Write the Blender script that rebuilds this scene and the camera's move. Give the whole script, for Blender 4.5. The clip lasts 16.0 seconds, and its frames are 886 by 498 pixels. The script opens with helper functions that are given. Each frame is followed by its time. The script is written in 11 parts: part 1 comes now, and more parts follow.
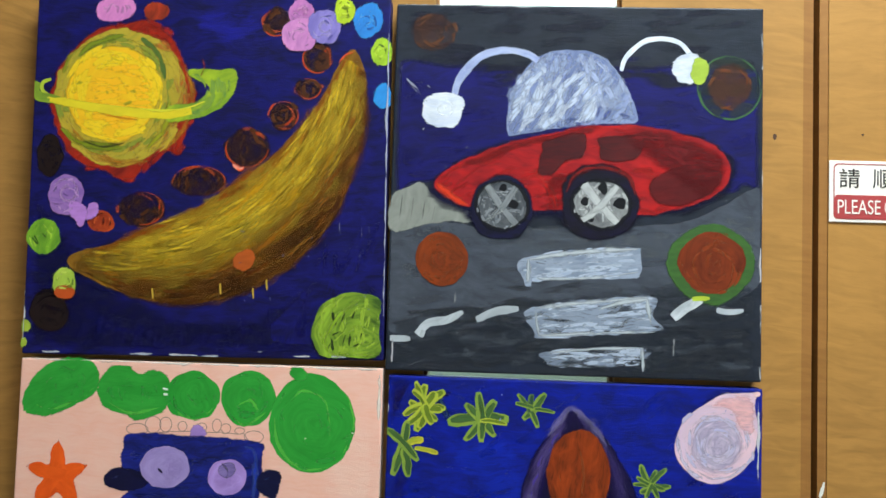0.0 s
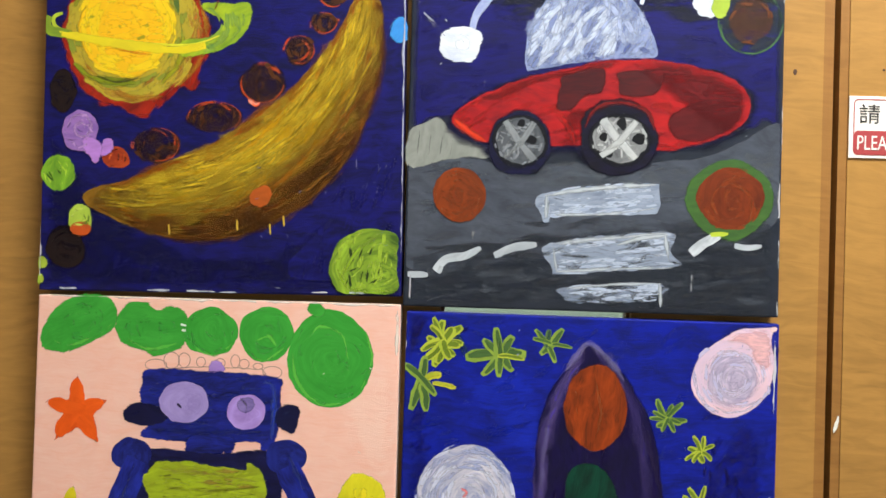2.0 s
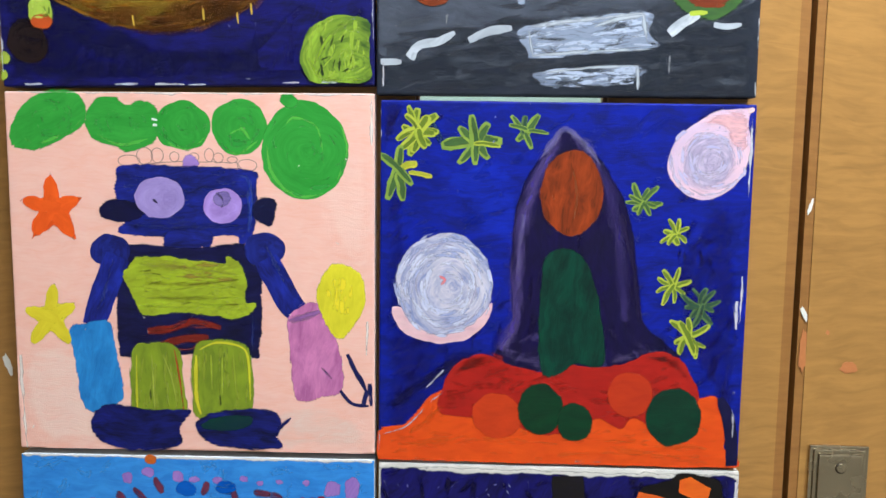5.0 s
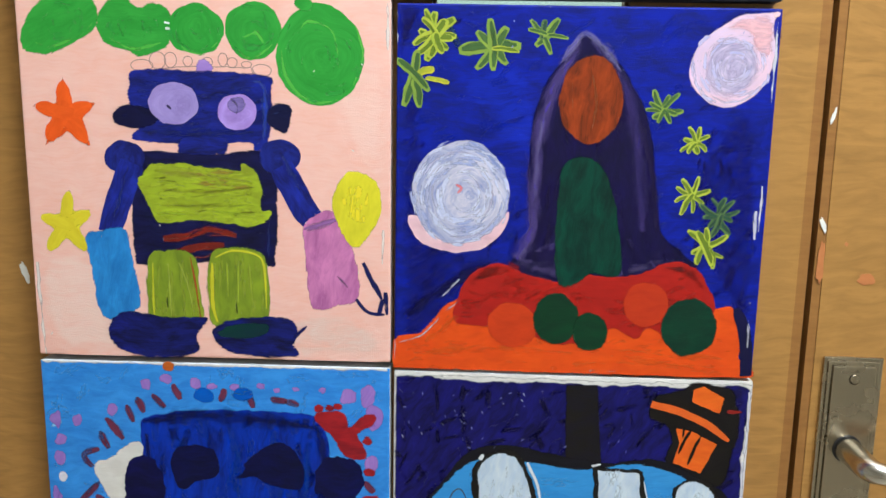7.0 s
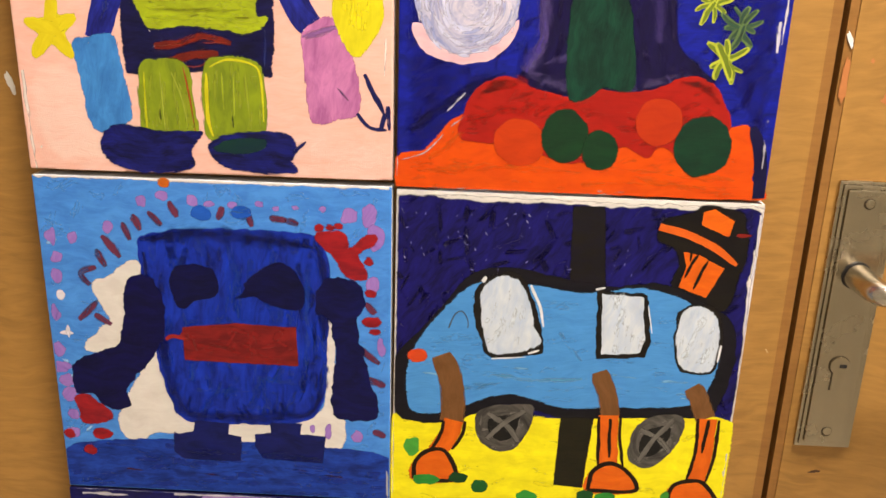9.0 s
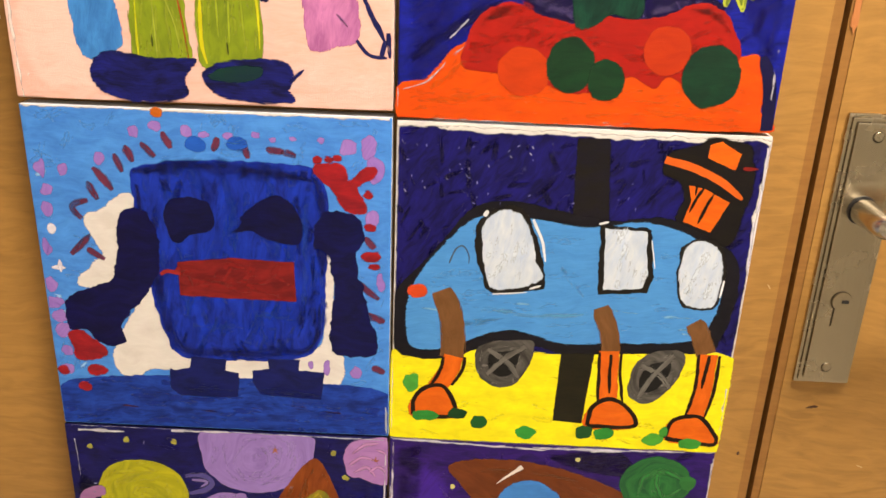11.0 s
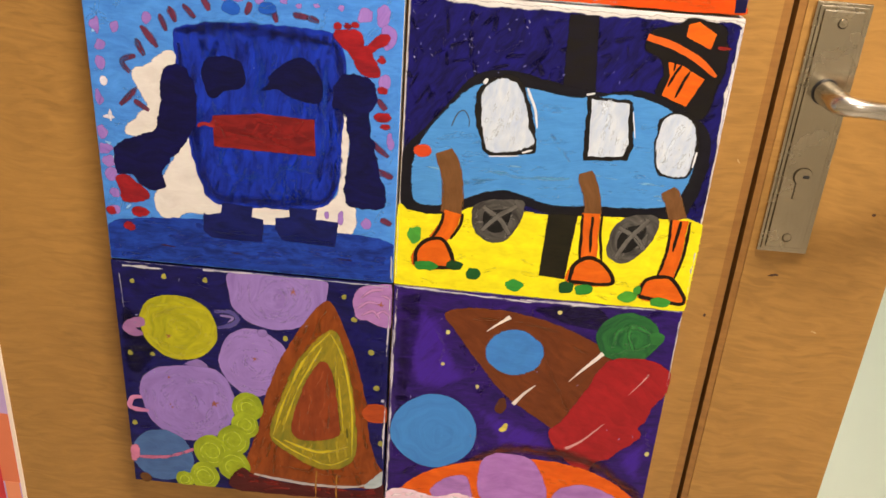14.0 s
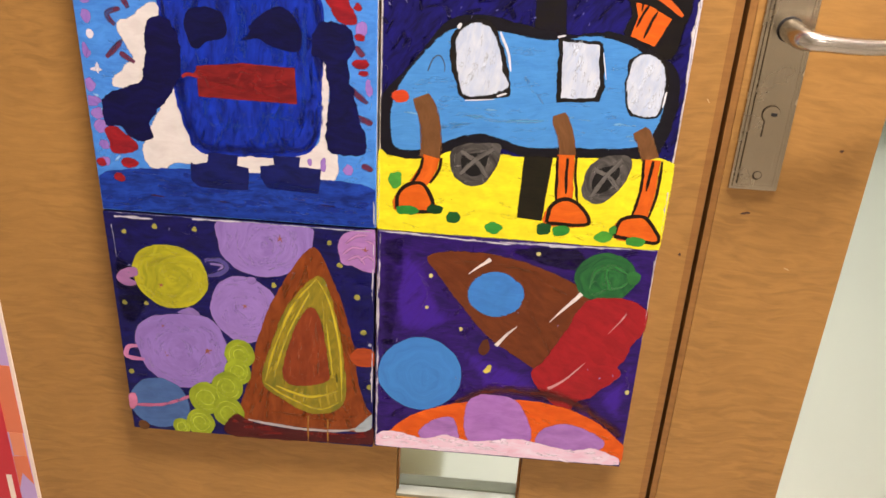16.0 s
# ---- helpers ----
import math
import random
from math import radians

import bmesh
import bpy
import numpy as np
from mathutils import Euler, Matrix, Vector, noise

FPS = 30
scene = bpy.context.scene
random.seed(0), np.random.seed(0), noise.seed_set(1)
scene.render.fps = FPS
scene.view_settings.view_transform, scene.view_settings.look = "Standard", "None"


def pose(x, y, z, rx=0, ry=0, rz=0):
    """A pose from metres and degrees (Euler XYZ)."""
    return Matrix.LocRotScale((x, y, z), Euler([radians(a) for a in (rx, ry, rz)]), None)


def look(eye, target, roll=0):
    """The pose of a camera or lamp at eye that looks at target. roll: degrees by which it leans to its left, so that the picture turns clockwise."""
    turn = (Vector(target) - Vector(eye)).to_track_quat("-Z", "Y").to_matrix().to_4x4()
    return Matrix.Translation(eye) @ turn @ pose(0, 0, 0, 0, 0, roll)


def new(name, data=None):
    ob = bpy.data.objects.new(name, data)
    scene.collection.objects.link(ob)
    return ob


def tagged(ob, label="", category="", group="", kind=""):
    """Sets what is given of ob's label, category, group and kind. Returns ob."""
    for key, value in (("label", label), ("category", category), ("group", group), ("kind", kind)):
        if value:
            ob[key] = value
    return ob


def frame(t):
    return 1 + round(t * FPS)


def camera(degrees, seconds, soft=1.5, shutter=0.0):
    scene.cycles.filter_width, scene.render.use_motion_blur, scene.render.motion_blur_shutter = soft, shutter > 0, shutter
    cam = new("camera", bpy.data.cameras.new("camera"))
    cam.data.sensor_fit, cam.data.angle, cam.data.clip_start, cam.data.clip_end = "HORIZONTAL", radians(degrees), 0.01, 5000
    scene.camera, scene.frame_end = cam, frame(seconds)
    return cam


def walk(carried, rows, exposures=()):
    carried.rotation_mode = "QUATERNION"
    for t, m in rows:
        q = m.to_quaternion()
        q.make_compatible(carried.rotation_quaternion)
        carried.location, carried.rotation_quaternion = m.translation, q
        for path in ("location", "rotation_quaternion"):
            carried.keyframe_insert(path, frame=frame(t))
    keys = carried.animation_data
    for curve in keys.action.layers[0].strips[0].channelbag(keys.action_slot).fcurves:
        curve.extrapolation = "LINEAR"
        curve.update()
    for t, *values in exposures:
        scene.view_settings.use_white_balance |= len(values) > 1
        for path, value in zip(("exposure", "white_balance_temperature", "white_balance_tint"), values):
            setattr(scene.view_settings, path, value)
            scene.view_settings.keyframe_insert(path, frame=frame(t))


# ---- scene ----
cam = camera(54.6, 16.0)
PATH = [
    (0, (0.076, -0.718, 1.498), (-0.022, 1.276, 1.623), 1.9),
    (0.5, (0.07, -0.72, 1.499), (-0.019, 1.274, 1.636), 1.9),
    (1, (0.067, -0.719, 1.497), (-0.018, 1.275, 1.639), 1.9),
    (1.5, (0.064, -0.717, 1.485), (-0.025, 1.278, 1.589), 2.0),
    (2, (0.06, -0.716, 1.476), (-0.029, 1.281, 1.514), 1.9),
    (2.5, (0.061, -0.72, 1.462), (-0.022, 1.278, 1.452), 1.6),
    (3, (0.062, -0.722, 1.445), (-0.002, 1.276, 1.382), 1.2),
    (3.5, (0.065, -0.719, 1.436), (0.016, 1.276, 1.296), 0.9),
    (4, (0.069, -0.712, 1.419), (0.024, 1.278, 1.225), 0.8),
    (6.3, (0.074, -0.715, 1.383), (-0.004, 1.265, 1.116), 0.9),
    (6.5, (0.071, -0.715, 1.38), (0.001, 1.262, 1.079), 1.0),
    (7, (0.066, -0.713, 1.368), (-0.006, 1.254, 1.013), 1.1),
    (7.5, (0.061, -0.706, 1.344), (-0.003, 1.248, 0.918), 1.2),
    (8, (0.063, -0.697, 1.328), (0.0, 1.234, 0.811), 1.4),
    (8.5, (0.063, -0.696, 1.321), (0.003, 1.217, 0.74), 1.8),
    (9, (0.063, -0.702, 1.309), (0.002, 1.2, 0.692), 1.9),
    (9.2, (0.058, -0.703, 1.304), (0.008, 1.194, 0.673), 2.0),
    (11.5, (0.045, -0.693, 1.289), (0.034, 1.164, 0.548), 2.5),
    (12, (0.033, -0.7, 1.284), (0.049, 1.152, 0.53), 2.2),
    (12.5, (0.029, -0.717, 1.28), (0.02, 1.128, 0.508), 2.5),
    (13, (0.05, -0.744, 1.279), (-0.008, 1.094, 0.494), 3.1),
    (13.5, (0.067, -0.777, 1.27), (-0.003, 1.053, 0.468), 3.6),
    (14, (0.083, -0.81, 1.261), (0.005, 0.995, 0.404), 4.3),
    (14.5, (0.091, -0.833, 1.247), (0.009, 0.955, 0.354), 4.6),
    (15, (0.102, -0.841, 1.239), (0.032, 0.937, 0.325), 4.2),
    (15.5, (0.112, -0.842, 1.235), (0.035, 0.936, 0.323), 3.5),
    (16, (0.115, -0.849, 1.239), (0.024, 0.936, 0.342), 3.1),
]
walk(cam, [(t, look(eye, target, roll)) for t, eye, target, roll in PATH],
     exposures=[(0, -0.34, 5400, -4), (1, -0.34, 5400, -4), (1.5, -0.3, 5750, 1), (2, -0.1, 5850, 2), (2.5, 0.02, 5850, 0), (3, 0.02, 5400, 2), (4, 0.03, 5250, 5), (6.5, 0.15, 5250, 1), (7.5, 0.0, 5350, 10),
                (8, 0.0, 6500, 20), (8.5, 0.22, 6900, 19), (9, 0.35, 6750, 14), (12, 0.52, 6900, 14), (14.5, 0.46, 6600, 17), (15, 0.36, 6300, 19), (15.5, 0.5, 6300, 21), (16, 0.56, 6300, 23)])


# ---- light ----
scene.cycles.transparent_max_bounces = 40
world = bpy.data.worlds.new("world")
scene.world = world
world.use_nodes = True
sky = world.node_tree.nodes.new("ShaderNodeTexSky")
sky.sky_type, sky.sun_disc = "NISHITA", False
sky.sun_elevation, sky.sun_rotation = radians(40), radians(200)
world.node_tree.links.new(sky.outputs[0], world.node_tree.nodes["Background"].inputs[0])
world.node_tree.nodes["Background"].inputs[1].default_value = 0.1


def area_lamp(name, at, target, sx, sy, watts, colour):
    data = bpy.data.lights.new(name, "AREA")
    data.shape, data.size, data.size_y, data.energy, data.color = "RECTANGLE", sx, sy, watts, colour
    ob = new(name, data)
    ob.matrix_world = look(at, target)
    return ob


# ceiling panels of the corridor before the door, and of the room behind it
area_lamp("panel_light", (0.5, -0.58, 2.66), (0.5, -0.58, 0), 0.9, 0.3, 58, (1.0, 0.94, 0.86))
area_lamp("panel_light", (0.9, -2.7, 2.66), (0.9, -2.7, 0), 1.2, 0.3, 14, (1.0, 0.94, 0.86))
area_lamp("room_light", (0.1, 2.3, 2.66), (0.1, 2.3, 0), 1.2, 0.3, 46, (0.97, 1.0, 0.94))


# ---- materials ----
def lin(h):
    """Linear colour from a hex code."""
    out = []
    for i in (0, 2, 4):
        v = int(h[i:i + 2], 16) / 255
        out.append(v / 12.92 if v <= 0.04045 else ((v + 0.055) / 1.055) ** 2.4)
    return (*out, 1.0)


class Nodes:
    """A material's node tree, with short ways to add and join nodes."""

    def __init__(self, name):
        self.mat = bpy.data.materials.new(name)
        self.mat.use_nodes = True
        self.tree = self.mat.node_tree
        self.bsdf = self.tree.nodes["Principled BSDF"]
        self.out = self.tree.nodes["Material Output"]

    def add(self, kind, **inputs):
        n = self.tree.nodes.new("ShaderNode" + kind)
        for key, value in inputs.items():
            self.put(n, key, value)
        return n

    def put(self, node, key, value):
        socket = node.inputs[int(key[1:])] if key[0] == "i" and key[1:].isdigit() else node.inputs[key.replace("_", " ")]
        if isinstance(value, bpy.types.NodeSocket):
            self.tree.links.new(value, socket)
        else:
            socket.default_value = value

    def math(self, op, a, b=0.0, clamp=False):
        n = self.add("Math", i0=a, i1=b)
        n.operation, n.use_clamp = op, clamp
        return n.outputs[0]

    def mix(self, fac, a, b, mode="MIX"):
        n = self.tree.nodes.new("ShaderNodeMixRGB")
        n.blend_type = mode
        self.put(n, "i0", fac), self.put(n, "i1", a), self.put(n, "i2", b)
        return n.outputs[0]

    def ramp(self, value, lo, hi):
        n = self.add("MapRange", i0=value, i1=lo, i2=hi, i3=0.0, i4=1.0)
        return n.outputs[0]

    def mapped(self, coords, scale, at=(0, 0, 0), turn=(0, 0, 0)):
        n = self.add("Mapping", Vector=coords, Scale=scale, Location=at, Rotation=turn)
        return n.outputs[0]

    def noise(self, coords, scale, detail=3.0, rough=0.55, distort=0.0):
        n = self.add("TexNoise", Vector=coords, Scale=scale, Detail=detail, Roughness=rough, Distortion=distort)
        return n.outputs[0]

    def bump(self, height, strength, distance):
        n = self.add("Bump", Height=height, Strength=strength, Distance=distance)
        self.put(self.bsdf, "Normal", n.outputs[0])


PAINTS = {}


def paint(c1, c2=None, cover=1.0, soft=False, streak=1.0, gloss=0.42, feather=False, amount=1.0, over=None, relief=0.4, depth=0.75):
    """Brushed acrylic: c1 and c2 streaked along the brush. Cover below 1 lets what is under it show through dry strokes;
    over: the two colours of a wet ground into which it is blended instead; soft "dry": broken bristle marks with crisp gaps."""
    key = (c1, c2, cover, soft, streak, gloss, feather, amount, over, relief, depth)
    if key in PAINTS:
        return PAINTS[key]
    m = Nodes("acrylic_paint")
    obj = m.add("TexCoord").outputs["Object"]

    def strokes(layer, wide):
        uv = m.add("UVMap")
        uv.uv_map = layer
        warp = m.add("TexNoise", Vector=m.mapped(uv.outputs[0], (0.28, 0.28, 1)), Scale=1.0, Detail=2.0)
        bent = m.add("VectorMath", i0=warp.outputs["Color"], i1=(-0.5, -0.5, -0.5))
        bent.operation = "ADD"
        grown = m.add("VectorMath", i0=bent.outputs[0])
        grown.operation = "SCALE"
        m.put(grown, "Scale", 1.7)
        moved = m.add("VectorMath", i0=uv.outputs[0], i1=grown.outputs[0])
        moved.operation = "ADD"
        fine_strokes = m.noise(m.mapped(moved.outputs[0], (0.5, 6.5 * wide, 1)), 1.0, 5.0, 0.68, 0.25)
        patches = m.noise(m.mapped(moved.outputs[0], (0.32, 0.95, 1), at=(3.7, 1.9, 0)), 1.0, 4.0, 0.66, 0.5)
        both = m.math("ADD", m.math("MULTIPLY", m.ramp(fine_strokes, 0.3, 0.7), 0.36), m.math("MULTIPLY", m.ramp(patches, 0.32, 0.68), 0.64))
        return fine_strokes, both

    brush, n = strokes("brush", streak)
    fine = m.noise(obj, 1100.0, 2.0)
    weave = m.add("TexWave", Vector=obj, Scale=560.0, Distortion=1.5)
    a = lin(c1)
    b = lin(c2) if c2 else tuple(min(1, v * 0.7) for v in a[:3]) + (1,)
    fac = m.math("MULTIPLY", m.ramp(n, 0.18, 0.82), amount, True)
    col = m.mix(fac, a, b)
    tone = m.math("ADD", m.math("MULTIPLY", m.ramp(brush, 0.25, 0.75), 0.26 * depth), 1.0 - 0.13 * depth)
    col = m.mix(1.0, col, tone, "MULTIPLY")
    blot = m.ramp(m.noise(m.mapped(obj, (60, 60, 60)), 1.0, 2.0, 0.5, 0.4), 0.3, 0.7)
    col = m.mix(1.0, col, m.math("ADD", m.math("MULTIPLY", blot, 0.16 * depth), 1.0 - 0.08 * depth), "MULTIPLY")
    alpha = None
    if cover < 1 or feather:
        edge = m.add("Attribute")
        edge.attribute_name = "cover"
        dry = soft == "dry"
        keep = m.math("MULTIPLY", edge.outputs["Fac"], (1.0 if dry else 1.25) * cover if cover < 1 else (1.85 if soft else (1.65 if soft is None else 2.0)))
        bristle = n if cover < 1 or soft is not False else m.math("MULTIPLY", m.ramp(brush, 0.3, 0.7), 0.9)
        s = m.math("ADD", m.math("SUBTRACT", bristle, 1.0), keep)
        alpha = m.math("MULTIPLY", s, 9.0 if dry else 1.25 if soft else (1.8 if soft is None else 2.6), True)
    if over:
        below = strokes("ground", 1.0)[1]
        col = m.mix(alpha, m.mix(m.ramp(below, 0.18, 0.82), lin(over[0]), lin(over[1])), col)
    m.put(m.bsdf, "Base Color", col)
    m.put(m.bsdf, "Roughness", m.math("ADD", m.math("MULTIPLY", n, 0.2), gloss - 0.04))
    m.put(m.bsdf, "Specular IOR Level", 0.19)
    height = m.math("ADD", brush, m.math("ADD", m.math("MULTIPLY", fine, 0.3), m.math("MULTIPLY", weave.outputs["Fac"], 0.12)))
    m.bump(height, relief, 0.0006)
    if alpha is not None and not over:
        clear = m.add("BsdfTransparent")
        mixed = m.add("MixShader", i0=alpha, i1=clear.outputs[0], i2=m.bsdf.outputs[0])
        m.put(m.out, "Surface", mixed.outputs[0])
    PAINTS[key] = m.mat
    return m.mat


def wood(name, light, dark, gloss=0.36):
    """Figured veneer: faint fine grain along x, with short wavy ripples across it."""
    m = Nodes(name)
    obj = m.add("TexCoord").outputs["Object"]
    wob = m.noise(m.mapped(obj, (11, 5, 9)), 1.0, 2.0)
    sway = m.noise(m.mapped(obj, (4, 3, 3), at=(2, 1, 5)), 1.0, 1.0)
    bent = m.add("VectorMath", i0=obj)
    bent.operation = "ADD"
    shift = m.add("CombineXYZ", Z=m.math("ADD", m.math("MULTIPLY", wob, 0.022), m.math("MULTIPLY", sway, 0.05)))
    m.put(bent, "i1", shift.outputs[0])
    fibre = m.noise(m.mapped(bent.outputs[0], (24, 60, 330)), 1.0, 4.0, 0.65, 0.3)
    pores = m.noise(m.mapped(bent.outputs[0], (150, 60, 1100)), 1.0, 2.0)
    broad = m.noise(m.mapped(obj, (2.2, 2, 3)), 1.0, 3.0)
    ripple = m.noise(m.mapped(bent.outputs[0], (26, 20, 125), turn=(0, 0.1, 0)), 1.0, 2.0, 0.5, 0.9)
    where = m.ramp(m.noise(m.mapped(obj, (9, 5, 6), at=(4, 0, 2)), 1.0, 2.0), 0.35, 0.65)
    f = m.math("ADD", m.math("MULTIPLY", m.ramp(fibre, 0.3, 0.7), 0.16), m.math("MULTIPLY", m.ramp(broad, 0.3, 0.7), 0.2))
    f = m.math("ADD", f, m.math("MULTIPLY", m.math("MULTIPLY", m.ramp(ripple, 0.34, 0.66), m.math("ADD", m.math("MULTIPLY", where, 0.6), 0.4)), 0.5))
    f = m.math("ADD", f, m.math("MULTIPLY", m.ramp(pores, 0.5, 0.8), 0.14), True)
    m.put(m.bsdf, "Base Color", m.mix(f, lin(light), lin(dark)))
    m.put(m.bsdf, "Roughness", m.math("ADD", m.math("MULTIPLY", broad, 0.15), gloss))
    m.put(m.bsdf, "Specular IOR Level", 0.35)
    m.bump(pores, 0.1, 0.0003)
    return m.mat


def plain(name, colour, rough=0.5, metal=0.0, scale=40.0, spread=0.12, spec=0.5):
    """Painted, plastic or plaster surface with faint mottling."""
    m = Nodes(name)
    obj = m.add("TexCoord").outputs["Object"]
    n = m.noise(obj, scale, 4.0)
    c = lin(colour)
    m.put(m.bsdf, "Base Color", m.mix(n, tuple(min(1, v * (1 + spread)) for v in c[:3]) + (1,), tuple(v * (1 - spread) for v in c[:3]) + (1,)))
    m.put(m.bsdf, "Roughness", m.math("ADD", m.math("MULTIPLY", n, 0.12), rough - 0.06))
    m.put(m.bsdf, "Metallic", metal)
    m.put(m.bsdf, "Specular IOR Level", spec)
    m.bump(m.noise(obj, scale * 12, 2.0), 0.08, 0.0005)
    return m.mat


def steel(name, colour, rough):
    """Satin steel brushed along z."""
    m = Nodes(name)
    obj = m.add("TexCoord").outputs["Object"]
    n = m.noise(m.mapped(obj, (900, 300, 18)), 1.0, 3.0)
    smear = m.noise(obj, 30.0, 3.0)
    m.put(m.bsdf, "Base Color", m.mix(n, lin(colour), tuple(v * 0.8 for v in lin(colour)[:3]) + (1,)))
    m.put(m.bsdf, "Metallic", 1.0)
    m.put(m.bsdf, "Roughness", m.math("ADD", m.math("MULTIPLY", smear, 0.18), rough))
    m.bump(n, 0.05, 0.0003)
    return m.mat


def glass(name):
    m = Nodes(name)
    m.put(m.bsdf, "Base Color", (0.93, 0.97, 0.94, 1))
    m.put(m.bsdf, "Roughness", 0.12)
    m.put(m.bsdf, "Transmission Weight", 1.0)
    m.put(m.bsdf, "IOR", 1.45)
    return m.mat


def lamp_glow(name, colour, strength):
    m = Nodes(name)
    m.put(m.bsdf, "Emission Color", colour)
    m.put(m.bsdf, "Emission Strength", strength)
    return m.mat


VENEER = wood("beech_veneer", "ae8040", "805c2c")
LIPPING = wood("beech_lipping", "986a34", "785024")
DARK_WOOD = wood("dark_stained_wood", "5a3a22", "382112", 0.5)
SATIN = steel("satin_nickel", "b4a891", 0.17)
CHROME = steel("polished_nickel", "cfc9bd", 0.14)
# darker nickel that stands in for shade round the screws and lock
RECESS_SHADE = steel("recess_shade_nickel", "5a5040", 0.4)
BLACK = plain("black_metal", "1a1715", 0.5)
WALL_PAINT = plain("white_wall_paint", "dcd8cc", 0.7, scale=9, spread=0.04)
GREY_WALL = plain("grey_green_wall_paint", "9ca496", 0.7, scale=9, spread=0.05)
CEIL_PAINT = plain("white_ceiling_paint", "e4e2da", 0.8, scale=9, spread=0.03)
FLOOR_TILE = plain("grey_vinyl_floor", "a79f90", 0.4, scale=6, spread=0.08)
PALE_FLOOR = plain("pale_glossy_floor", "dcdccc", 0.25, scale=2.5, spread=0.07)
OLIVE = plain("olive_tint", "d2d6ac", 0.5, scale=8)
LEDGE = plain("dull_olive_strip", "74745a", 0.6, scale=60)
SILL_GREY = plain("grey_glazing_strip", "827f68", 0.5, scale=60)
GLASS = glass("clear_glass")
GLOW = lamp_glow("lamp_diffuser", (1.0, 0.95, 0.87, 1), 4.0)
RAW = plain("bare_primed_canvas", "e9e3da", 0.75, scale=300, spread=0.05)


# ---- building helpers ----
def part(name, bm, material, parent=None, label="", smooth=False):
    me = bpy.data.meshes.new(name)
    bm.normal_update()
    bm.to_mesh(me)
    bm.free()
    me.materials.append(material)
    if smooth:
        for p in me.polygons:
            p.use_smooth = True
    ob = new(name, me)
    if parent:
        ob.parent = parent
    if label:
        tagged(ob, label)
    return ob


def block(bm, lo, hi, bevel=0.0):
    """A box from corner lo to corner hi."""
    m = Matrix.Translation([(a + b) / 2 for a, b in zip(lo, hi)]) @ Matrix.Diagonal([b - a for a, b in zip(lo, hi)] + [1])
    made = bmesh.ops.create_cube(bm, size=1, matrix=m)
    if bevel:
        edges = list({e for v in made["verts"] for e in v.link_edges})
        bmesh.ops.bevel(bm, geom=edges, offset=bevel, segments=2, profile=0.6, affect="EDGES")
    return bm


def boxed(name, lo, hi, material, parent=None, label="", bevel=0.0):
    return part(name, block(bmesh.new(), lo, hi, bevel), material, parent, label)


def rod(bm, a, b, r1, r2=None, seg=24):
    a, b = Vector(a), Vector(b)
    turn = (b - a).to_track_quat("Z", "Y").to_matrix().to_4x4()
    bmesh.ops.create_cone(bm, cap_ends=True, segments=seg, radius1=r1, radius2=r1 if r2 is None else r2, depth=(b - a).length,
                          matrix=Matrix.Translation((a + b) / 2) @ turn)
    return bm


def tube(bm, pts, radii, seg=20):
    """A round bar along pts."""
    rings = []
    for i, (p, r) in enumerate(zip(pts, radii)):
        a, b = Vector(pts[max(i - 1, 0)]), Vector(pts[min(i + 1, len(pts) - 1)])
        q = (b - a).to_track_quat("Z", "X")
        rings.append([bm.verts.new(Vector(p) + q @ Vector((r * math.cos(k * math.tau / seg), r * math.sin(k * math.tau / seg), 0))) for k in range(seg)])
    for r0, r1 in zip(rings, rings[1:]):
        for k in range(seg):
            bm.faces.new((r0[k], r0[(k + 1) % seg], r1[(k + 1) % seg], r1[k]))
    bm.faces.new(rings[0][::-1])
    bm.faces.new(rings[-1])
    return bm


def empty(name, m, label, category, group="", kind=""):
    ob = new(name)
    ob.matrix_world = m
    return tagged(ob, label, category, group, kind)


# ---- the corridor and the room behind ----
def slab(name, lo, hi, material, label, category):
    return tagged(boxed(name, lo, hi, material), label, category, kind="structure")


slab("floor", (-2.6, -3.6, -0.1), (3.0, 0.05, 0), FLOOR_TILE, "grey vinyl corridor floor", "floor")
slab("floor_room", (-2.6, 0.05, -0.1), (3.0, 3.0, 0), PALE_FLOOR, "pale glossy floor behind the door", "floor")
slab("ceiling", (-2.6, -3.6, 2.7), (3.0, 3.0, 2.8), CEIL_PAINT, "white painted ceiling", "ceiling")
slab("wall_west", (-2.7, -3.6, 0), (-2.6, 3.0, 2.7), WALL_PAINT, "white painted side wall", "wall")
slab("wall_east", (3.0, -3.6, 0), (3.1, 3.0, 2.7), WALL_PAINT, "white painted side wall", "wall")
slab("wall_south", (-2.6, -3.7, 0), (3.0, -3.6, 2.7), WALL_PAINT, "white painted corridor wall", "wall")
slab("wall_back", (-2.6, 3.0, 0), (3.0, 3.1, 2.7), GREY_WALL, "grey wall of the room behind the door", "wall")
slab("wall_door_left", (-2.6, 0.0, 0), (-0.66, 0.1, 2.7), WALL_PAINT, "white wall beside the double door", "wall")
slab("wall_door_right", (1.36, 0.0, 0), (3.0, 0.1, 2.7), WALL_PAINT, "white wall beside the double door", "wall")
slab("wall_door_over", (-0.66, 0.0, 2.16), (1.36, 0.1, 2.7), WALL_PAINT, "white wall above the double door", "wall")
for name, lo, hi in (("trim_left", (-0.66, -0.015, 0), (-0.561, 0.11, 2.16)), ("trim_right", (1.256, -0.015, 0), (1.36, 0.11, 2.16)),
                     ("trim_head", (-0.561, -0.015, 2.086), (1.256, 0.11, 2.16))):
    slab(name, lo, hi, LIPPING, "beech door frame", "door frame")
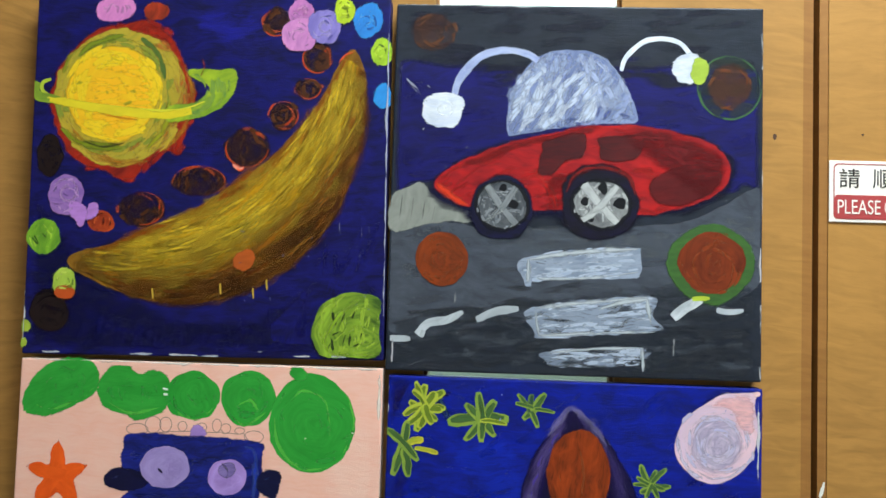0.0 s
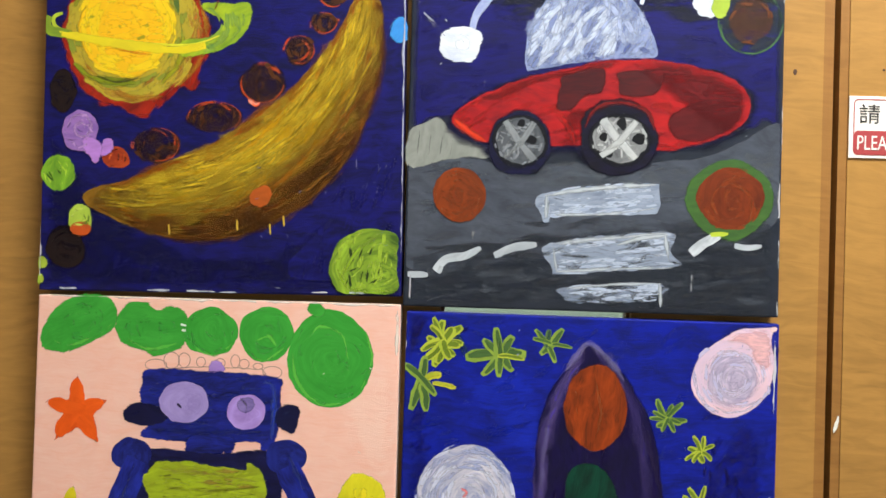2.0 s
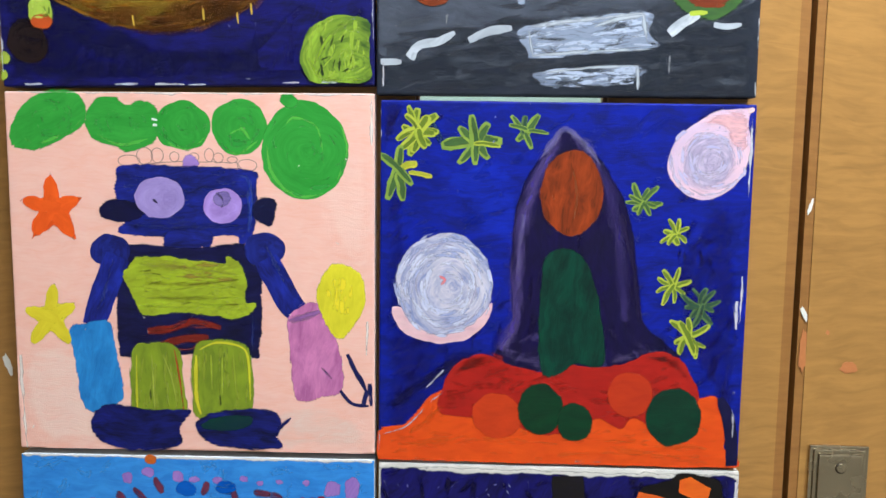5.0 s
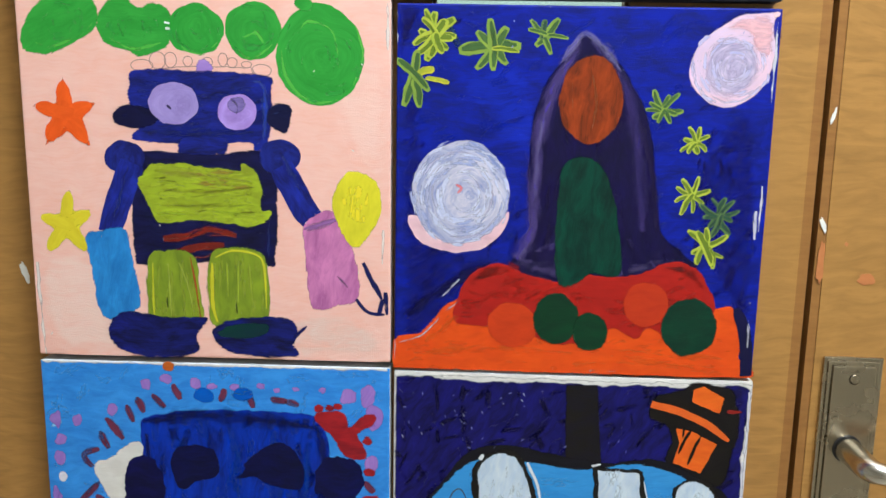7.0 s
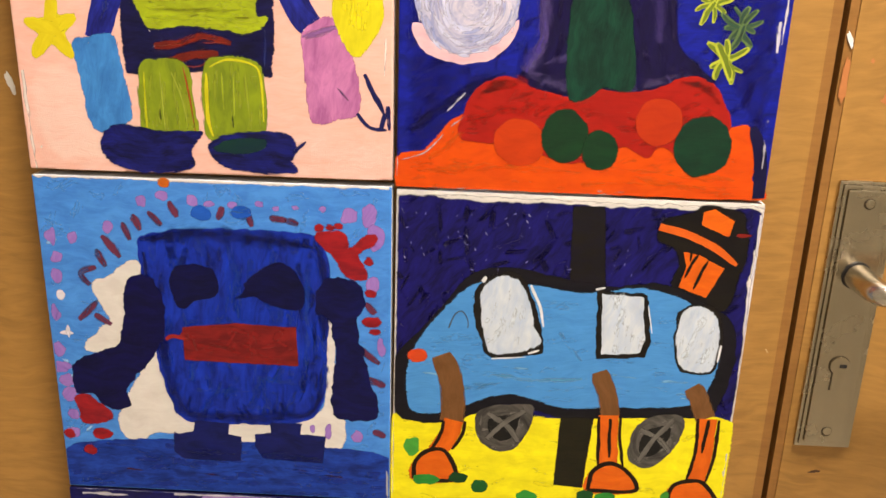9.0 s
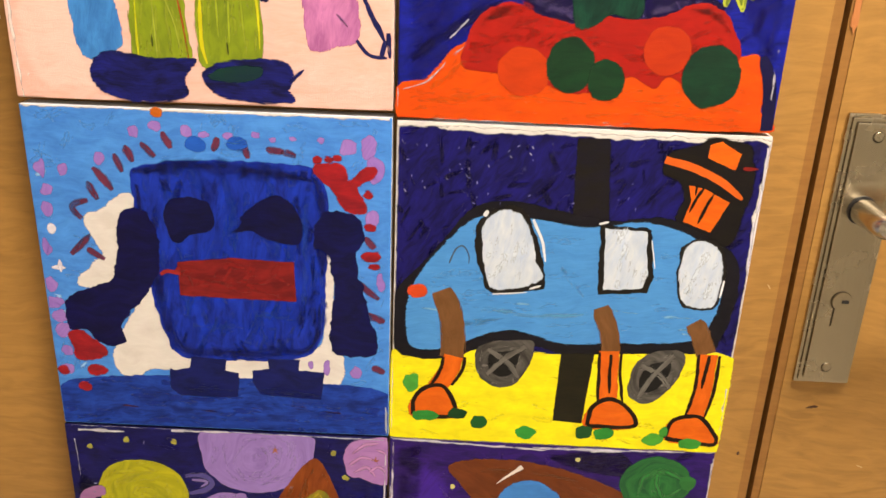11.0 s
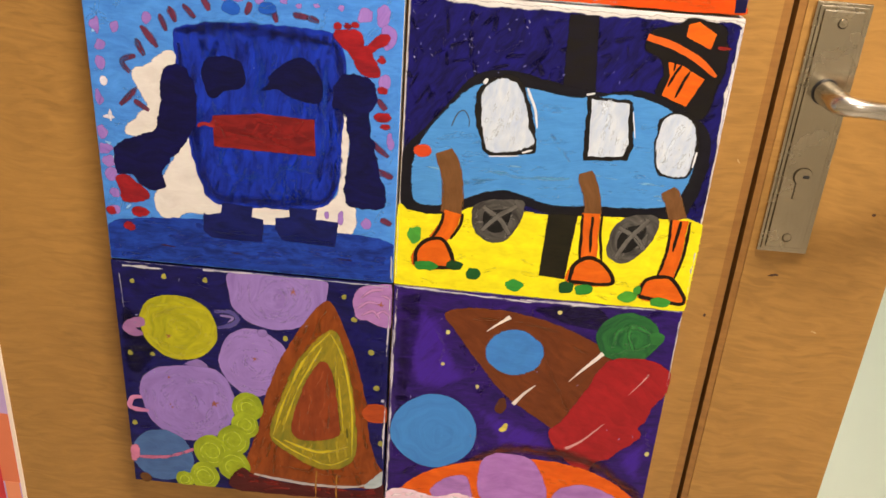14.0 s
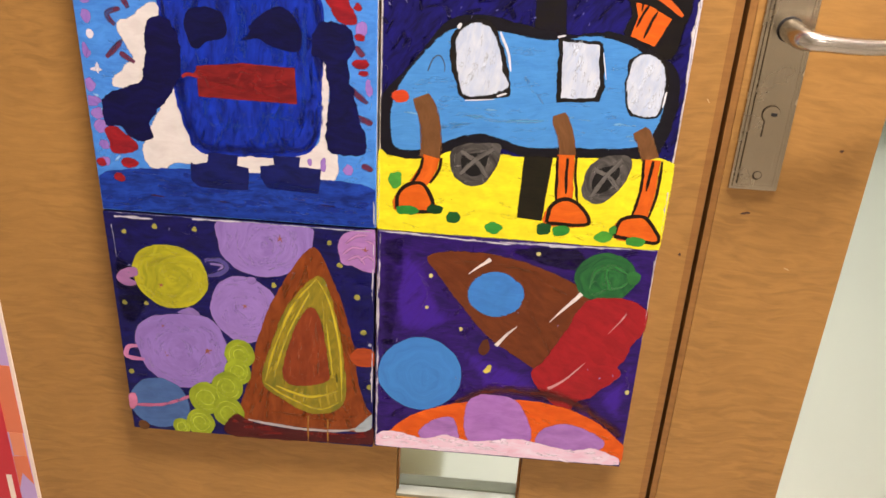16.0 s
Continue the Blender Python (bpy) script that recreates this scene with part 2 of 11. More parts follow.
for x, y in ((0.5, -0.58), (0.9, -2.7), (0.1, 2.3)):
    lamp = empty("ceiling_light", pose(x, y, 2.7), "recessed fluorescent ceiling panel", "ceiling light", "ceiling lights")
    boxed("frame", (-0.64, -0.19, -0.03), (0.64, 0.19, 0), CEIL_PAINT, lamp, bevel=0.004)
    boxed("diffuser", (-0.6, -0.15, -0.034), (0.6, 0.15, -0.031), GLOW, lamp)


# ---- the double door ----
LEFT, GAP0, GAP1, RIGHT = -0.557, 0.345, 0.3498, 1.252
SILL, HEAD, THICK = 0.447, 1.90, 0.045


def leaf(name, x0, x1, g0, g1, lip0, lip1, label):
    """A veneered leaf with a tall narrow pane between g0 and g1; lip0 and lip1 are the widths of its solid edges."""
    door = empty(name, pose(0, 0, 0), label, "door", "double door", "structure")
    bm = bmesh.new()
    a, b = x0 + lip0, x1 - lip1
    for lo, hi in (((a, 0, 0.006), (g0, THICK, 2.08)), ((g1, 0, 0.006), (b, THICK, 2.08)),
                   ((g0, 0, 0.006), (g1, THICK, SILL)), ((g0, 0, HEAD), (g1, THICK, 2.08))):
        block(bm, lo, hi)
    part("panel", bm, VENEER, door)
    for e0, e1 in ((x0, a), (b, x1)):
        if e1 - e0 > 0.001:
            boxed("edge_lipping", (e0, 0.0008, 0.006), (e1, THICK, 2.08), LIPPING, door, "darker solid beech edge", 0.0004)
    pane = boxed("pane", (g0 + 0.002, 0.019, SILL + 0.002), (g1 - 0.002, 0.024, HEAD - 0.002), GLASS, door, "clear glass pane")
    pane.visible_shadow = False
    for lo, hi in (((g0, 0.009, SILL + 0.006), (g0 + 0.003, 0.019, HEAD - 0.006)), ((g1 - 0.003, 0.009, SILL + 0.006), (g1, 0.019, HEAD - 0.006)),
                   ((g0, 0.009, HEAD - 0.006), (g1, 0.019, HEAD))):
        boxed("glazing_bead", lo, hi, LIPPING, door, bevel=0.001)
    boxed("glazing_sill", (g0, 0.002, SILL), (g1, 0.019, SILL + 0.005), SILL_GREY, door, "grey glazing strip", 0.001)
    boxed("back_ledge", (g0, 0.0245, SILL), (g1, THICK - 0.001, SILL + 0.004), LEDGE, door, "dull olive ledge behind the pane", 0.001)
    return door


leaf("door_1", LEFT, GAP0, 0.0275, 0.1855, 0.0, 0.0085, "beech-veneered door leaf with a narrow pane, hung with paintings")
leaf_2 = leaf("door_2", GAP1, RIGHT, 0.503, 0.661, 0.0075, 0.0, "beech-veneered door leaf with a narrow pane and a lever handle")
tagged(boxed("astragal", (GAP0 - 0.012, THICK, 0.006), (GAP1 + 0.012, THICK + 0.012, 2.08), DARK_WOOD), "dark strip behind the meeting door leaves", "door trim", kind="structure")


# ---- handle ----
def door_handle(door):
    h = boxed("door_handle", (-0.0247, -0.0035, -0.123), (0.0247, 0, 0.123), SATIN, door, "satin nickel lever handle on a long stepped plate", 0.0012)
    h.matrix_basis = pose(0.389, 0, 1.033)
    boxed("plate_step", (-0.0216, -0.0054, -0.120), (0.0216, -0.0035, 0.120), SATIN, h, bevel=0.0011)
    boxed("plate_face", (-0.0182, -0.0078, -0.1166), (0.0182, -0.0054, 0.1166), SATIN, h, bevel=0.0015)
    for z in (0.105, -0.105):
        # slightly raised dark disc: the screw recess's shade, put in as colour
        part("screw_shade_ring", rod(bmesh.new(), (0, -0.0074, z), (0, -0.0080, z), 0.0047), RECESS_SHADE, h, "dark ring painting in the recess shade round a screw")
        bm = rod(bmesh.new(), (0.0004, -0.0076, z + 0.0003), (0.0004, -0.0086, z + 0.0003), 0.0043, 0.0037)
        part("screw", bm, SATIN, h)
    # dark disc and left-hand line: shade round the cylinder, put in as colour
    bm = rod(bmesh.new(), (0, -0.0074, -0.04), (0, -0.0081, -0.04), 0.0092, None, 32)
    block(bm, (-0.0054, -0.0081, -0.0640), (-0.0042, -0.0074, -0.044))
    part("lock_shade_outline", bm, RECESS_SHADE, h, "dark outline painting in the shade round the lock cylinder")
    bm = rod(bmesh.new(), (0.0003, -0.0076, -0.04), (0.0003, -0.0098, -0.04), 0.0088, 0.0083, 32)
    block(bm, (-0.0042, -0.0084, -0.0636), (0.0052, -0.0077, -0.042), 0.0004)
    part("lock_cylinder", bm, SATIN, h, "round keyhole cylinder")
    boxed("keyhole", (-0.0002, -0.0102, -0.0416), (0.0058, -0.0096, -0.0384), BLACK, h, bevel=0.0002)
    part("rose", rod(bmesh.new(), (0, -0.0076, 0.043), (0, -0.0092, 0.043), 0.0125, 0.012, 32), BLACK, h, "dark ring round the lever neck")
    path, radii = [], []
    for i in range(8):
        path.append((0, -0.008 - 0.0052 * i, 0.043)), radii.append(0.0112 - 0.0001 * i)
    for i in range(1, 9):
        a = radians(90 * i / 8)
        path.append((0.015 * (1 - math.cos(a)), -0.0455 - 0.014 * math.sin(a), 0.043)), radii.append(0.0104 - 0.0003 * i)
    for i in range(1, 16):
        f = i / 15
        path.append((0.015 + 0.108 * f, -0.0595 + 0.019 * f * f, 0.043 - 0.003 * math.sin(f * math.pi) + 0.003 * f)), radii.append(0.008 - 0.0012 * f)
    path.append((0.1245, -0.0405, 0.046)), radii.append(0.004)
    part("lever", tube(bmesh.new(), path, radii), CHROME, h, "polished nickel lever", smooth=True)
    return h


door_handle(leaf_2)


# ---- painted canvases ----
FRONT, FILM = -0.018, 0.000004    # front of the canvases, and the thickness of one coat of paint


def smooth_line(pts, closed, step=0.12):
    """A Catmull-Rom line through pts, in steps of about step."""
    out, n = [], len(pts)
    for i in range(n if closed else n - 1):
        p = [pts[k % n] if closed else pts[min(max(k, 0), n - 1)] for k in (i - 1, i, i + 1, i + 2)]
        m = max(2, int(math.dist(p[1], p[2]) / step))
        for s in range(m):
            t = s / m
            out.append(tuple(0.5 * (2 * p[1][d] + (p[2][d] - p[0][d]) * t + (2 * p[0][d] - 5 * p[1][d] + 4 * p[2][d] - p[3][d]) * t * t
                                    + (3 * p[1][d] - p[0][d] - 3 * p[2][d] + p[3][d]) * t ** 3) for d in (0, 1)))
    if not closed:
        out.append(pts[-1])
    return out


def straight_line(pts, step=0.12):
    out, n = [], len(pts)
    for i in range(n):
        a, b = pts[i], pts[(i + 1) % n]
        m = max(1, int(math.dist(a, b) / step))
        out += [(a[0] + (b[0] - a[0]) * s / m, a[1] + (b[1] - a[1]) * s / m) for s in range(m)]
    return out


class Canvas:
    """A stretched canvas; its paint is laid on in centimetres from its lower left corner."""

    def __init__(self, x, z, w, h, lean, label, ground, wrap=None):
        self.ob = empty("canvas_painting", pose(x, 0, z, 0, -lean, 0), label, "painting", "paintings on the door")
        self.w, self.h, self.laid, self.seed = w * 100, h * 100, [], len(bpy.data.objects) * 0.37
        bm = block(bmesh.new(), (0, FRONT, 0), (w, 0, h), 0.0016)
        uv = bm.loops.layers.uv.new("brush")
        for f in bm.faces:
            for l in f.loops:
                l[uv].uv = (l.vert.co.x * 100, l.vert.co.z * 100 + l.vert.co.y * 40)
        body = part("stretched_canvas", bm, ground, self.ob)
        if wrap:
            body.data.materials.append(wrap)
            for p in body.data.polygons:
                if abs(p.normal.y) < 0.5:
                    p.material_index = 1

    def layer(self, pts):
        box = (min(p[0] for p in pts), min(p[1] for p in pts), max(p[0] for p in pts), max(p[1] for p in pts))
        level = 1 + max([k for k, b in self.laid if b[0] < box[2] and box[0] < b[2] and b[1] < box[3] and box[1] < b[3]], default=0)
        self.laid.append((level, box))
        return FRONT - FILM * level

    def jitter(self, p, nrm, rough):
        s = self.seed
        d = 1.1 * noise.noise((p[0] * 0.9, p[1] * 0.9, s)) + 0.55 * noise.noise((p[0] * 2.3, p[1] * 2.3, s)) + 0.2 * noise.noise((p[0] * 7, p[1] * 7, s + 4))
        return (p[0] + nrm[0] * d * rough, p[1] + nrm[1] * d * rough)

    def field(self, bm, cov, outer, feather, y):
        """A fine sheet over the outline, whose cover rises from its rim inwards over the width feather."""
        cell = max(0.09, min(0.2, feather * 0.45))
        p = np.array(outer)
        q = np.roll(p, -1, axis=0)
        lo, hi = p.min(axis=0), p.max(axis=0)
        nx, nz = (max(2, int(np.ceil((hi[k] - lo[k]) / cell)) + 1) for k in (0, 1))
        xs, zs = np.linspace(lo[0], hi[0], nx), np.linspace(lo[1], hi[1], nz)
        g = np.stack(np.meshgrid(xs, zs, indexing="ij"), axis=-1).reshape(-1, 2)
        d = q - p
        best = np.full(len(g), 1e9)
        inside = np.zeros(len(g), dtype=bool)
        for k in range(len(p)):
            w = g - p[k]
            t = np.clip((w @ d[k]) / (d[k] @ d[k] + 1e-12), 0, 1)
            best = np.minimum(best, np.hypot(*(w - t[:, None] * d[k]).T))
            crosses = (p[k][1] > g[:, 1]) != (q[k][1] > g[:, 1])
            inside ^= crosses & (g[:, 0] < p[k][0] + (g[:, 1] - p[k][1]) * d[k][0] / (d[k][1] if abs(d[k][1]) > 1e-12 else 1e-12))
        value = np.where(inside, np.clip(best / feather, 0, 1), 0.0)
        verts = {}

        def at(i, j):
            k = i * nz + j
            if k not in verts:
                verts[k] = bm.verts.new((g[k][0] / 100, y, g[k][1] / 100))
                verts[k][cov] = float(value[k])
            return verts[k]

        for i in range(nx - 1):
            for j in range(nz - 1):
                if max(value[i * nz + j], value[i * nz + nz + j], value[i * nz + j + 1], value[i * nz + nz + j + 1]) > 0:
                    bm.faces.new((at(i, j), at(i + 1, j), at(i + 1, j + 1), at(i, j + 1)))

    def patch(self, name, pts, colour, angle=0, rough=0.1, feather=0.0, sharp=False, bleed=0.46, polar=None, label=""):
        """An area of paint inside the outline pts, brushed at angle or round the place polar; feather: width of its dry edge."""
        line = straight_line(pts) if sharp else smooth_line(pts, True)
        area = sum(a[0] * b[1] - b[0] * a[1] for a, b in zip(line, line[1:] + line[:1]))
        if area < 0:
            line = line[::-1]
        n = len(line)
        normals = []
        for i in range(n):
            a, b = line[i - 2], line[(i + 2) % n]
            dx, dy = b[0] - a[0], b[1] - a[1]
            k = math.hypot(dx, dy) or 1
            normals.append((dy / k, -dx / k))
        outer = [self.jitter(p, q, rough) for p, q in zip(line, normals)]
        inset = [(min(max(p[0], 0.03), self.w - 0.03), min(max(p[1], 0.03), self.h - 0.03)) for p in outer]
        outer = inset
        y = self.layer(outer)
        bm = bmesh.new()
        cov = bm.verts.layers.float.new("cover")
        uv = bm.loops.layers.uv.new("brush")
        ground = bm.loops.layers.uv.new("ground")

        def ring(points, value, depth=y):
            made = [bm.verts.new((p[0] / 100, depth, p[1] / 100)) for p in points]
            for v in made:
                v[cov] = value
            return made

        if sharp:
            feather = feather or 0.12
        if feather:
            self.field(bm, cov, outer, feather, y)
        else:
            rim = ring([(p[0] - q[0] * bleed * 0.25, p[1] - q[1] * bleed * 0.25) for p, q in zip(outer, normals)], 1.0)
            foot = ring([(p[0] + q[0] * bleed * 0.75, p[1] + q[1] * bleed * 0.75) for p, q in zip(outer, normals)], 0.0, y + 0.7 * FILM)
            bm.faces.new(rim)
            for i in range(n):
                j = (i + 1) % n
                bm.faces.new((rim[i], foot[i], foot[j], rim[j]))
        c, s = math.cos(radians(angle)), math.sin(radians(angle))
        off = self.seed * 3 + len(self.laid) * 7
        for f in bm.faces:
            for l in f.loops:
                u, v = l.vert.co.x * 100, l.vert.co.z * 100
                if polar:
                    away = (u - polar[0], v - polar[1])
                    l[uv].uv = (abs(math.atan2(away[0] * s - away[1] * c, away[0] * c + away[1] * s)) * 1.6 + off, math.hypot(*away) * (1 + 0.28 * noise.noise((u * 0.45, v * 0.45, self.seed))) + off)
                else:
                    l[uv].uv = (c * u + s * v + off, -s * u + c * v + off)
                l[ground].uv = (u, v + FRONT * 40)
        bm.normal_update()
        bmesh.ops.triangulate(bm, faces=[f for f in bm.faces if len(f.verts) > 4])
        return part(name, bm, colour, self.ob, label)

    def disc(self, name, x, y, rx, ry, colour, turn=0, wob=0.06, count=14, **more):
        """A hand-painted round patch."""
        c, s = math.cos(radians(turn)), math.sin(radians(turn))
        pts = []
        for k in range(count):
            a = math.tau * k / count
            r = 1 + wob * noise.noise((math.cos(a) * 1.3 + x, math.sin(a) * 1.3 + y, self.seed))
            px, py = rx * r * math.cos(a), ry * r * math.sin(a)
            pts.append((x + c * px - s * py, y + s * px + c * py))
        return self.patch(name, pts, colour, **more)

    def stroke(self, name, pts, width, colour, ends=(0.75, 0.5), rough=0.05, feather=0.25, dry=0.35, label="", loop=False, wedge=False):
        """One pull of the brush along pts; ends: share of the width at its start and end; feather: dry share of each side."""
        line = smooth_line(pts, loop, 0.15) if len(pts) > 2 else [(pts[0][0] + (pts[1][0] - pts[0][0]) * i / 12, pts[0][1] + (pts[1][1] - pts[0][1]) * i / 12) for i in range(13)]
        if loop:
            line.append(line[0])
        y = self.layer([(p[0] + d, p[1] + d) for p in line for d in (-width / 2, width / 2)])
        bm = bmesh.new()
        cov = bm.verts.layers.float.new("cover")
        uv = bm.loops.layers.uv.new("brush")
        rows, run, n, off = [], 0.0, len(line), self.seed * 3 + len(self.laid) * 5
        shares = (-0.5, -0.5 + feather, 0.0, 0.5 - feather, 0.5) if feather else (-0.5, 0.5)
        for i, p in enumerate(line):
            a, b = line[max(i - 1, 0)], line[min(i + 1, n - 1)]
            dx, dy = b[0] - a[0], b[1] - a[1]
            k = math.hypot(dx, dy) or 1
            t = i / (n - 1)
            w = width * (min(1, ends[0] + (1 - ends[0]) * t * 5) if t < 0.5 else min(1, ends[1] + (1 - ends[1]) * (1 - t) * 4))
            if wedge:
                w = width * (ends[0] + (ends[1] - ends[0]) * t)
            run += math.dist(p, line[i - 1]) if i else 0
            row = []
            for m, s in enumerate(shares):
                side = m in (0, len(shares) - 1)
                q = (p[0] - dy / k * w * s, p[1] + dx / k * w * s)
                q = self.jitter(q, (-dy / k, dx / k), rough if side else 0)
                q = (min(max(q[0], 0.03), self.w - 0.03), min(max(q[1], 0.03), self.h - 0.03))
                v = bm.verts.new((q[0] / 100, y - 0.4 * FILM * i / n, q[1] / 100))
                v[cov] = dry if side and feather else 1.0
                row.append((v, (run + off, s * w + off)))
            rows.append(row)
        for r0, r1 in zip(rows, rows[1:]):
            for k in range(len(shares) - 1):
                quad = (r0[k], r1[k], r1[k + 1], r0[k + 1])
                f = bm.faces.new([q[0] for q in quad])
                for l, q in zip(f.loops, quad):
                    l[uv].uv = q[1]
        return part(name, bm, colour, self.ob, label)

    def swirl(self, name, x, y, rx, ry, colour, turns=3, width=0.9, start=0.2, phase=0, turn=0):
        """Brush marks that circle from the middle outwards, in broken arcs."""
        c, s = math.cos(radians(turn)), math.sin(radians(turn))
        arcs = max(1, round(turns * 1.6))
        for arc in range(arcs):
            f0, f1 = arc / arcs, min(1, (arc + 1.25) / arcs)
            lift = 0.1 * noise.noise((arc * 1.9, x, y + 3))
            pts = []
            for k in range(9):
                f = f0 + (f1 - f0) * k / 8
                a, r = phase + math.tau * turns * f + lift * 3, min(1, start + (1 - start) * f + lift)
                r *= 1 + 0.08 * noise.noise((k * 0.3 + arc, x, y))
                px, py = rx * r * math.cos(a), ry * r * math.sin(a)
                pts.append((x + c * px - s * py, y + s * px + c * py))
            self.stroke(name, pts, width * (1 + 0.3 * noise.noise((arc * 2.3, y, x))), colour, ends=(0.4, 0.3), feather=0.4, dry=0.1)

    def brushwork(self, name, pts, colour, count, length, width, angle=0, spread=14, seed=1, fade=0.3, sharp=False, where=None, label=""):
        """Many short pulls of a dry brush inside the outline pts, as one skin of paint; angle: degrees, or a rule that gives them from x and y."""
        line = np.array(straight_line(pts, 0.4) if sharp else smooth_line(pts, True, 0.3))
        after = np.roll(line, -1, axis=0)
        lo, hi = line.min(axis=0), line.max(axis=0)

        def inside(p):
            if not (0.05 < p[0] < self.w - 0.05 and 0.05 < p[1] < self.h - 0.05):
                return False
            cross = (line[:, 1] > p[1]) != (after[:, 1] > p[1])
            rise = after[:, 1] - line[:, 1]
            at = line[:, 0] + (p[1] - line[:, 1]) * (after[:, 0] - line[:, 0]) / np.where(np.abs(rise) < 1e-9, 1e-9, rise)
            return bool(np.count_nonzero(cross & (p[0] < at)) % 2)

        rng = random.Random(seed)
        y = self.layer([tuple(lo), tuple(hi)])
        bm = bmesh.new()
        cov = bm.verts.layers.float.new("cover")
        uv = bm.loops.layers.uv.new("brush")
        pulls, tries = [], 0
        while len(pulls) < count and tries < count * 12:
            tries += 1
            p = (rng.uniform(lo[0], hi[0]), rng.uniform(lo[1], hi[1]))
            if not inside(p) or (where and not where(*p)):
                continue
            bend, tilt = rng.uniform(-spread, spread) * 0.25, rng.uniform(-spread, spread)
            reach, half = length * rng.uniform(0.55, 1.25) / 2, width * rng.uniform(0.6, 1.3) / 2
            sides = []
            for way in (-1, 1):
                q, run, found = p, 0.0, []
                while run < reach:
                    a = radians((angle(*q) if callable(angle) else angle) + tilt + bend * run)
                    q = (q[0] + way * 0.22 * math.cos(a), q[1] + way * 0.22 * math.sin(a))
                    if not inside(q):
                        break
                    found.append(q)
                    run += 0.22
                sides.append(found)
            track = sides[0][::-1] + [p] + sides[1]
            if len(track) < 4:
                continue
            # each pull lies on those that it crosses, a hair above them
            line_at = np.array(track)
            low, high, step = line_at.min(axis=0) - half, line_at.max(axis=0) + half, 0
            for other, other_half, other_low, other_high, other_step in pulls:
                if other_step >= step and (other_low < high).all() and (low < other_high).all():
                    if np.min(np.sum((other[:, None] - line_at[None]) ** 2, axis=2)) < (half + other_half + 0.12) ** 2:
                        step = other_step + 1
            pulls.append((line_at, half, low, high, step))
            rows, off = [], rng.uniform(0, 90)
            for i, q in enumerate(track):
                a, b = track[max(i - 1, 0)], track[min(i + 1, len(track) - 1)]
                dx, dy = b[0] - a[0], b[1] - a[1]
                k = math.hypot(dx, dy) or 1
                t = i / (len(track) - 1)
                lift = min(1.0, t / fade, (1 - t) / fade)
                row = []
                for share in (-1, -0.45, 0.45, 1):
                    w = half * share * (0.7 + 0.3 * lift)
                    v = bm.verts.new(((q[0] - dy / k * w) / 100, y - 0.5 * FILM * step, (q[1] + dx / k * w) / 100))
                    v[cov] = lift * (1.0 if abs(share) < 0.9 else 0.25)
                    row.append((v, (i * 0.22 + off, w + off)))
                rows.append(row)
            for r0, r1 in zip(rows, rows[1:]):
                for k in range(3):
                    quad = (r0[k], r1[k], r1[k + 1], r0[k + 1])
                    f = bm.faces.new([v[0] for v in quad])
                    for l, v in zip(f.loops, quad):
                        l[uv].uv = v[1]
        level, box = self.laid[-1]
        self.laid[-1] = (level + math.ceil(max([p[4] for p in pulls], default=0) * 0.5), box)
        return tagged(part(name, bm, colour, self.ob), label, kind="stuff")

    def star(self, name, x, y, long, short, count, colour, turn=90, **more):
        pts = []
        for k in range(count * 2):
            r = (long if k % 2 == 0 else short) * (1 + 0.12 * noise.noise((k * 1.7, x, y)))
            a = radians(turn) + math.tau * k / (count * 2)
            pts.append((x + r * math.cos(a), y + r * math.sin(a)))
        return self.patch(name, pts, colour, sharp=True, **more)

    def petal(self, name, start, end, width, colours, bend=0.0, label=""):
        """One dab of the brush: pale paint squeezed out at its sides, the thinner dark paint left along its middle."""
        along = (end[0] - start[0], end[1] - start[1])
        mid = (start[0] + 0.5 * along[0] - bend * along[1], start[1] + 0.5 * along[1] + bend * along[0])
        size = math.hypot(*along)
        side = (-along[1] / size * 0.12 * width, along[0] / size * 0.12 * width)
        self.stroke(name, [start, mid, end], width, colours[1], ends=(0.55, 0.5), rough=0.1, feather=0.15, dry=0.3, label=label)
        inner = [(p[0] + side[0], p[1] + side[1]) for p in ((start[0] + 0.05 * along[0], start[1] + 0.05 * along[1]), mid, (start[0] + 0.93 * along[0], start[1] + 0.93 * along[1]))]
        self.stroke("petal_core", inner, width * 0.72, colours[0], ends=(0.5, 0.45), rough=0.09, feather=0.3, dry=0.3)

    def burst(self, name, x, y, r, count, width, colours, turn=0, label=""):
        """A flower of petals dragged outwards from one place, no two alike."""
        for k in range(count):
            a = radians(turn + 30 * noise.noise((k * 5.1, x, 2 * y))) + math.tau * (k * 3 % count if count % 3 else k) / count
            q = r * (1.0 + 0.6 * noise.noise((k * 2.1, x, y)))
            w = width * (1.0 + 0.5 * noise.noise((k * 4.7, x + y, 1)))
            self.petal(name, (x - 0.15 * q * math.cos(a), y - 0.15 * q * math.sin(a)), (x + q * math.cos(a), y + q * math.sin(a)), w, colours, 0.25 * noise.noise((k * 3.3, y, x)), label)


def round_outline(x, y, rx, ry):
    return [(x + rx * math.cos(math.tau * k / 14), y + ry * math.sin(math.tau * k / 14)) for k in range(14)]


def around(x, y, turn=90):
    """The rule for a brush that circles the place x, y."""
    return lambda u, v: math.degrees(math.atan2(v - y, u - x)) + turn


CANVASES = {}

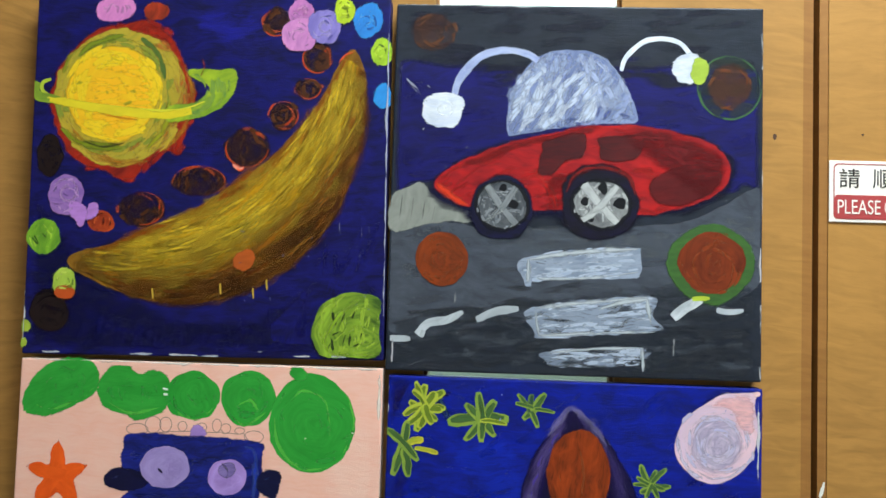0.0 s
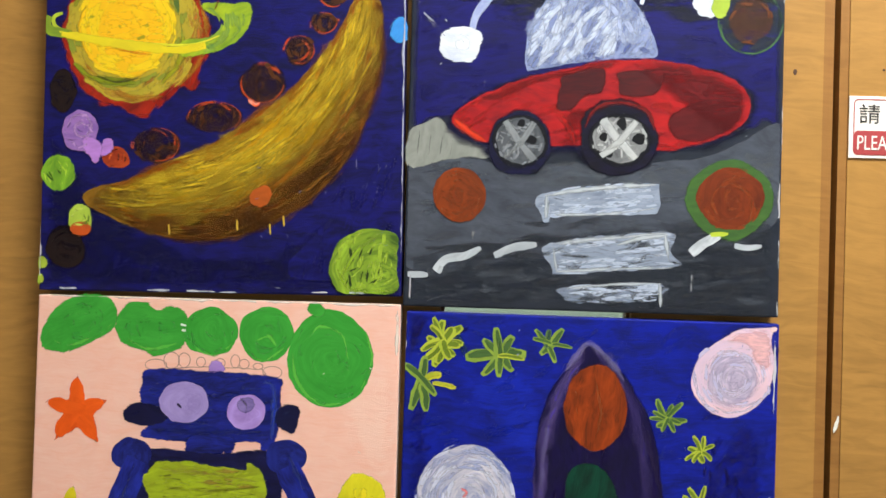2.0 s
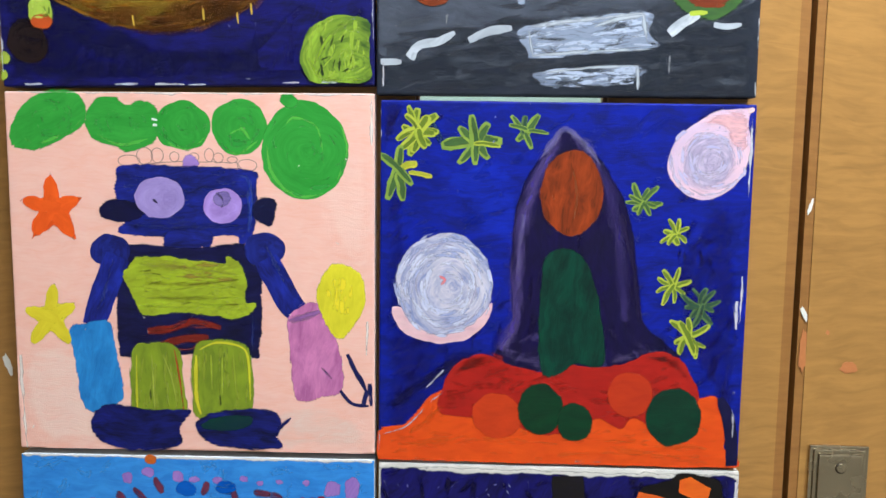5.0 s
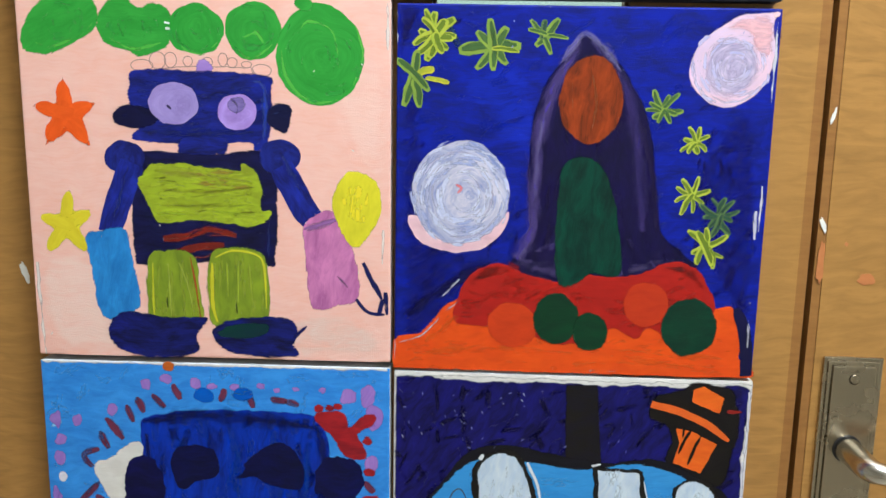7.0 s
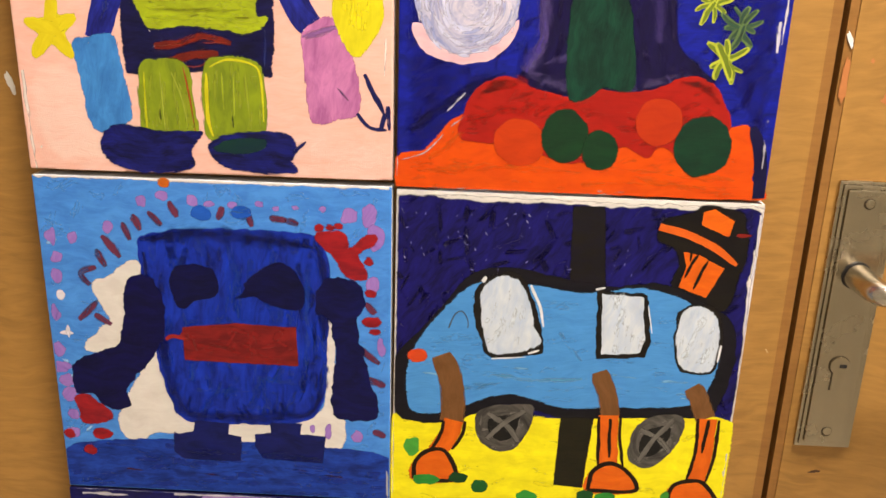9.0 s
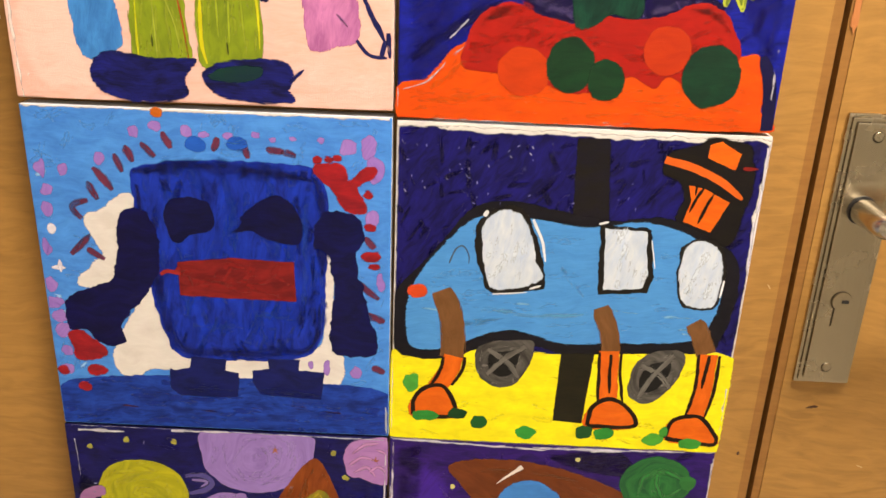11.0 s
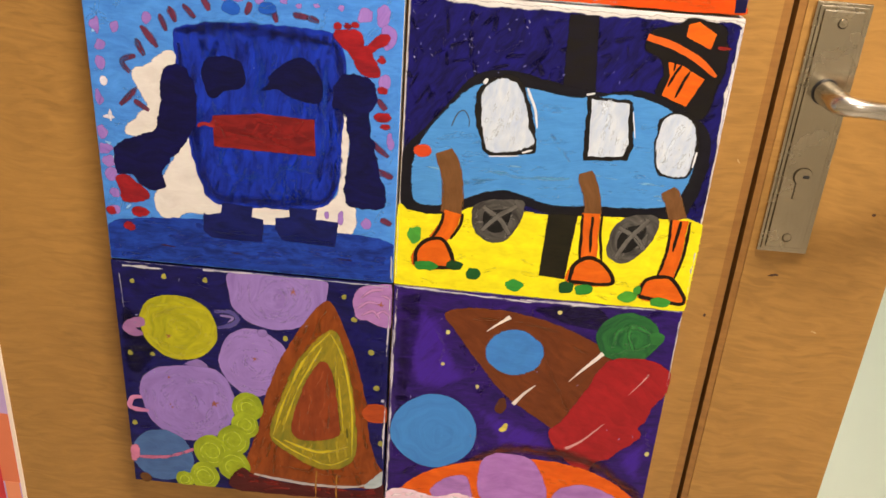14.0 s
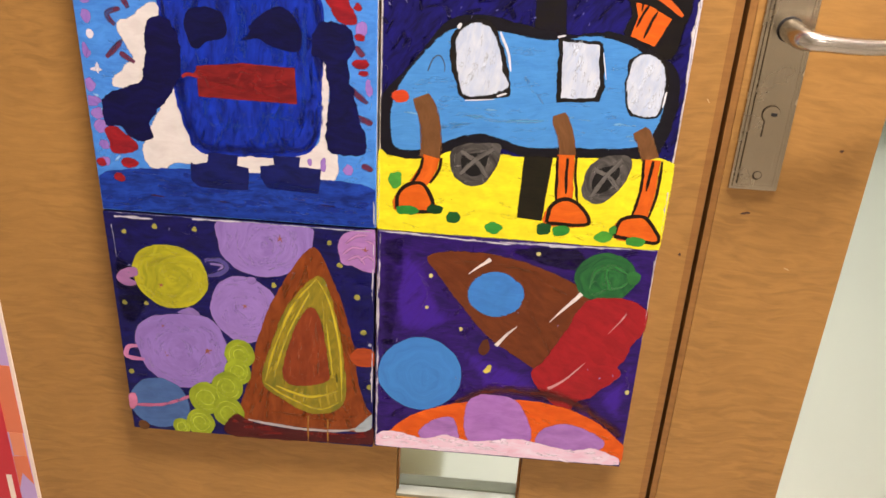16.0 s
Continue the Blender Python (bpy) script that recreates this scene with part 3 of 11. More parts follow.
# child's acrylic painting of a banana and a ringed yellow planet
c = Canvas(-0.306, 1.4445, 0.302, 0.303, 0.9, "child's acrylic painting of a banana and a ringed yellow planet", paint("161464", "0c0a38"), paint("1d1b58"))
CANVASES["banana"] = c
c.patch("sky_shade", [(-0.09, 13.50), (7.50, 6.02), (17.11, 3.38), (24.52, 7.22), (29.10, 11.02), (29.80, 0.86), (17.22, 0.05), (0.07, 0.50)], paint("0c0a34", "10103e", feather=True, soft=True, cover=0.8), feather=1.2)
c.patch("sky_light", [(14.29, 29.51), (19.14, 29.03), (19.68, 27.09), (16.36, 25.63), (13.41, 27.08)], paint("2624a0", "1a188a", feather=True, soft=True, cover=0.6, over=("161464", "0c0a38")), feather=1.0)
c.patch("sky_light", [(23.63, 5.35), (26.33, 9.58), (29.50, 14.30), (29.75, 7.31), (24.67, 1.68), (20.92, 2.06)], paint("201e8c", "14126a", feather=True, soft=True, cover=0.45, over=("161464", "0c0a38")), feather=1.0, angle=60)
c.patch("red_halo", [(2.72, 25.34), (4.73, 27.45), (7.30, 28.09), (9.72, 28.48), (11.77, 27.02), (13.17, 24.46), (14.28, 21.77), (13.70, 19.13), (12.79, 16.54), (11.63, 16.72), (10.22, 15.85), (9.17, 14.46), (7.88, 14.16), (6.45, 14.95), (3.94, 15.79), (2.18, 18.08), (1.21, 20.92), (1.65, 24.02)], paint("a02814", "641610", feather=True, soft=None), feather=0.6, rough=0.16, angle=40)
c.brushwork("halo_brushwork", [(2.72, 25.34), (4.73, 27.45), (7.30, 28.09), (9.72, 28.48), (11.77, 27.02), (13.17, 24.46), (14.28, 21.77), (13.70, 19.13), (12.79, 16.54), (11.63, 16.72), (10.22, 15.85), (9.17, 14.46), (7.88, 14.16), (6.45, 14.95), (3.94, 15.79), (2.18, 18.08), (1.21, 20.92), (1.65, 24.02)], paint("b42a18", "6c1612", feather=True, cover=0.7, soft=None), 70, 2.4, 0.8, around(7.5, 21.5), 40, seed=3)
c.disc("planet", 7.47, 21.63, 5.75, 5.86, paint("b4982a", "948c2c", feather=True), angle=50, rough=0.14, feather=0.4, polar=(8.16, 21.04))
c.brushwork("planet_brushwork", round_outline(7.47, 21.63, 5.7, 5.8), paint("b89c30", "a4942c", feather=True, cover=0.7, soft="dry", depth=0.3, relief=0.2), 60, 3.4, 0.8, around(7.3, 21.8), 16, seed=4)
c.brushwork("planet_brushwork", round_outline(7.47, 21.63, 5.8, 5.9), paint("c08a30", "a8642a", feather=True, cover=0.55, soft=None), 26, 3.2, 0.7, around(7.3, 21.8), 14, seed=5, where=lambda u, v: math.dist((u, v), (7.4, 21.7)) > 4.3 and u - v > -16)
c.stroke("rim", [(12.78, 24.56), (13.47, 22.73), (13.54, 20.80), (12.85, 18.79), (11.38, 17.05)], 1.16, paint("c98c22", "a8741a", feather=True, cover=0.62, soft=True), feather=0.45, dry=0, ends=(0.3, 0.3))
c.stroke("rim", [(9.66, 26.34), (11.53, 25.62), (12.85, 23.93)], 1.16, paint("c98c22", "a8741a", feather=True, cover=0.62, soft=True), feather=0.45, dry=0, ends=(0.3, 0.3))
c.stroke("rim", [(3.56, 18.81), (5.33, 17.14), (7.55, 16.21), (10.06, 16.23)], 1.16, paint("c98c22", "a8741a", feather=True, cover=0.62, soft=True), feather=0.45, dry=0, ends=(0.3, 0.3))
c.brushwork("planet_brushwork", round_outline(7.0, 21.8, 5.0, 5.0), paint("908c2e", "78822c", feather=True, cover=0.65, soft="dry", depth=0.4, relief=0.2), 26, 3.0, 0.8, around(7.0, 21.8), 10, seed=10, where=lambda u, v: math.dist((u, v), (7.0, 21.8)) > 4.1)
c.disc("planet_core", 6.85, 21.95, 4.3, 4.35, paint("e4b814", "dca812", feather=True, soft=None, depth=0.5), angle=10, rough=0.15, feather=0.7, polar=(7.5, 21.6))
c.brushwork("planet_brushwork", round_outline(6.85, 21.95, 4.25, 4.3), paint("e4c41a", "dcb616", feather=True, cover=0.7, soft="dry", depth=0.2, relief=0.12), 60, 3.2, 0.7, around(6.9, 21.9), 14, seed=6, where=lambda u, v: math.dist((u, v), (6.9, 21.9)) > 2.3)
c.brushwork("planet_brushwork", round_outline(7.3, 21.9, 3.3, 2.9), paint("e8b214", "e2aa12", feather=True, cover=0.7, soft="dry", depth=0.2, relief=0.12), 34, 3.8, 0.7, -4, 12, seed=7)
c.brushwork("planet_brushwork", round_outline(7.6, 20.0, 2.6, 0.9), paint("d88c14", feather=True, cover=0.6, soft="dry", depth=0.3, relief=0.3), 6, 2.8, 0.3, -4, 8, seed=8)
c.brushwork("planet_brushwork", round_outline(6.6, 22.6, 3.4, 2.2), paint("a8a024", feather=True, cover=0.6, soft="dry", depth=0.3, relief=0.3), 5, 1.2, 0.4, 70, 60, seed=9)
c.stroke("brush_mark", [(9.06, 26.68), (10.57, 25.37), (11.23, 23.20)], 0.8, paint("5c6c28", "4c602c", feather=True, soft="dry", cover=0.9), ends=(0.35, 0.25), feather=0.45, dry=0.0)
c.stroke("brush_mark", [(2.48, 18.90), (4.58, 17.62), (7.80, 17.31)], 1.25, paint("868f1c", feather=True, soft=None, cover=0.85), ends=(0.35, 0.25), feather=0.45, dry=0.0)
c.stroke("brush_mark", [(4.48, 17.85), (6.15, 17.39), (7.97, 17.74)], 0.62, paint("45441a", feather=True, soft=None, cover=0.85), ends=(0.35, 0.25), feather=0.45, dry=0.0)
c.stroke("brush_mark", [(3.76, 25.10), (4.93, 26.18), (7.59, 26.97)], 0.94, paint("7f8a20", feather=True, soft=None, cover=0.85), ends=(0.35, 0.25), feather=0.45, dry=0.0)
c.stroke("brush_mark", [(11.70, 21.27), (11.39, 19.11), (10.02, 17.33)], 1.23, paint("98961c", feather=True, soft=None, cover=0.85), ends=(0.35, 0.25), feather=0.45, dry=0.0)
c.stroke("brush_mark", [(2.46, 23.64), (3.03, 25.10), (4.21, 26.08)], 0.94, paint("8c8c1e", feather=True, soft=None, cover=0.85), ends=(0.35, 0.25), feather=0.45, dry=0.0)
c.patch("ring", [(13.43, 23.88), (15.70, 23.80), (16.99, 23.90), (17.22, 22.84), (16.41, 21.21), (14.15, 20.09), (11.75, 19.74), (11.72, 20.70), (13.87, 21.05), (15.14, 22.01), (15.11, 22.73), (14.13, 23.21)], paint("a4b424", "6c8a24", streak=1.3, feather=True), angle=30, rough=0.1)
c.brushwork("ring_brushwork", [(12.8, 23.7), (16.1, 23.6), (16.85, 23.05), (16.6, 21.7), (15.66, 20.6), (13.75, 19.96), (12.6, 19.8), (13.3, 21.0), (14.6, 21.96), (14.6, 22.7)], paint("8ca034", "5c7c3c", feather=True, cover=0.75, soft="dry", relief=0.4), 26, 3.0, 0.3, around(13.4, 22.4), 8, seed=11)
c.stroke("ring", [(1.45, 23.1), (0.75, 22.8), (0.7, 22.2), (1.2, 21.75), (2.2, 21.5)], 0.34, paint("c4cc34", "98a82a", feather=True))
c.stroke("ring", [(0.3, 22.9), (0.05, 22.1), (0.6, 21.6), (2.4, 21.35)], 0.8, paint("8ca02c", "6c8226", feather=True, soft="dry"))
c.stroke("ring", [(1.2, 21.55), (3.8, 21.2), (8.5, 20.65), (12.3, 20.55), (14.7, 21.3)], 0.26, paint("dcd434", "c4bc28", feather=True, cover=0.8, soft="dry"))
c.stroke("ring", [(1.4, 21.4), (4.0, 20.95), (8.0, 20.35), (11.5, 20.1), (13.6, 20.5)], 0.95, paint("dcc61c", "c8b420", feather=True, cover=0.9, soft="dry", depth=0.4, relief=0.3), ends=(0.6, 0.8))
c.disc("brown_ball", 1.61, 16.63, 1.32, 1.92, paint("140c10", "1e1010", feather=True, soft=None, depth=1, cover=0.9), feather=0.25, rough=0.14, angle=256, polar=(1.77, 16.44))
c.disc("brown_ball", 2.23, 3.68, 1.82, 1.97, paint("140c10", "1e1010", feather=True, soft=None, depth=1, cover=0.9), feather=0.25, rough=0.14, angle=256, polar=(2.45, 3.48))
c.disc("brown_ball", 24.13, 25.03, 1.43, 1.43, paint("1a1010", "3c1e0e", feather=True, soft=True, depth=1, cover=0.85), feather=0.25, rough=0.14, angle=334, polar=(24.3, 24.89))
c.swirl("brush_mark", 24.13, 25.03, 1.29, 1.29, paint("c4501e", "8c3416", feather=True, soft=None, cover=0.7), turns=0.55, width=0.3, start=0.9, phase=730.6)
c.disc("brown_ball", 20.60, 28.16, 1.39, 1.40, paint("1a1010", "3c1e0e", feather=True, soft=True, depth=1, cover=0.85), feather=0.25, rough=0.14, angle=190, polar=(20.77, 28.02))
c.swirl("brush_mark", 20.60, 28.16, 1.25, 1.26, paint("c4501e", "8c3416", feather=True, soft=None, cover=0.7), turns=0.55, width=0.3, start=0.9, phase=637.0)
c.disc("brown_ball", 23.40, 22.40, 1.33, 1.01, paint("1a1010", "3c1e0e", feather=True, soft=True, depth=1, cover=0.85), feather=0.25, rough=0.14, angle=215, polar=(23.56, 22.3))
c.swirl("brush_mark", 23.40, 22.40, 1.19, 0.91, paint("c4501e", "8c3416", feather=True, soft=None, cover=0.7), turns=0.55, width=0.3, start=0.9, phase=708.5)
c.disc("brown_ball", 21.42, 20.09, 1.42, 1.43, paint("1a1010", "3c1e0e", feather=True, soft=True, depth=1, cover=0.85), feather=0.25, rough=0.14, angle=274, polar=(21.59, 19.95))
c.swirl("brush_mark", 21.42, 20.09, 1.28, 1.28, paint("c4501e", "8c3416", feather=True, soft=None, cover=0.7), turns=0.55, width=0.3, start=0.9, phase=652.6)
c.disc("brown_ball", 18.40, 17.40, 2.10, 1.80, paint("1a1010", "3c1e0e", feather=True, soft=True, depth=1, cover=0.85), feather=0.25, rough=0.14, angle=179, polar=(18.65, 17.22))
c.swirl("brush_mark", 18.40, 17.40, 1.89, 1.62, paint("c4501e", "8c3416", feather=True, soft=None, cover=0.7), turns=0.55, width=0.3, start=0.9, phase=568.1)
c.disc("brown_ball", 14.44, 14.51, 2.58, 1.42, paint("1a1010", "3c1e0e", feather=True, soft=True, depth=1, cover=0.85), feather=0.25, rough=0.14, angle=304, polar=(14.75, 14.37))
c.swirl("brush_mark", 14.44, 14.51, 2.32, 1.28, paint("c4501e", "8c3416", feather=True, soft=None, cover=0.7), turns=0.55, width=0.3, start=0.9, phase=457.6)
c.disc("brown_ball", 9.64, 12.18, 2.16, 1.61, paint("1a1010", "3c1e0e", feather=True, soft=True, depth=1, cover=0.85), feather=0.25, rough=0.14, angle=310, polar=(9.9, 12.02))
c.swirl("brush_mark", 9.64, 12.18, 1.95, 1.45, paint("c4501e", "8c3416", feather=True, soft=None, cover=0.7), turns=0.55, width=0.3, start=0.9, phase=325.0)
for k, (x, y, rx, ry) in enumerate(((24.13, 25.03, 1.43, 1.43), (20.60, 28.16, 1.39, 1.40), (23.40, 22.40, 1.33, 1.01), (21.42, 20.09, 1.42, 1.43), (18.40, 17.40, 2.10, 1.80), (14.44, 14.51, 2.58, 1.42), (9.64, 12.18, 2.16, 1.61))):
    c.brushwork("ball_brushwork", round_outline(x, y, rx * 0.98, ry * 0.98), paint("cc5420", "94381a", feather=True, cover=0.6, soft=None), 4, 2.0, 0.34, around(x, y), 18, seed=20 + k, where=lambda u, v: math.dist((u, v), (x, y)) > 0.45 * rx)
    c.brushwork("ball_brushwork", round_outline(x, y, rx * 0.9, ry * 0.9), paint("5a3014", "3a2010", feather=True, cover=0.6, soft="dry"), 8, 1.6, 0.5, around(x, y), 30, seed=40 + k)
c.disc("ball", 6.32, 11.05, 1.21, 0.95, paint("b4481c", "842c16", feather=True), feather=0.12, rough=0.14)
c.patch("banana", [(27.11, 25.96), (27.94, 24.81), (28.46, 22.80), (28.35, 19.48), (27.85, 16.63), (26.98, 13.80), (25.91, 11.54), (24.46, 9.55), (22.17, 7.42), (19.39, 5.75), (16.60, 4.68), (13.30, 4.25), (9.95, 4.65), (7.04, 5.54), (4.60, 6.58), (3.50, 7.37), (3.65, 8.22), (4.98, 8.81), (7.36, 9.41), (10.18, 10.77), (13.48, 11.99), (15.82, 13.44), (18.15, 15.03), (20.01, 16.32), (21.62, 18.00), (23.46, 20.15), (25.05, 22.79), (26.04, 24.95)], paint("8a6418", "64420f", feather=True, streak=1.2), feather=0.3, angle=35, rough=0.1, label="streaky yellow and brown painted banana")
c.stroke("banana_stroke", [(26.64, 25.07), (25.62, 22.91), (24.15, 20.22), (22.38, 17.69), (20.37, 15.96), (18.30, 14.73), (16.07, 12.94), (13.76, 11.38), (10.41, 10.35), (7.40, 9.18), (5.00, 8.38)], 2.37, paint("925008", "703a07", feather=True, cover=0.9, soft=True, streak=0.8), feather=0.45, ends=(0.3, 0.04), dry=0.1)
c.stroke("banana_stroke", [(26.71, 25.01), (25.99, 22.48), (24.57, 19.82), (22.49, 17.59), (20.74, 15.60), (18.99, 13.81), (16.38, 12.37), (13.83, 11.23), (10.66, 9.73), (7.55, 8.64), (5.00, 8.29)], 2.37, paint("b27c0a", "8b600a", feather=True, cover=0.9, soft=True, streak=0.8), feather=0.45, ends=(0.3, 0.04), dry=0.1)
c.stroke("banana_stroke", [(26.90, 24.85), (26.07, 22.38), (24.79, 19.60), (23.16, 16.96), (21.21, 15.12), (19.09, 13.67), (16.73, 11.72), (14.26, 10.22), (10.81, 9.37), (7.58, 8.53), (5.01, 8.07)], 2.37, paint("d8a40d", "a97c0a", feather=True, cover=0.9, soft=True, streak=0.8), feather=0.45, ends=(0.3, 0.04), dry=0.1)
c.stroke("banana_stroke", [(26.98, 24.78), (26.44, 21.94), (25.18, 19.23), (23.27, 16.86), (21.61, 14.72), (19.79, 12.75), (17.01, 11.20), (14.33, 10.05), (11.08, 8.71), (7.73, 8.00), (5.01, 8.00)], 2.36, paint("e9c011", "c3940c", feather=True, cover=0.9, soft=True, streak=0.8), feather=0.45, ends=(0.3, 0.04), dry=0.1)
c.stroke("banana_stroke", [(27.16, 24.62), (26.52, 21.86), (25.42, 18.99), (23.94, 16.23), (22.05, 14.28), (19.89, 12.62), (17.39, 10.50), (14.76, 9.06), (11.21, 8.38), (7.77, 7.87), (5.02, 7.77)], 2.36, paint("cfa20e", "9c780a", feather=True, cover=0.9, soft=True, streak=0.8), feather=0.45, ends=(0.3, 0.04), dry=0.1)
c.stroke("banana_stroke", [(27.24, 24.55), (26.90, 21.40), (25.78, 18.64), (24.04, 16.14), (22.49, 13.84), (20.57, 11.70), (17.65, 10.04), (14.84, 8.88), (11.49, 7.69), (7.91, 7.36), (5.03, 7.70)], 2.37, paint("be920c", "906a09", feather=True, cover=0.9, soft=True, streak=0.8), feather=0.45, ends=(0.3, 0.04), dry=0.1)
c.stroke("banana_stroke", [(27.42, 24.40), (26.96, 21.33), (26.06, 18.37), (24.72, 15.50), (22.89, 13.44), (20.68, 11.56), (18.05, 9.29), (15.25, 7.91), (11.61, 7.40), (7.95, 7.22), (5.04, 7.46)], 2.36, paint("cba00f", "96700a", feather=True, cover=0.9, soft=True, streak=0.8), feather=0.45, ends=(0.3, 0.04), dry=0.1)
c.stroke("banana_stroke", [(27.51, 24.31), (27.35, 20.87), (26.39, 18.05), (24.82, 15.41), (23.36, 12.96), (21.36, 10.66), (18.28, 8.88), (15.34, 7.70), (11.90, 6.67), (8.09, 6.73), (5.04, 7.40)], 2.37, paint("a97c0a", "815608", feather=True, cover=0.9, soft=True, streak=0.8), feather=0.45, ends=(0.3, 0.04), dry=0.1)
c.stroke("banana_stroke", [(27.67, 24.17), (27.41, 20.80), (26.69, 17.76), (25.49, 14.78), (23.72, 12.60), (21.47, 10.51), (18.71, 8.09), (15.74, 6.76), (12.01, 6.42), (8.13, 6.57), (5.05, 7.16)], 2.37, paint("9c660a", "724407", feather=True, cover=0.9, soft=True, streak=0.8), feather=0.45, ends=(0.3, 0.04), dry=0.1)
c.stroke("banana_stroke", [(27.78, 24.08), (27.81, 20.34), (27.00, 17.46), (25.59, 14.69), (24.24, 12.09), (22.14, 9.62), (18.91, 7.72), (15.84, 6.53), (12.31, 5.66), (8.26, 6.10), (5.05, 7.10)], 2.37, paint("87500a", "613406", feather=True, cover=0.9, soft=True, streak=0.8), feather=0.45, ends=(0.3, 0.04), dry=0.1)
c.stroke("banana_stroke", [(27.93, 23.95), (27.86, 20.27), (27.32, 17.15), (26.26, 14.06), (24.56, 11.77), (22.26, 9.45), (19.36, 6.89), (16.23, 5.62), (12.40, 5.44), (8.31, 5.91), (5.07, 6.85)], 2.36, paint("703c07", "502805", feather=True, cover=0.9, soft=True, streak=0.8), feather=0.45, ends=(0.3, 0.04), dry=0.1)
c.stroke("banana_stroke", [(28.05, 23.85), (28.26, 19.81), (27.60, 16.88), (26.37, 13.96), (25.10, 11.22), (22.91, 8.59), (19.54, 6.57), (16.34, 5.35), (12.72, 4.65), (8.44, 5.47), (5.07, 6.80)], 2.36, paint("593006", "3f1e04", feather=True, cover=0.9, soft=True, streak=0.8), feather=0.45, ends=(0.3, 0.04), dry=0.1)
c.stroke("banana_stroke", [(26.91, 24.84), (26.23, 22.19), (25.06, 19.34), (23.24, 16.89), (21.30, 15.03), (19.45, 13.21)], 0.95, paint("ecd417", feather=True, cover=0.5, soft=True), feather=0.45, ends=(0.2, 0.2), dry=0.1)
c.stroke("banana_stroke", [(25.20, 19.21), (23.51, 16.64), (21.88, 14.45), (19.82, 12.71), (17.08, 11.08), (14.51, 9.63), (11.17, 8.48)], 0.94, paint("e8cc14", feather=True, cover=0.5, soft=True), feather=0.45, ends=(0.2, 0.2), dry=0.1)
c.stroke("banana_stroke", [(27.36, 24.45), (26.95, 21.35), (25.84, 18.58), (24.38, 15.83), (22.80, 13.53), (20.60, 11.66), (17.77, 9.81)], 0.95, paint("d4b415", feather=True, cover=0.5, soft=True), feather=0.45, ends=(0.2, 0.2), dry=0.1)
c.stroke("banana_stroke", [(22.16, 14.17), (20.25, 12.14), (17.60, 10.12), (14.77, 9.03), (11.31, 8.15), (7.85, 7.57)], 0.94, paint("dcc016", feather=True, cover=0.5, soft=True), feather=0.45, ends=(0.2, 0.2), dry=0.1)
c.stroke("banana_stroke", [(26.07, 22.38), (24.68, 19.71), (22.97, 17.14), (21.17, 15.16), (19.07, 13.70)], 0.95, paint("d89410", feather=True, cover=0.5, soft=True), feather=0.45, ends=(0.2, 0.2), dry=0.1)
c.stroke("banana_stroke", [(27.43, 24.38), (27.15, 21.12), (26.30, 18.13), (24.77, 15.46), (23.02, 13.31)], 0.95, paint("c49410", feather=True, cover=0.5, soft=True), feather=0.45, ends=(0.2, 0.2), dry=0.1)
c.stroke("banana_stroke", [(26.67, 25.04), (25.87, 22.61), (24.51, 19.87), (22.49, 17.59), (20.57, 15.77)], 0.95, paint("c4640c", feather=True, cover=0.5, soft=True), feather=0.45, ends=(0.2, 0.2), dry=0.1)
c.stroke("banana_stroke", [(25.33, 14.94), (23.71, 12.62), (21.42, 10.57), (18.55, 8.38), (15.66, 6.94), (12.01, 6.41), (8.11, 6.65)], 0.94, paint("b87a0e", feather=True, cover=0.5, soft=True), feather=0.45, ends=(0.2, 0.2), dry=0.1)
c.stroke("banana_stroke", [(27.13, 24.64), (26.52, 21.86), (25.31, 19.10), (23.76, 16.40)], 0.95, paint("f0dc20", feather=True, cover=0.5, soft=True), feather=0.45, ends=(0.2, 0.2), dry=0.1)
BANANA = [(27.11, 25.96), (27.94, 24.81), (28.46, 22.80), (28.35, 19.48), (27.85, 16.63), (26.98, 13.80), (25.91, 11.54), (24.46, 9.55), (22.17, 7.42), (19.39, 5.75), (16.60, 4.68), (13.30, 4.25), (9.95, 4.65), (7.04, 5.54), (4.60, 6.58), (3.50, 7.37), (3.65, 8.22), (4.98, 8.81), (7.36, 9.41), (10.18, 10.77), (13.48, 11.99), (15.82, 13.44), (18.15, 15.03), (20.01, 16.32), (21.62, 18.00), (23.46, 20.15), (25.05, 22.79), (26.04, 24.95)]
swing = around(9.0, 26.5)
for low, high, tones, cover, count, length, width, seed in ((15.2, 19.4, ("c8a224", "a4821c"), 0.6, 70, 6.5, 0.9, 60), (16.0, 18.8, ("e0be2c", "c09c1e"), 0.6, 60, 6.0, 0.6, 61), (16.6, 18.4, ("ecd030", "d0ac1c"), 0.5, 26, 4.5, 0.35, 62),
                                                            (18.6, 21.4, ("a88822", "84681a"), 0.6, 60, 6.0, 0.8, 63), (18.4, 20.6, ("a88a24", "84681a"), 0.5, 30, 5.0, 0.4, 64), (20.6, 24.0, ("7a4a12", "54300c"), 0.6, 60, 6.0, 0.8, 65),
                                                            (21.4, 24.0, ("46280a", "341c08"), 0.55, 40, 5.0, 0.7, 66)):
    c.brushwork("banana_brushwork", BANANA, paint(*tones, feather=True, cover=cover, soft=True), count, length * 1.4, width * 1.7, swing, 4, seed=seed, fade=0.45,
                where=lambda u, v: low < math.dist((u, v), (9.0, 26.5)) < high)
c.brushwork("banana_brushwork", BANANA, paint("7c5a20", "5c3c12", feather=True, cover=0.6, soft=True), 24, 4.0, 1.3, swing, 5, seed=67, fade=0.45, where=lambda u, v: u < 9.0)
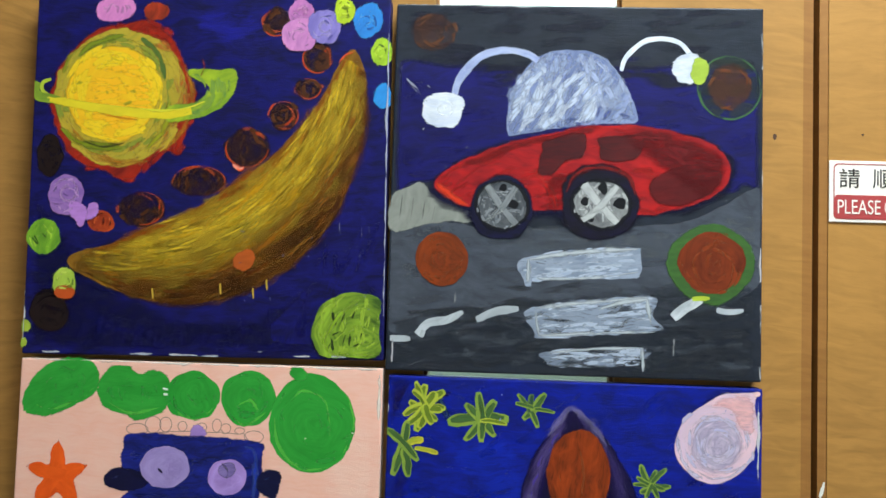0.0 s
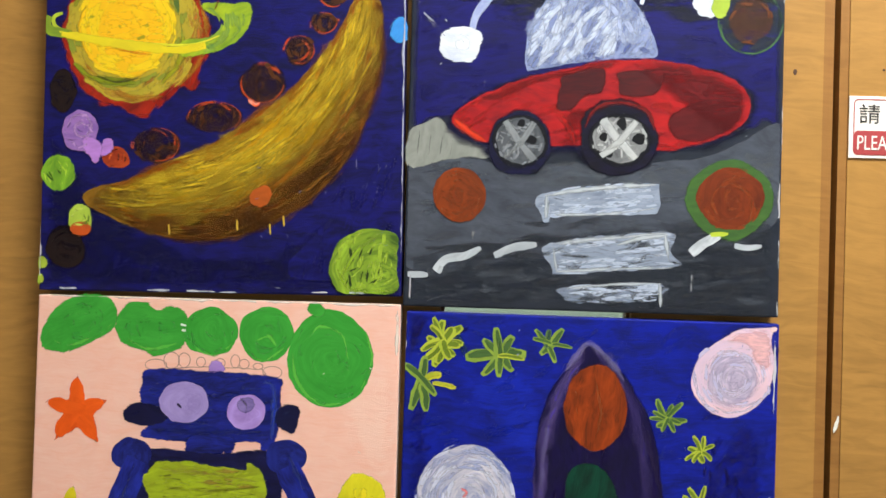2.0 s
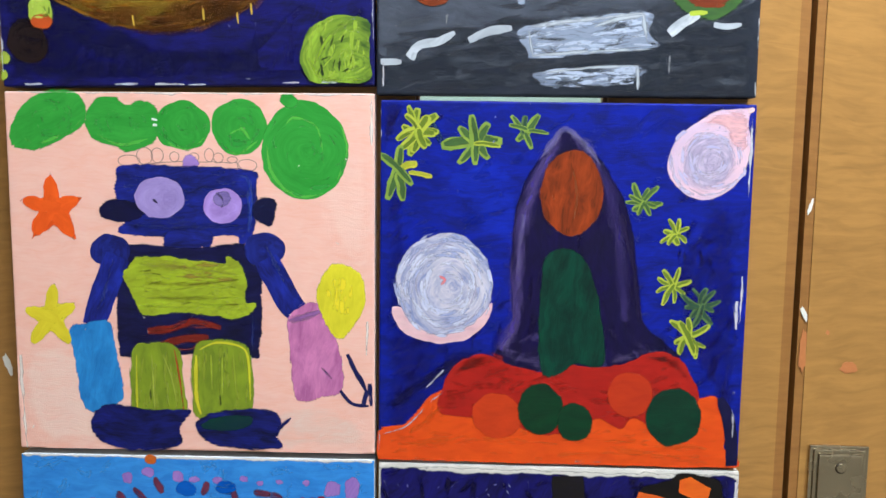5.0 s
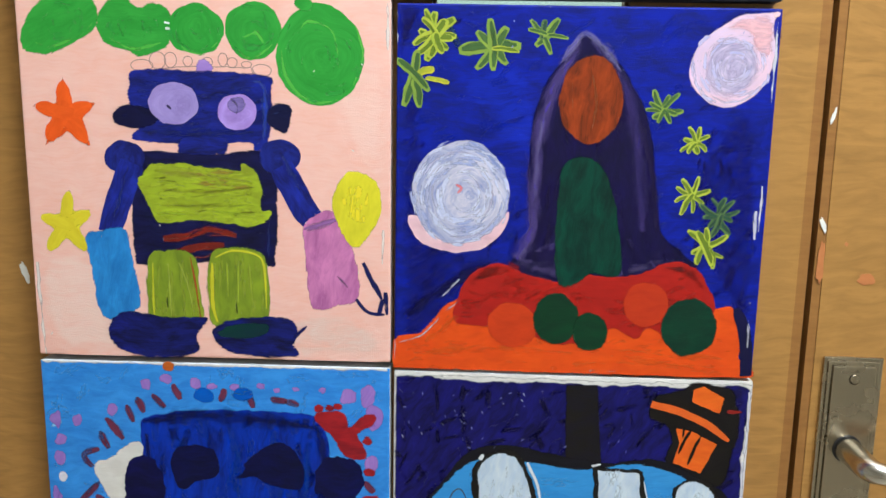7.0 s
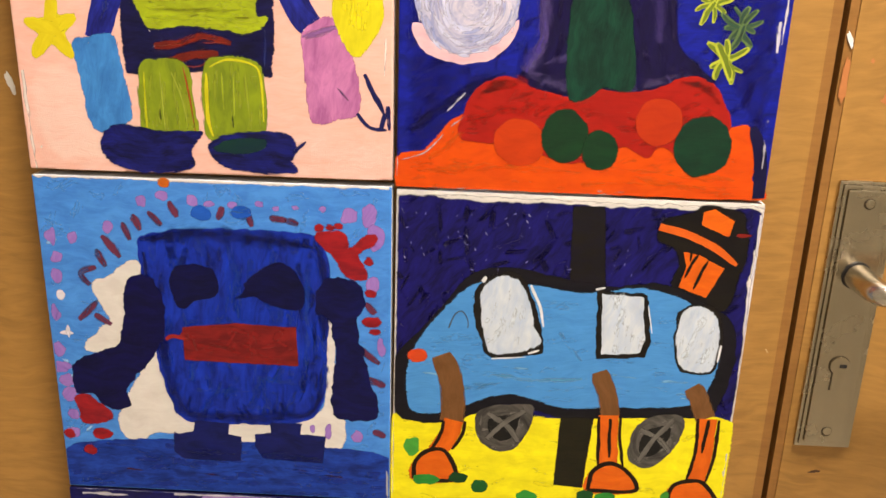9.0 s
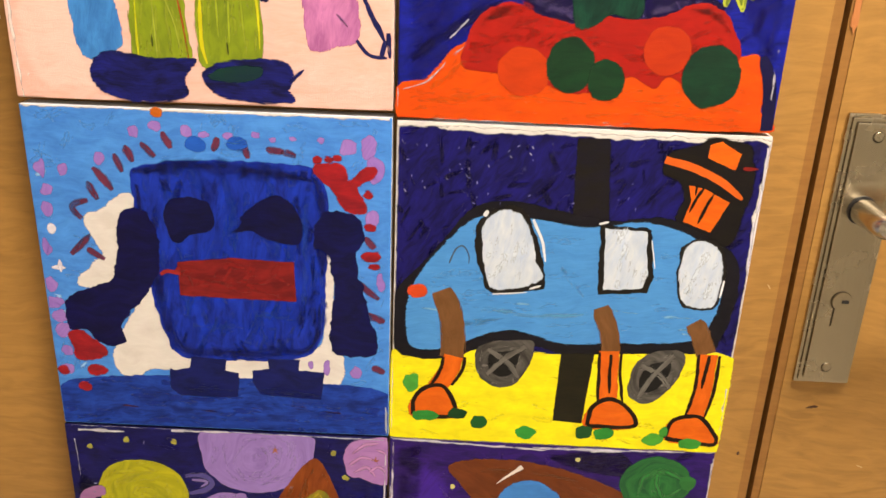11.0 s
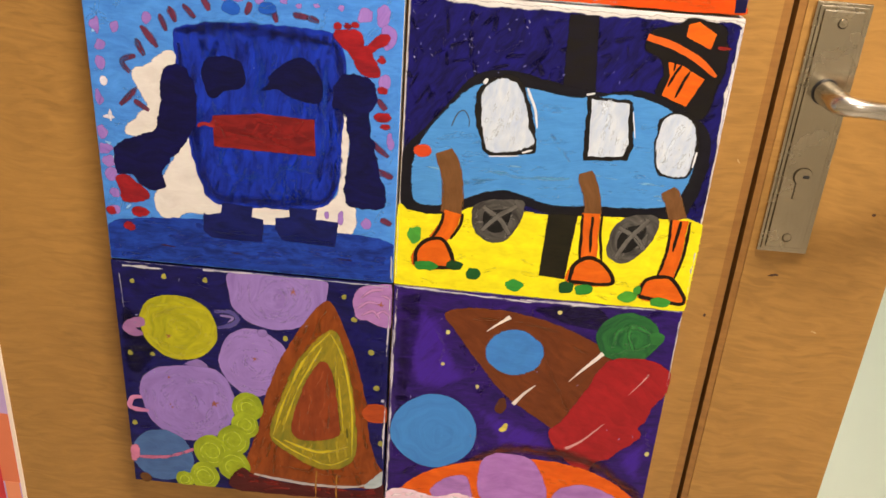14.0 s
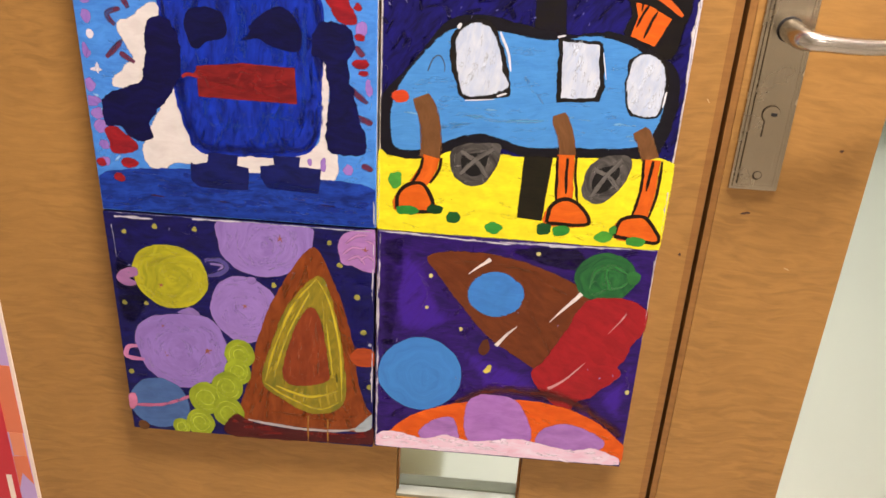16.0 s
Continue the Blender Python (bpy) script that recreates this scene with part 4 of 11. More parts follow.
c.brushwork("banana_brushwork", BANANA, paint("b8701c", "8c4c12", feather=True, cover=0.5, soft=True), 16, 6.0, 0.8, swing, 4, seed=68, fade=0.45, where=lambda u, v: u > 24.0 and math.dist((u, v), (9.0, 26.5)) > 18.8)
for low, high, tones, count, width, seed in ((15.6, 18.6, ("e0c430", "c8a420"), 34, 0.28, 72), (17.4, 20.4, ("c0a428", "9c8420"), 40, 0.26, 73), (16.0, 21.0, ("7c6010", "64480c"), 40, 0.22, 74), (19.6, 22.6, ("8c6018", "6c4410"), 36, 0.26, 75)):
    c.brushwork("banana_brushwork", BANANA, paint(*tones, feather=True, cover=0.62, soft=None), count, 7.0, width, swing, 6, seed=seed, fade=0.4,
                where=lambda u, v: low < math.dist((u, v), (9.0, 26.5)) < high)
c.brushwork("sky_brushwork", [(6.0, 0.3), (23.6, 0.3), (24.0, 5.5), (29.6, 7.0), (29.6, 12.0), (26.5, 11.0), (20.0, 4.5), (10.0, 3.0), (6.5, 3.6)], paint("1c1a80", "100e48", feather=True, cover=0.5, soft=None), 50, 4.0, 0.8, 70, 30, seed=69)
c.patch("dark_glaze", [(3.22, 7.27), (3.45, 8.41), (4.97, 8.90), (6.65, 9.21), (7.44, 7.43), (7.03, 5.78), (4.60, 6.44)], paint("5c3610", "7c5414", feather=True, soft=True, cover=0.6), feather=1.0)
c.patch("orange_mark", [(17.89, 8.29), (18.83, 8.73), (19.23, 8.03), (18.49, 7.27), (17.77, 7.59)], paint("b4561c", feather=True), rough=0.12)
c.stroke("drip", [(10.86, 5.61), (10.95, 4.72)], 0.20, paint("c8a83c", feather=True, cover=0.8))
c.stroke("drip", [(19.30, 5.75), (19.37, 4.86)], 0.19, paint("c8a83c", feather=True, cover=0.8))
c.stroke("drip", [(16.55, 6.07), (16.63, 5.19)], 0.19, paint("c8a83c", feather=True, cover=0.8))
c.stroke("drip", [(20.41, 6.46), (20.48, 5.58)], 0.18, paint("c8a83c", feather=True, cover=0.8))
c.disc("pink_ball", 6.76, 29.16, 1.61, 0.93, paint("cf80bc", "b26aa8", feather=True), rough=0.14, wob=0.16, angle=70)
c.disc("red_ball", 10.28, 29.02, 0.92, 0.64, paint("a8381c", "6c2416", feather=True), rough=0.14, wob=0.16, angle=70)
c.disc("pink_ball", 22.64, 28.93, 0.96, 0.96, paint("bf78b4", "9a60a0", feather=True), rough=0.14, wob=0.16, angle=70)
c.disc("pink_ball", 22.55, 26.95, 1.25, 1.30, paint("cc88c0", "a86ca8", feather=True), rough=0.14, wob=0.16, angle=70)
c.disc("purple_ball", 24.68, 27.73, 1.19, 1.35, paint("8f80c4", "6c60a8", feather=True), rough=0.14, wob=0.16, angle=70)
c.disc("lime_ball", 26.32, 29.04, 0.62, 0.97, paint("c4d824", "98a820", feather=True), rough=0.14, wob=0.16, angle=70)
c.disc("blue_ball", 28.24, 28.17, 1.04, 1.30, paint("4484d0", "386cb8", feather=True), rough=0.14, wob=0.16, angle=70)
c.disc("lime_ball", 29.53, 25.53, 0.81, 1.05, paint("aecc2c", "86a022", feather=True), rough=0.14, wob=0.16, angle=70)
c.disc("blue_ball", 29.66, 21.81, 0.61, 0.90, paint("4690d8", "3a78c0", feather=True), rough=0.14, wob=0.16, angle=70)
c.disc("lime_ball", 1.31, 9.80, 1.30, 1.28, paint("8cb42a", "5c8424", feather=True), rough=0.14, wob=0.16, angle=70)
c.disc("lime_ball", 3.42, 6.05, 0.82, 0.99, paint("b4c84a", "8aa032", feather=True), rough=0.14, wob=0.16, angle=70)
c.disc("lime_ball", 0.08, 2.28, 0.38, 0.33, paint("a8b83a", "889630", feather=True), rough=0.14, wob=0.16, angle=70)
c.disc("lime_ball", -0.05, 0.92, 0.29, 0.28, paint("a8b83a", "889630", feather=True), rough=0.14, wob=0.16, angle=70)
c.disc("purple_ball", 3.23, 13.29, 1.64, 1.80, paint("9a70b4", "7a589c", feather=True, cover=0.85), feather=0.15, rough=0.12)
c.swirl("brush_mark", 3.31, 13.53, 1.17, 1.23, paint("c294d4", feather=True, soft=None, cover=0.6), turns=1.5, width=0.4)
c.patch("drip", [(3.60, 12.49), (4.33, 12.59), (4.84, 11.89), (4.55, 10.79), (4.23, 11.40), (3.78, 11.73)], paint("b47ed0", feather=True))
c.patch("drip", [(4.95, 11.55), (5.59, 12.51), (5.81, 11.85), (5.25, 11.37)], paint("b47ed0", feather=True))
c.disc("orange_ball", 3.46, 5.11, 0.67, 0.43, paint("b84e1c", feather=True))
c.swirl("brush_mark", 24.68, 27.73, 0.81, 0.92, paint("b0a0dc", feather=True, soft=None, cover=0.6), turns=1.4, width=0.35)
c.stroke("brush_mark", [(27.26, 25.57), (26.51, 25.28), (25.95, 24.61)], 0.53, paint("e05a20", feather=True, soft=None, cover=0.8), ends=(0.35, 0.25), feather=0.45, dry=0.0)
c.stroke("brush_mark", [(17.26, 15.97), (17.89, 15.59), (18.22, 15.78)], 0.61, paint("f0d8c8", "d84c20", feather=True, soft=None, cover=0.9), ends=(0.35, 0.25), feather=0.45, dry=0.0)
c.stroke("brush_mark", [(14.36, 24.90), (14.58, 24.27), (14.32, 23.45)], 0.39, paint("8c2c16", feather=True, soft=None, cover=0.8), ends=(0.35, 0.25), feather=0.45, dry=0.0)
for x, y, rx, ry, tones, seed in ((6.76, 29.16, 1.5, 0.8, ("dc94cc", "b878b0"), 210), (22.64, 28.93, 0.9, 0.9, ("d490c8", "9a60a0"), 211), (22.55, 26.95, 1.2, 1.2, ("d898cc", "a06ca4"), 212), (24.68, 27.73, 1.1, 1.3, ("a898d4", "5c5498"), 213),
                                  (26.32, 29.04, 0.6, 0.9, ("d8e83c", "7c8c1c"), 214), (28.24, 28.17, 1.0, 1.2, ("5c9ce0", "305ca8"), 215), (29.3, 25.53, 0.6, 1.0, ("c4dc3c", "5c7a1c"), 216), (1.31, 9.80, 1.2, 1.2, ("b4d43c", "3c5c1c"), 217),
                                  (3.42, 6.05, 0.8, 0.9, ("d0e05c", "6c8420"), 218), (3.23, 13.29, 1.5, 1.7, ("bc90d0", "6c4c90"), 219), (6.32, 11.05, 1.1, 0.8, ("e0602a", "601c10"), 220)):
    for tone, count, shade in ((tones[0], 10, 0), (tones[1], 6, 50)):
        c.brushwork("ball_brushwork", round_outline(x, y, rx, ry), paint(tone, feather=True, cover=0.55, soft="dry", relief=0.8), count, 1.5, 0.28, around(x, y), 40, seed=seed + shade)
c.patch("green_moon", [(24.35, 1.44), (24.26, 2.82), (25.15, 4.55), (27.13, 5.50), (29.00, 5.44), (29.99, 4.91), (29.91, 2.24), (29.86, 0.31), (26.57, 0.15), (25.08, 0.30)], paint("94b030", "3c541c", feather=True, depth=1, relief=0.6, streak=0.7), rough=0.14, feather=0.2, polar=(28.39, 1.75))
c.brushwork("moon_brushwork", [(24.35, 1.44), (24.26, 2.82), (25.15, 4.55), (27.13, 5.50), (29.00, 5.44), (29.9, 4.91), (29.9, 0.31), (26.57, 0.15)], paint("b4cc3c", "7c9428", feather=True, cover=0.6, soft="dry", relief=0.7), 30, 2.4, 0.45, 60, 40, seed=70)
c.brushwork("moon_brushwork", [(24.35, 1.44), (24.26, 2.82), (25.15, 4.55), (27.13, 5.50), (29.00, 5.44), (29.9, 4.91), (29.9, 0.31), (26.57, 0.15)], paint("2c3c18", feather=True, cover=0.55, soft="dry"), 16, 1.6, 0.3, 50, 50, seed=71)
c.stroke("brush_mark", [(28.31, 5.20), (26.48, 3.55), (25.15, 1.22)], 1.04, paint("a8c030", "84a028", feather=True, soft=None, cover=0.6), ends=(0.35, 0.25), feather=0.45, dry=0.0)
c.stroke("brush_mark", [(24.89, 2.14), (26.09, 0.55), (29.34, 0.48)], 1.04, paint("a8c030", "84a028", feather=True, soft=None, cover=0.6), ends=(0.35, 0.25), feather=0.45, dry=0.0)
c.stroke("scratch", [(24.44, 10.02), (24.68, 8.16), (24.30, 6.52)], 0.10, paint("8a8ac0", feather=True, cover=0.35), ends=(0.4, 0.3))
c.stroke("scratch", [(25.59, 10.97), (25.78, 9.11), (25.50, 7.47)], 0.10, paint("8a8ac0", feather=True, cover=0.35), ends=(0.4, 0.3))
c.stroke("scratch", [(26.28, 11.68), (26.42, 9.81), (26.23, 8.18)], 0.09, paint("8a8ac0", feather=True, cover=0.35), ends=(0.4, 0.3))
c.stroke("scratch", [(27.21, 12.16), (27.30, 10.29), (27.20, 8.66)], 0.09, paint("8a8ac0", feather=True, cover=0.35), ends=(0.4, 0.3))
c.stroke("scratch", [(28.16, 11.47), (28.20, 9.61), (28.19, 7.98)], 0.09, paint("8a8ac0", feather=True, cover=0.35), ends=(0.4, 0.3))
c.stroke("scratch", [(25.18, 8.63), (25.19, 6.77), (25.28, 5.15)], 0.10, paint("8a8ac0", feather=True, cover=0.35), ends=(0.4, 0.3))
c.stroke("scratch", [(28.84, 12.32), (28.79, 10.45), (28.97, 8.83)], 0.09, paint("8a8ac0", feather=True, cover=0.35), ends=(0.4, 0.3))
c.stroke("scratch", [(26.90, 9.12), (26.81, 7.26), (27.08, 5.64)], 0.10, paint("8a8ac0", feather=True, cover=0.35), ends=(0.4, 0.3))
c.stroke("bare_edge", [(9.18, 0.17), (11.08, 0.16)], 0.31, paint("c8c8d8", feather=True, cover=0.6), rough=0.14, feather=0.4)
c.stroke("bare_edge", [(19.84, 0.57), (20.21, 0.53)], 0.30, paint("c8c8d8", feather=True, cover=0.6), rough=0.14, feather=0.4)
c.stroke("bare_edge", [(1.77, 0.21), (3.21, 0.19)], 0.31, paint("c8c8d8", feather=True, cover=0.6), rough=0.14, feather=0.4)
c.stroke("bare_edge", [(25.96, 0.23), (27.17, 0.21)], 0.31, paint("c8c8d8", feather=True, cover=0.6), rough=0.14, feather=0.4)
c.stroke("bare_edge", [(15.20, 0.10), (16.61, 0.09)], 0.30, paint("c8c8d8", feather=True, cover=0.6), rough=0.14, feather=0.4)
c.stroke("bare_edge", [(30.11, 27.12), (30.12, 15.71), (30.20, 3.62)], 0.25, paint("b8b8d0", feather=True, cover=0.7), rough=0.14, feather=0.4)

# child's acrylic painting of a red flying car on a grey road
c = Canvas(-0.0025, 1.442, 0.3015, 0.304, 0.2, "child's acrylic painting of a red flying car on a grey road", paint("2c303c", "22252e", gloss=0.32), paint("2a2a30"))
CANVASES["car"] = c
c.patch("sky", [(-0.10, 25.07), (4.73, 25.62), (10.81, 25.53), (20.05, 25.68), (30.09, 25.38), (30.20, 14.91), (28.80, 15.43), (27.23, 14.66), (14.31, 13.05), (3.17, 15.11), (0.27, 14.01)], paint("191664", "120f42", feather=True, soft=True), feather=0.9, angle=8)
c.patch("road", [(0.12, 11.58), (3.72, 12.42), (9.75, 11.92), (22.51, 12.61), (26.56, 14.00), (28.89, 15.43), (30.20, 15.00), (30.19, 7.98), (23.51, 5.06), (9.94, 3.97), (0.31, 2.98)], paint("4c505c", "3a3d48", feather=True), feather=0.35, angle=-10)
c.patch("road_shade", [(0.27, 4.36), (9.88, 6.48), (30.19, 7.98), (30.20, 0.06), (0.41, 0.15)], paint("282b34", "343842", feather=True, soft=True, cover=0.7), feather=1.0, angle=-8)
c.patch("road_light", [(9.74, 12.38), (23.42, 12.27), (29.71, 14.35), (29.95, 10.70), (21.66, 9.10), (9.80, 9.70)], paint("686c74", "585c64", feather=True, soft=True, cover=0.55), feather=0.8, angle=-6)
c.brushwork("road_brushwork", [(0.3, 0.3), (0.3, 11.0), (9.8, 11.9), (22.5, 12.6), (29.8, 14.5), (29.8, 0.3)], paint("565a66", "464a54", feather=True, cover=0.5, soft=None), 70, 7.0, 1.1, 6, 9, seed=85)
c.brushwork("road_brushwork", [(0.3, 0.3), (0.3, 6.0), (29.8, 8.0), (29.8, 0.3)], paint("2a2c34", "34363e", feather=True, cover=0.55, soft=None), 50, 7.0, 0.9, 6, 9, seed=86)
c.brushwork("sky_brushwork", [(0.3, 15.0), (0.3, 25.0), (29.8, 25.4), (29.8, 16.0), (15.0, 14.0)], paint("221e80", "15124c", feather=True, cover=0.5, soft=None), 60, 5.0, 0.9, 4, 14, seed=87)
c.brushwork("sky_brushwork", [(0.3, 24.4), (0.3, 30.1), (29.8, 30.1), (29.8, 24.4)], paint("2a2c38", "1e1e30", feather=True, cover=0.6, soft=None), 60, 6.0, 1.0, 2, 8, seed=88)
c.patch("hill", [(0.30, 11.58), (0.27, 14.01), (1.41, 14.84), (2.47, 15.24), (3.91, 13.91), (7.05, 12.59), (3.72, 12.32)], paint("8f908a", "7a7b76", feather=True), angle=70, rough=0.1)
c.stroke("brush_mark", [(0.96, 14.36), (0.80, 12.25)], 0.15, paint("5c5e5c", feather=True, soft=None, cover=0.6), ends=(0.35, 0.25), feather=0.45, dry=0.0)
c.stroke("brush_mark", [(1.90, 14.10), (1.73, 12.27)], 0.15, paint("5c5e5c", feather=True, soft=None, cover=0.6), ends=(0.35, 0.25), feather=0.45, dry=0.0)
c.stroke("brush_mark", [(2.84, 13.84), (2.66, 12.30)], 0.15, paint("5c5e5c", feather=True, soft=None, cover=0.6), ends=(0.35, 0.25), feather=0.45, dry=0.0)
c.stroke("brush_mark", [(3.69, 13.61), (3.49, 12.32)], 0.14, paint("5c5e5c", feather=True, soft=None, cover=0.6), ends=(0.35, 0.25), feather=0.45, dry=0.0)
c.disc("brown_ball", 3.16, 28.04, 2.21, 1.92, paint("6c3e24", "3a2620", feather=True, soft=True, cover=0.62), feather=0.4, polar=(3.43, 27.85))
c.disc("green_ball", 27.42, 23.74, 2.68, 2.79, paint("30402c", "2a2a2c", feather=True, soft=True, cover=0.7), feather=0.3)
c.swirl("ring", 27.42, 23.74, 2.54, 2.65, paint("4a6a40", "3c5838", feather=True, cover=0.7), turns=1.05, width=0.3, start=0.96)
c.disc("brown_ball", 27.42, 23.84, 2.00, 2.15, paint("6c3a20", "2c2420", feather=True, soft=True, cover=0.75), feather=0.4, polar=(27.66, 23.62))
c.patch("dome", [(9.37, 19.65), (9.32, 21.82), (10.14, 24.29), (11.95, 26.22), (14.40, 26.82), (17.09, 26.30), (18.88, 24.34), (19.97, 22.02), (19.94, 20.66), (16.92, 20.41), (13.25, 19.97), (10.03, 19.38)], paint("8c94b8", "5c668e", feather=True, cover=0.97, depth=1), feather=0.2, angle=60)
DOME = [(9.37, 19.65), (9.32, 21.82), (10.14, 24.29), (11.95, 26.22), (14.40, 26.82), (17.09, 26.30), (18.88, 24.34), (19.97, 22.02), (19.94, 20.66), (16.92, 20.41), (13.25, 19.97), (10.03, 19.38)]
c.brushwork("dome_brushwork", DOME, paint("98a0c2", "6670a0", feather=True, cover=0.7, soft=None, relief=0.7), 90, 3.0, 0.9, 62, 20, seed=80)
c.brushwork("dome_brushwork", DOME, paint("b4bcd8", "8c96be", feather=True, cover=0.65, soft=None, relief=0.8), 90, 2.8, 0.7, 60, 24, seed=81)
c.brushwork("dome_brushwork", DOME, paint("d8dcec", "b0b8d4", feather=True, cover=0.7, soft=None, relief=0.9), 46, 2.8, 0.8, 54, 18, seed=82, where=lambda u, v: v < 24.6 and abs(u - 13.2) < 3.4)
c.brushwork("dome_brushwork", DOME, paint("c8cee4", "a0a8cc", feather=True, cover=0.6, soft=None, relief=0.9), 22, 2.0, 0.6, 110, 30, seed=83, where=lambda u, v: u > 15.5)
c.brushwork("dome_brushwork", DOME, paint("56609c", "48528c", feather=True, cover=0.5, soft=None), 16, 1.4, 0.5, 20, 50, seed=84, where=lambda u, v: v < 22.2 and u > 14.5)
c.stroke("dome_stroke", [(9.76, 20.88), (10.15, 23.72), (12.19, 25.89), (14.50, 26.44)], 0.41, paint("a4acc8", feather=True, cover=0.5, soft=None), feather=0.42, dry=0)
c.stroke("dome_stroke", [(14.96, 26.45), (17.28, 25.97), (18.93, 23.88), (19.66, 21.31)], 0.42, paint("a4acc8", feather=True, cover=0.5, soft=None), feather=0.42, dry=0)
c.stroke("antenna", [(5.00, 22.78), (5.47, 24.21), (6.97, 25.95), (8.82, 26.55), (10.79, 26.34), (11.83, 25.74)], 0.80, paint("b4bad8", "8c94c0", feather=True, cover=0.9), ends=(0.8, 0.8))
c.stroke("antenna", [(18.68, 25.00), (19.03, 26.14), (20.39, 27.39), (21.86, 27.74), (23.47, 27.34), (24.35, 26.22)], 0.42, paint("dcdee8", "b0b4cc", feather=True), ends=(0.8, 1))
c.patch("antenna_ball", [(2.61, 21.22), (2.67, 22.26), (3.64, 22.75), (4.82, 22.68), (5.67, 22.32), (5.42, 21.04), (4.89, 20.32), (3.72, 20.20), (2.87, 20.56)], paint("e4e4ea", "bcc0d4", feather=True), rough=0.14)
c.swirl("brush_mark", 4.15, 21.58, 0.93, 0.85, paint("ffffff", "c8cce0", feather=True, soft=None, cover=0.7), turns=1.3, width=0.4)
c.disc("antenna_ball", 24.09, 25.28, 1.14, 1.13, paint("dcdee6", "b4b8cc", feather=True), rough=0.14)
c.patch("lime_tip", [(24.72, 25.95), (25.45, 25.77), (25.55, 24.83), (25.01, 24.22), (24.55, 24.54)], paint("a8bc40", feather=True))
c.stroke("dry_line", [(0.22, 25.36), (0.72, 24.70)], 0.24, paint("c4c4d8", feather=True, cover=0.4))
c.stroke("dry_line", [(0.45, 24.31), (1.76, 23.10), (2.77, 22.17)], 0.23, paint("c4c4d8", feather=True, cover=0.4))
c.stroke("dry_line", [(1.02, 24.04), (2.38, 22.73)], 0.24, paint("c4c4d8", feather=True, cover=0.4))
c.stroke("dry_line", [(4.37, 30.02), (4.67, 27.91), (4.45, 25.52)], 0.33, paint("b8b0b0", feather=True, cover=0.3))
c.patch("car_shadow", [(2.49, 14.53), (3.50, 16.52), (7.16, 18.76), (12.32, 20.09), (16.91, 20.98), (22.50, 20.66), (27.15, 19.27), (28.52, 17.08), (27.64, 14.67), (24.41, 12.93), (20.80, 12.38), (19.45, 11.43), (17.10, 10.72), (14.58, 11.30), (13.42, 12.20), (11.36, 11.96), (9.55, 10.71), (7.47, 10.93), (5.72, 12.37), (3.46, 13.34)], paint("15133c", "0c0b1c", feather=True, soft=True, cover=0.98), feather=0.9)
c.patch("car_body", [(3.36, 15.30), (4.98, 17.03), (9.57, 19.00), (14.17, 20.13), (16.92, 20.65), (21.04, 20.50), (25.51, 19.52), (27.43, 17.98), (27.62, 16.23), (26.20, 14.63), (22.50, 13.35), (20.24, 13.01), (13.85, 13.32), (12.02, 13.18), (6.48, 13.32), (4.50, 14.21)], paint("aa1a1c", "74101a", feather=True, soft=None, depth=1), feather=0.35, angle=-8, label="glossy red painted car body")
c.brushwork("body_brushwork", [(3.36, 15.30), (4.98, 17.03), (9.57, 19.00), (14.17, 20.13), (16.92, 20.65), (21.04, 20.50), (25.51, 19.52), (27.43, 17.98), (27.62, 16.23), (26.20, 14.63), (22.50, 13.35), (20.24, 13.01), (13.85, 13.32), (12.02, 13.18), (6.48, 13.32), (4.50, 14.21)], paint("c42420", "8c1418", feather=True, cover=0.55, soft=None), 60, 4.0, 0.6, lambda u, v: 14 - (u - 15) * 1.8, 10, seed=89)
c.stroke("brush_mark", [(3.73, 15.36), (5.06, 14.31), (6.38, 13.60)], 1.34, paint("d84420", "b82a1a", feather=True, soft=None, cover=0.8), ends=(0.35, 0.25), feather=0.45, dry=0.0)
c.stroke("brush_mark", [(4.99, 16.56), (9.59, 18.44), (14.18, 19.56)], 1.19, paint("c83028", "a41c1c", feather=True, soft=None, cover=0.6), ends=(0.35, 0.25), feather=0.45, dry=0.0)
c.stroke("brush_mark", [(19.73, 16.88), (21.56, 16.00), (21.59, 14.15)], 1.60, paint("c02a22", "981a1c", feather=True, soft=None, cover=0.6), ends=(0.35, 0.25), feather=0.45, dry=0.0)
c.stroke("brush_mark", [(11.71, 16.71), (13.13, 14.88), (13.62, 13.50)], 1.47, paint("c82c22", "a01a1a", feather=True, soft=None, cover=0.6), ends=(0.35, 0.25), feather=0.45, dry=0.0)
c.patch("window", [(12.43, 19.25), (15.74, 19.97), (15.91, 17.82), (14.32, 17.23), (13.15, 16.09), (11.85, 16.34), (12.09, 18.12)], paint("34141a", "501418", feather=True, soft=True), feather=0.4)
c.patch("window", [(16.94, 19.62), (20.23, 19.83), (20.75, 18.86), (19.81, 17.54), (17.25, 17.39), (16.77, 18.59)], paint("38161a", "501418", feather=True, soft=True), feather=0.4)
c.patch("rear_panel", [(20.84, 15.43), (21.91, 16.84), (24.27, 17.45), (26.81, 17.04), (26.82, 15.66), (25.74, 14.71), (23.63, 13.74), (21.59, 14.06)], paint("5c1418", "481014", feather=True, soft=True), feather=0.5)
c.patch("dark_glaze", [(16.92, 20.74), (22.41, 20.57), (27.24, 18.81), (27.54, 16.04), (25.21, 14.15), (21.09, 16.92), (17.85, 19.64)], paint("4c0c12", "600e14", feather=True, cover=0.9, soft=True), feather=1.2)
c.patch("dark_glaze", [(4.53, 16.55), (9.57, 19.09), (16.46, 20.64), (16.93, 19.81), (11.90, 18.49), (6.85, 16.60)], paint("5c1014", "701216", feather=True, cover=0.75, soft=True), feather=0.5)
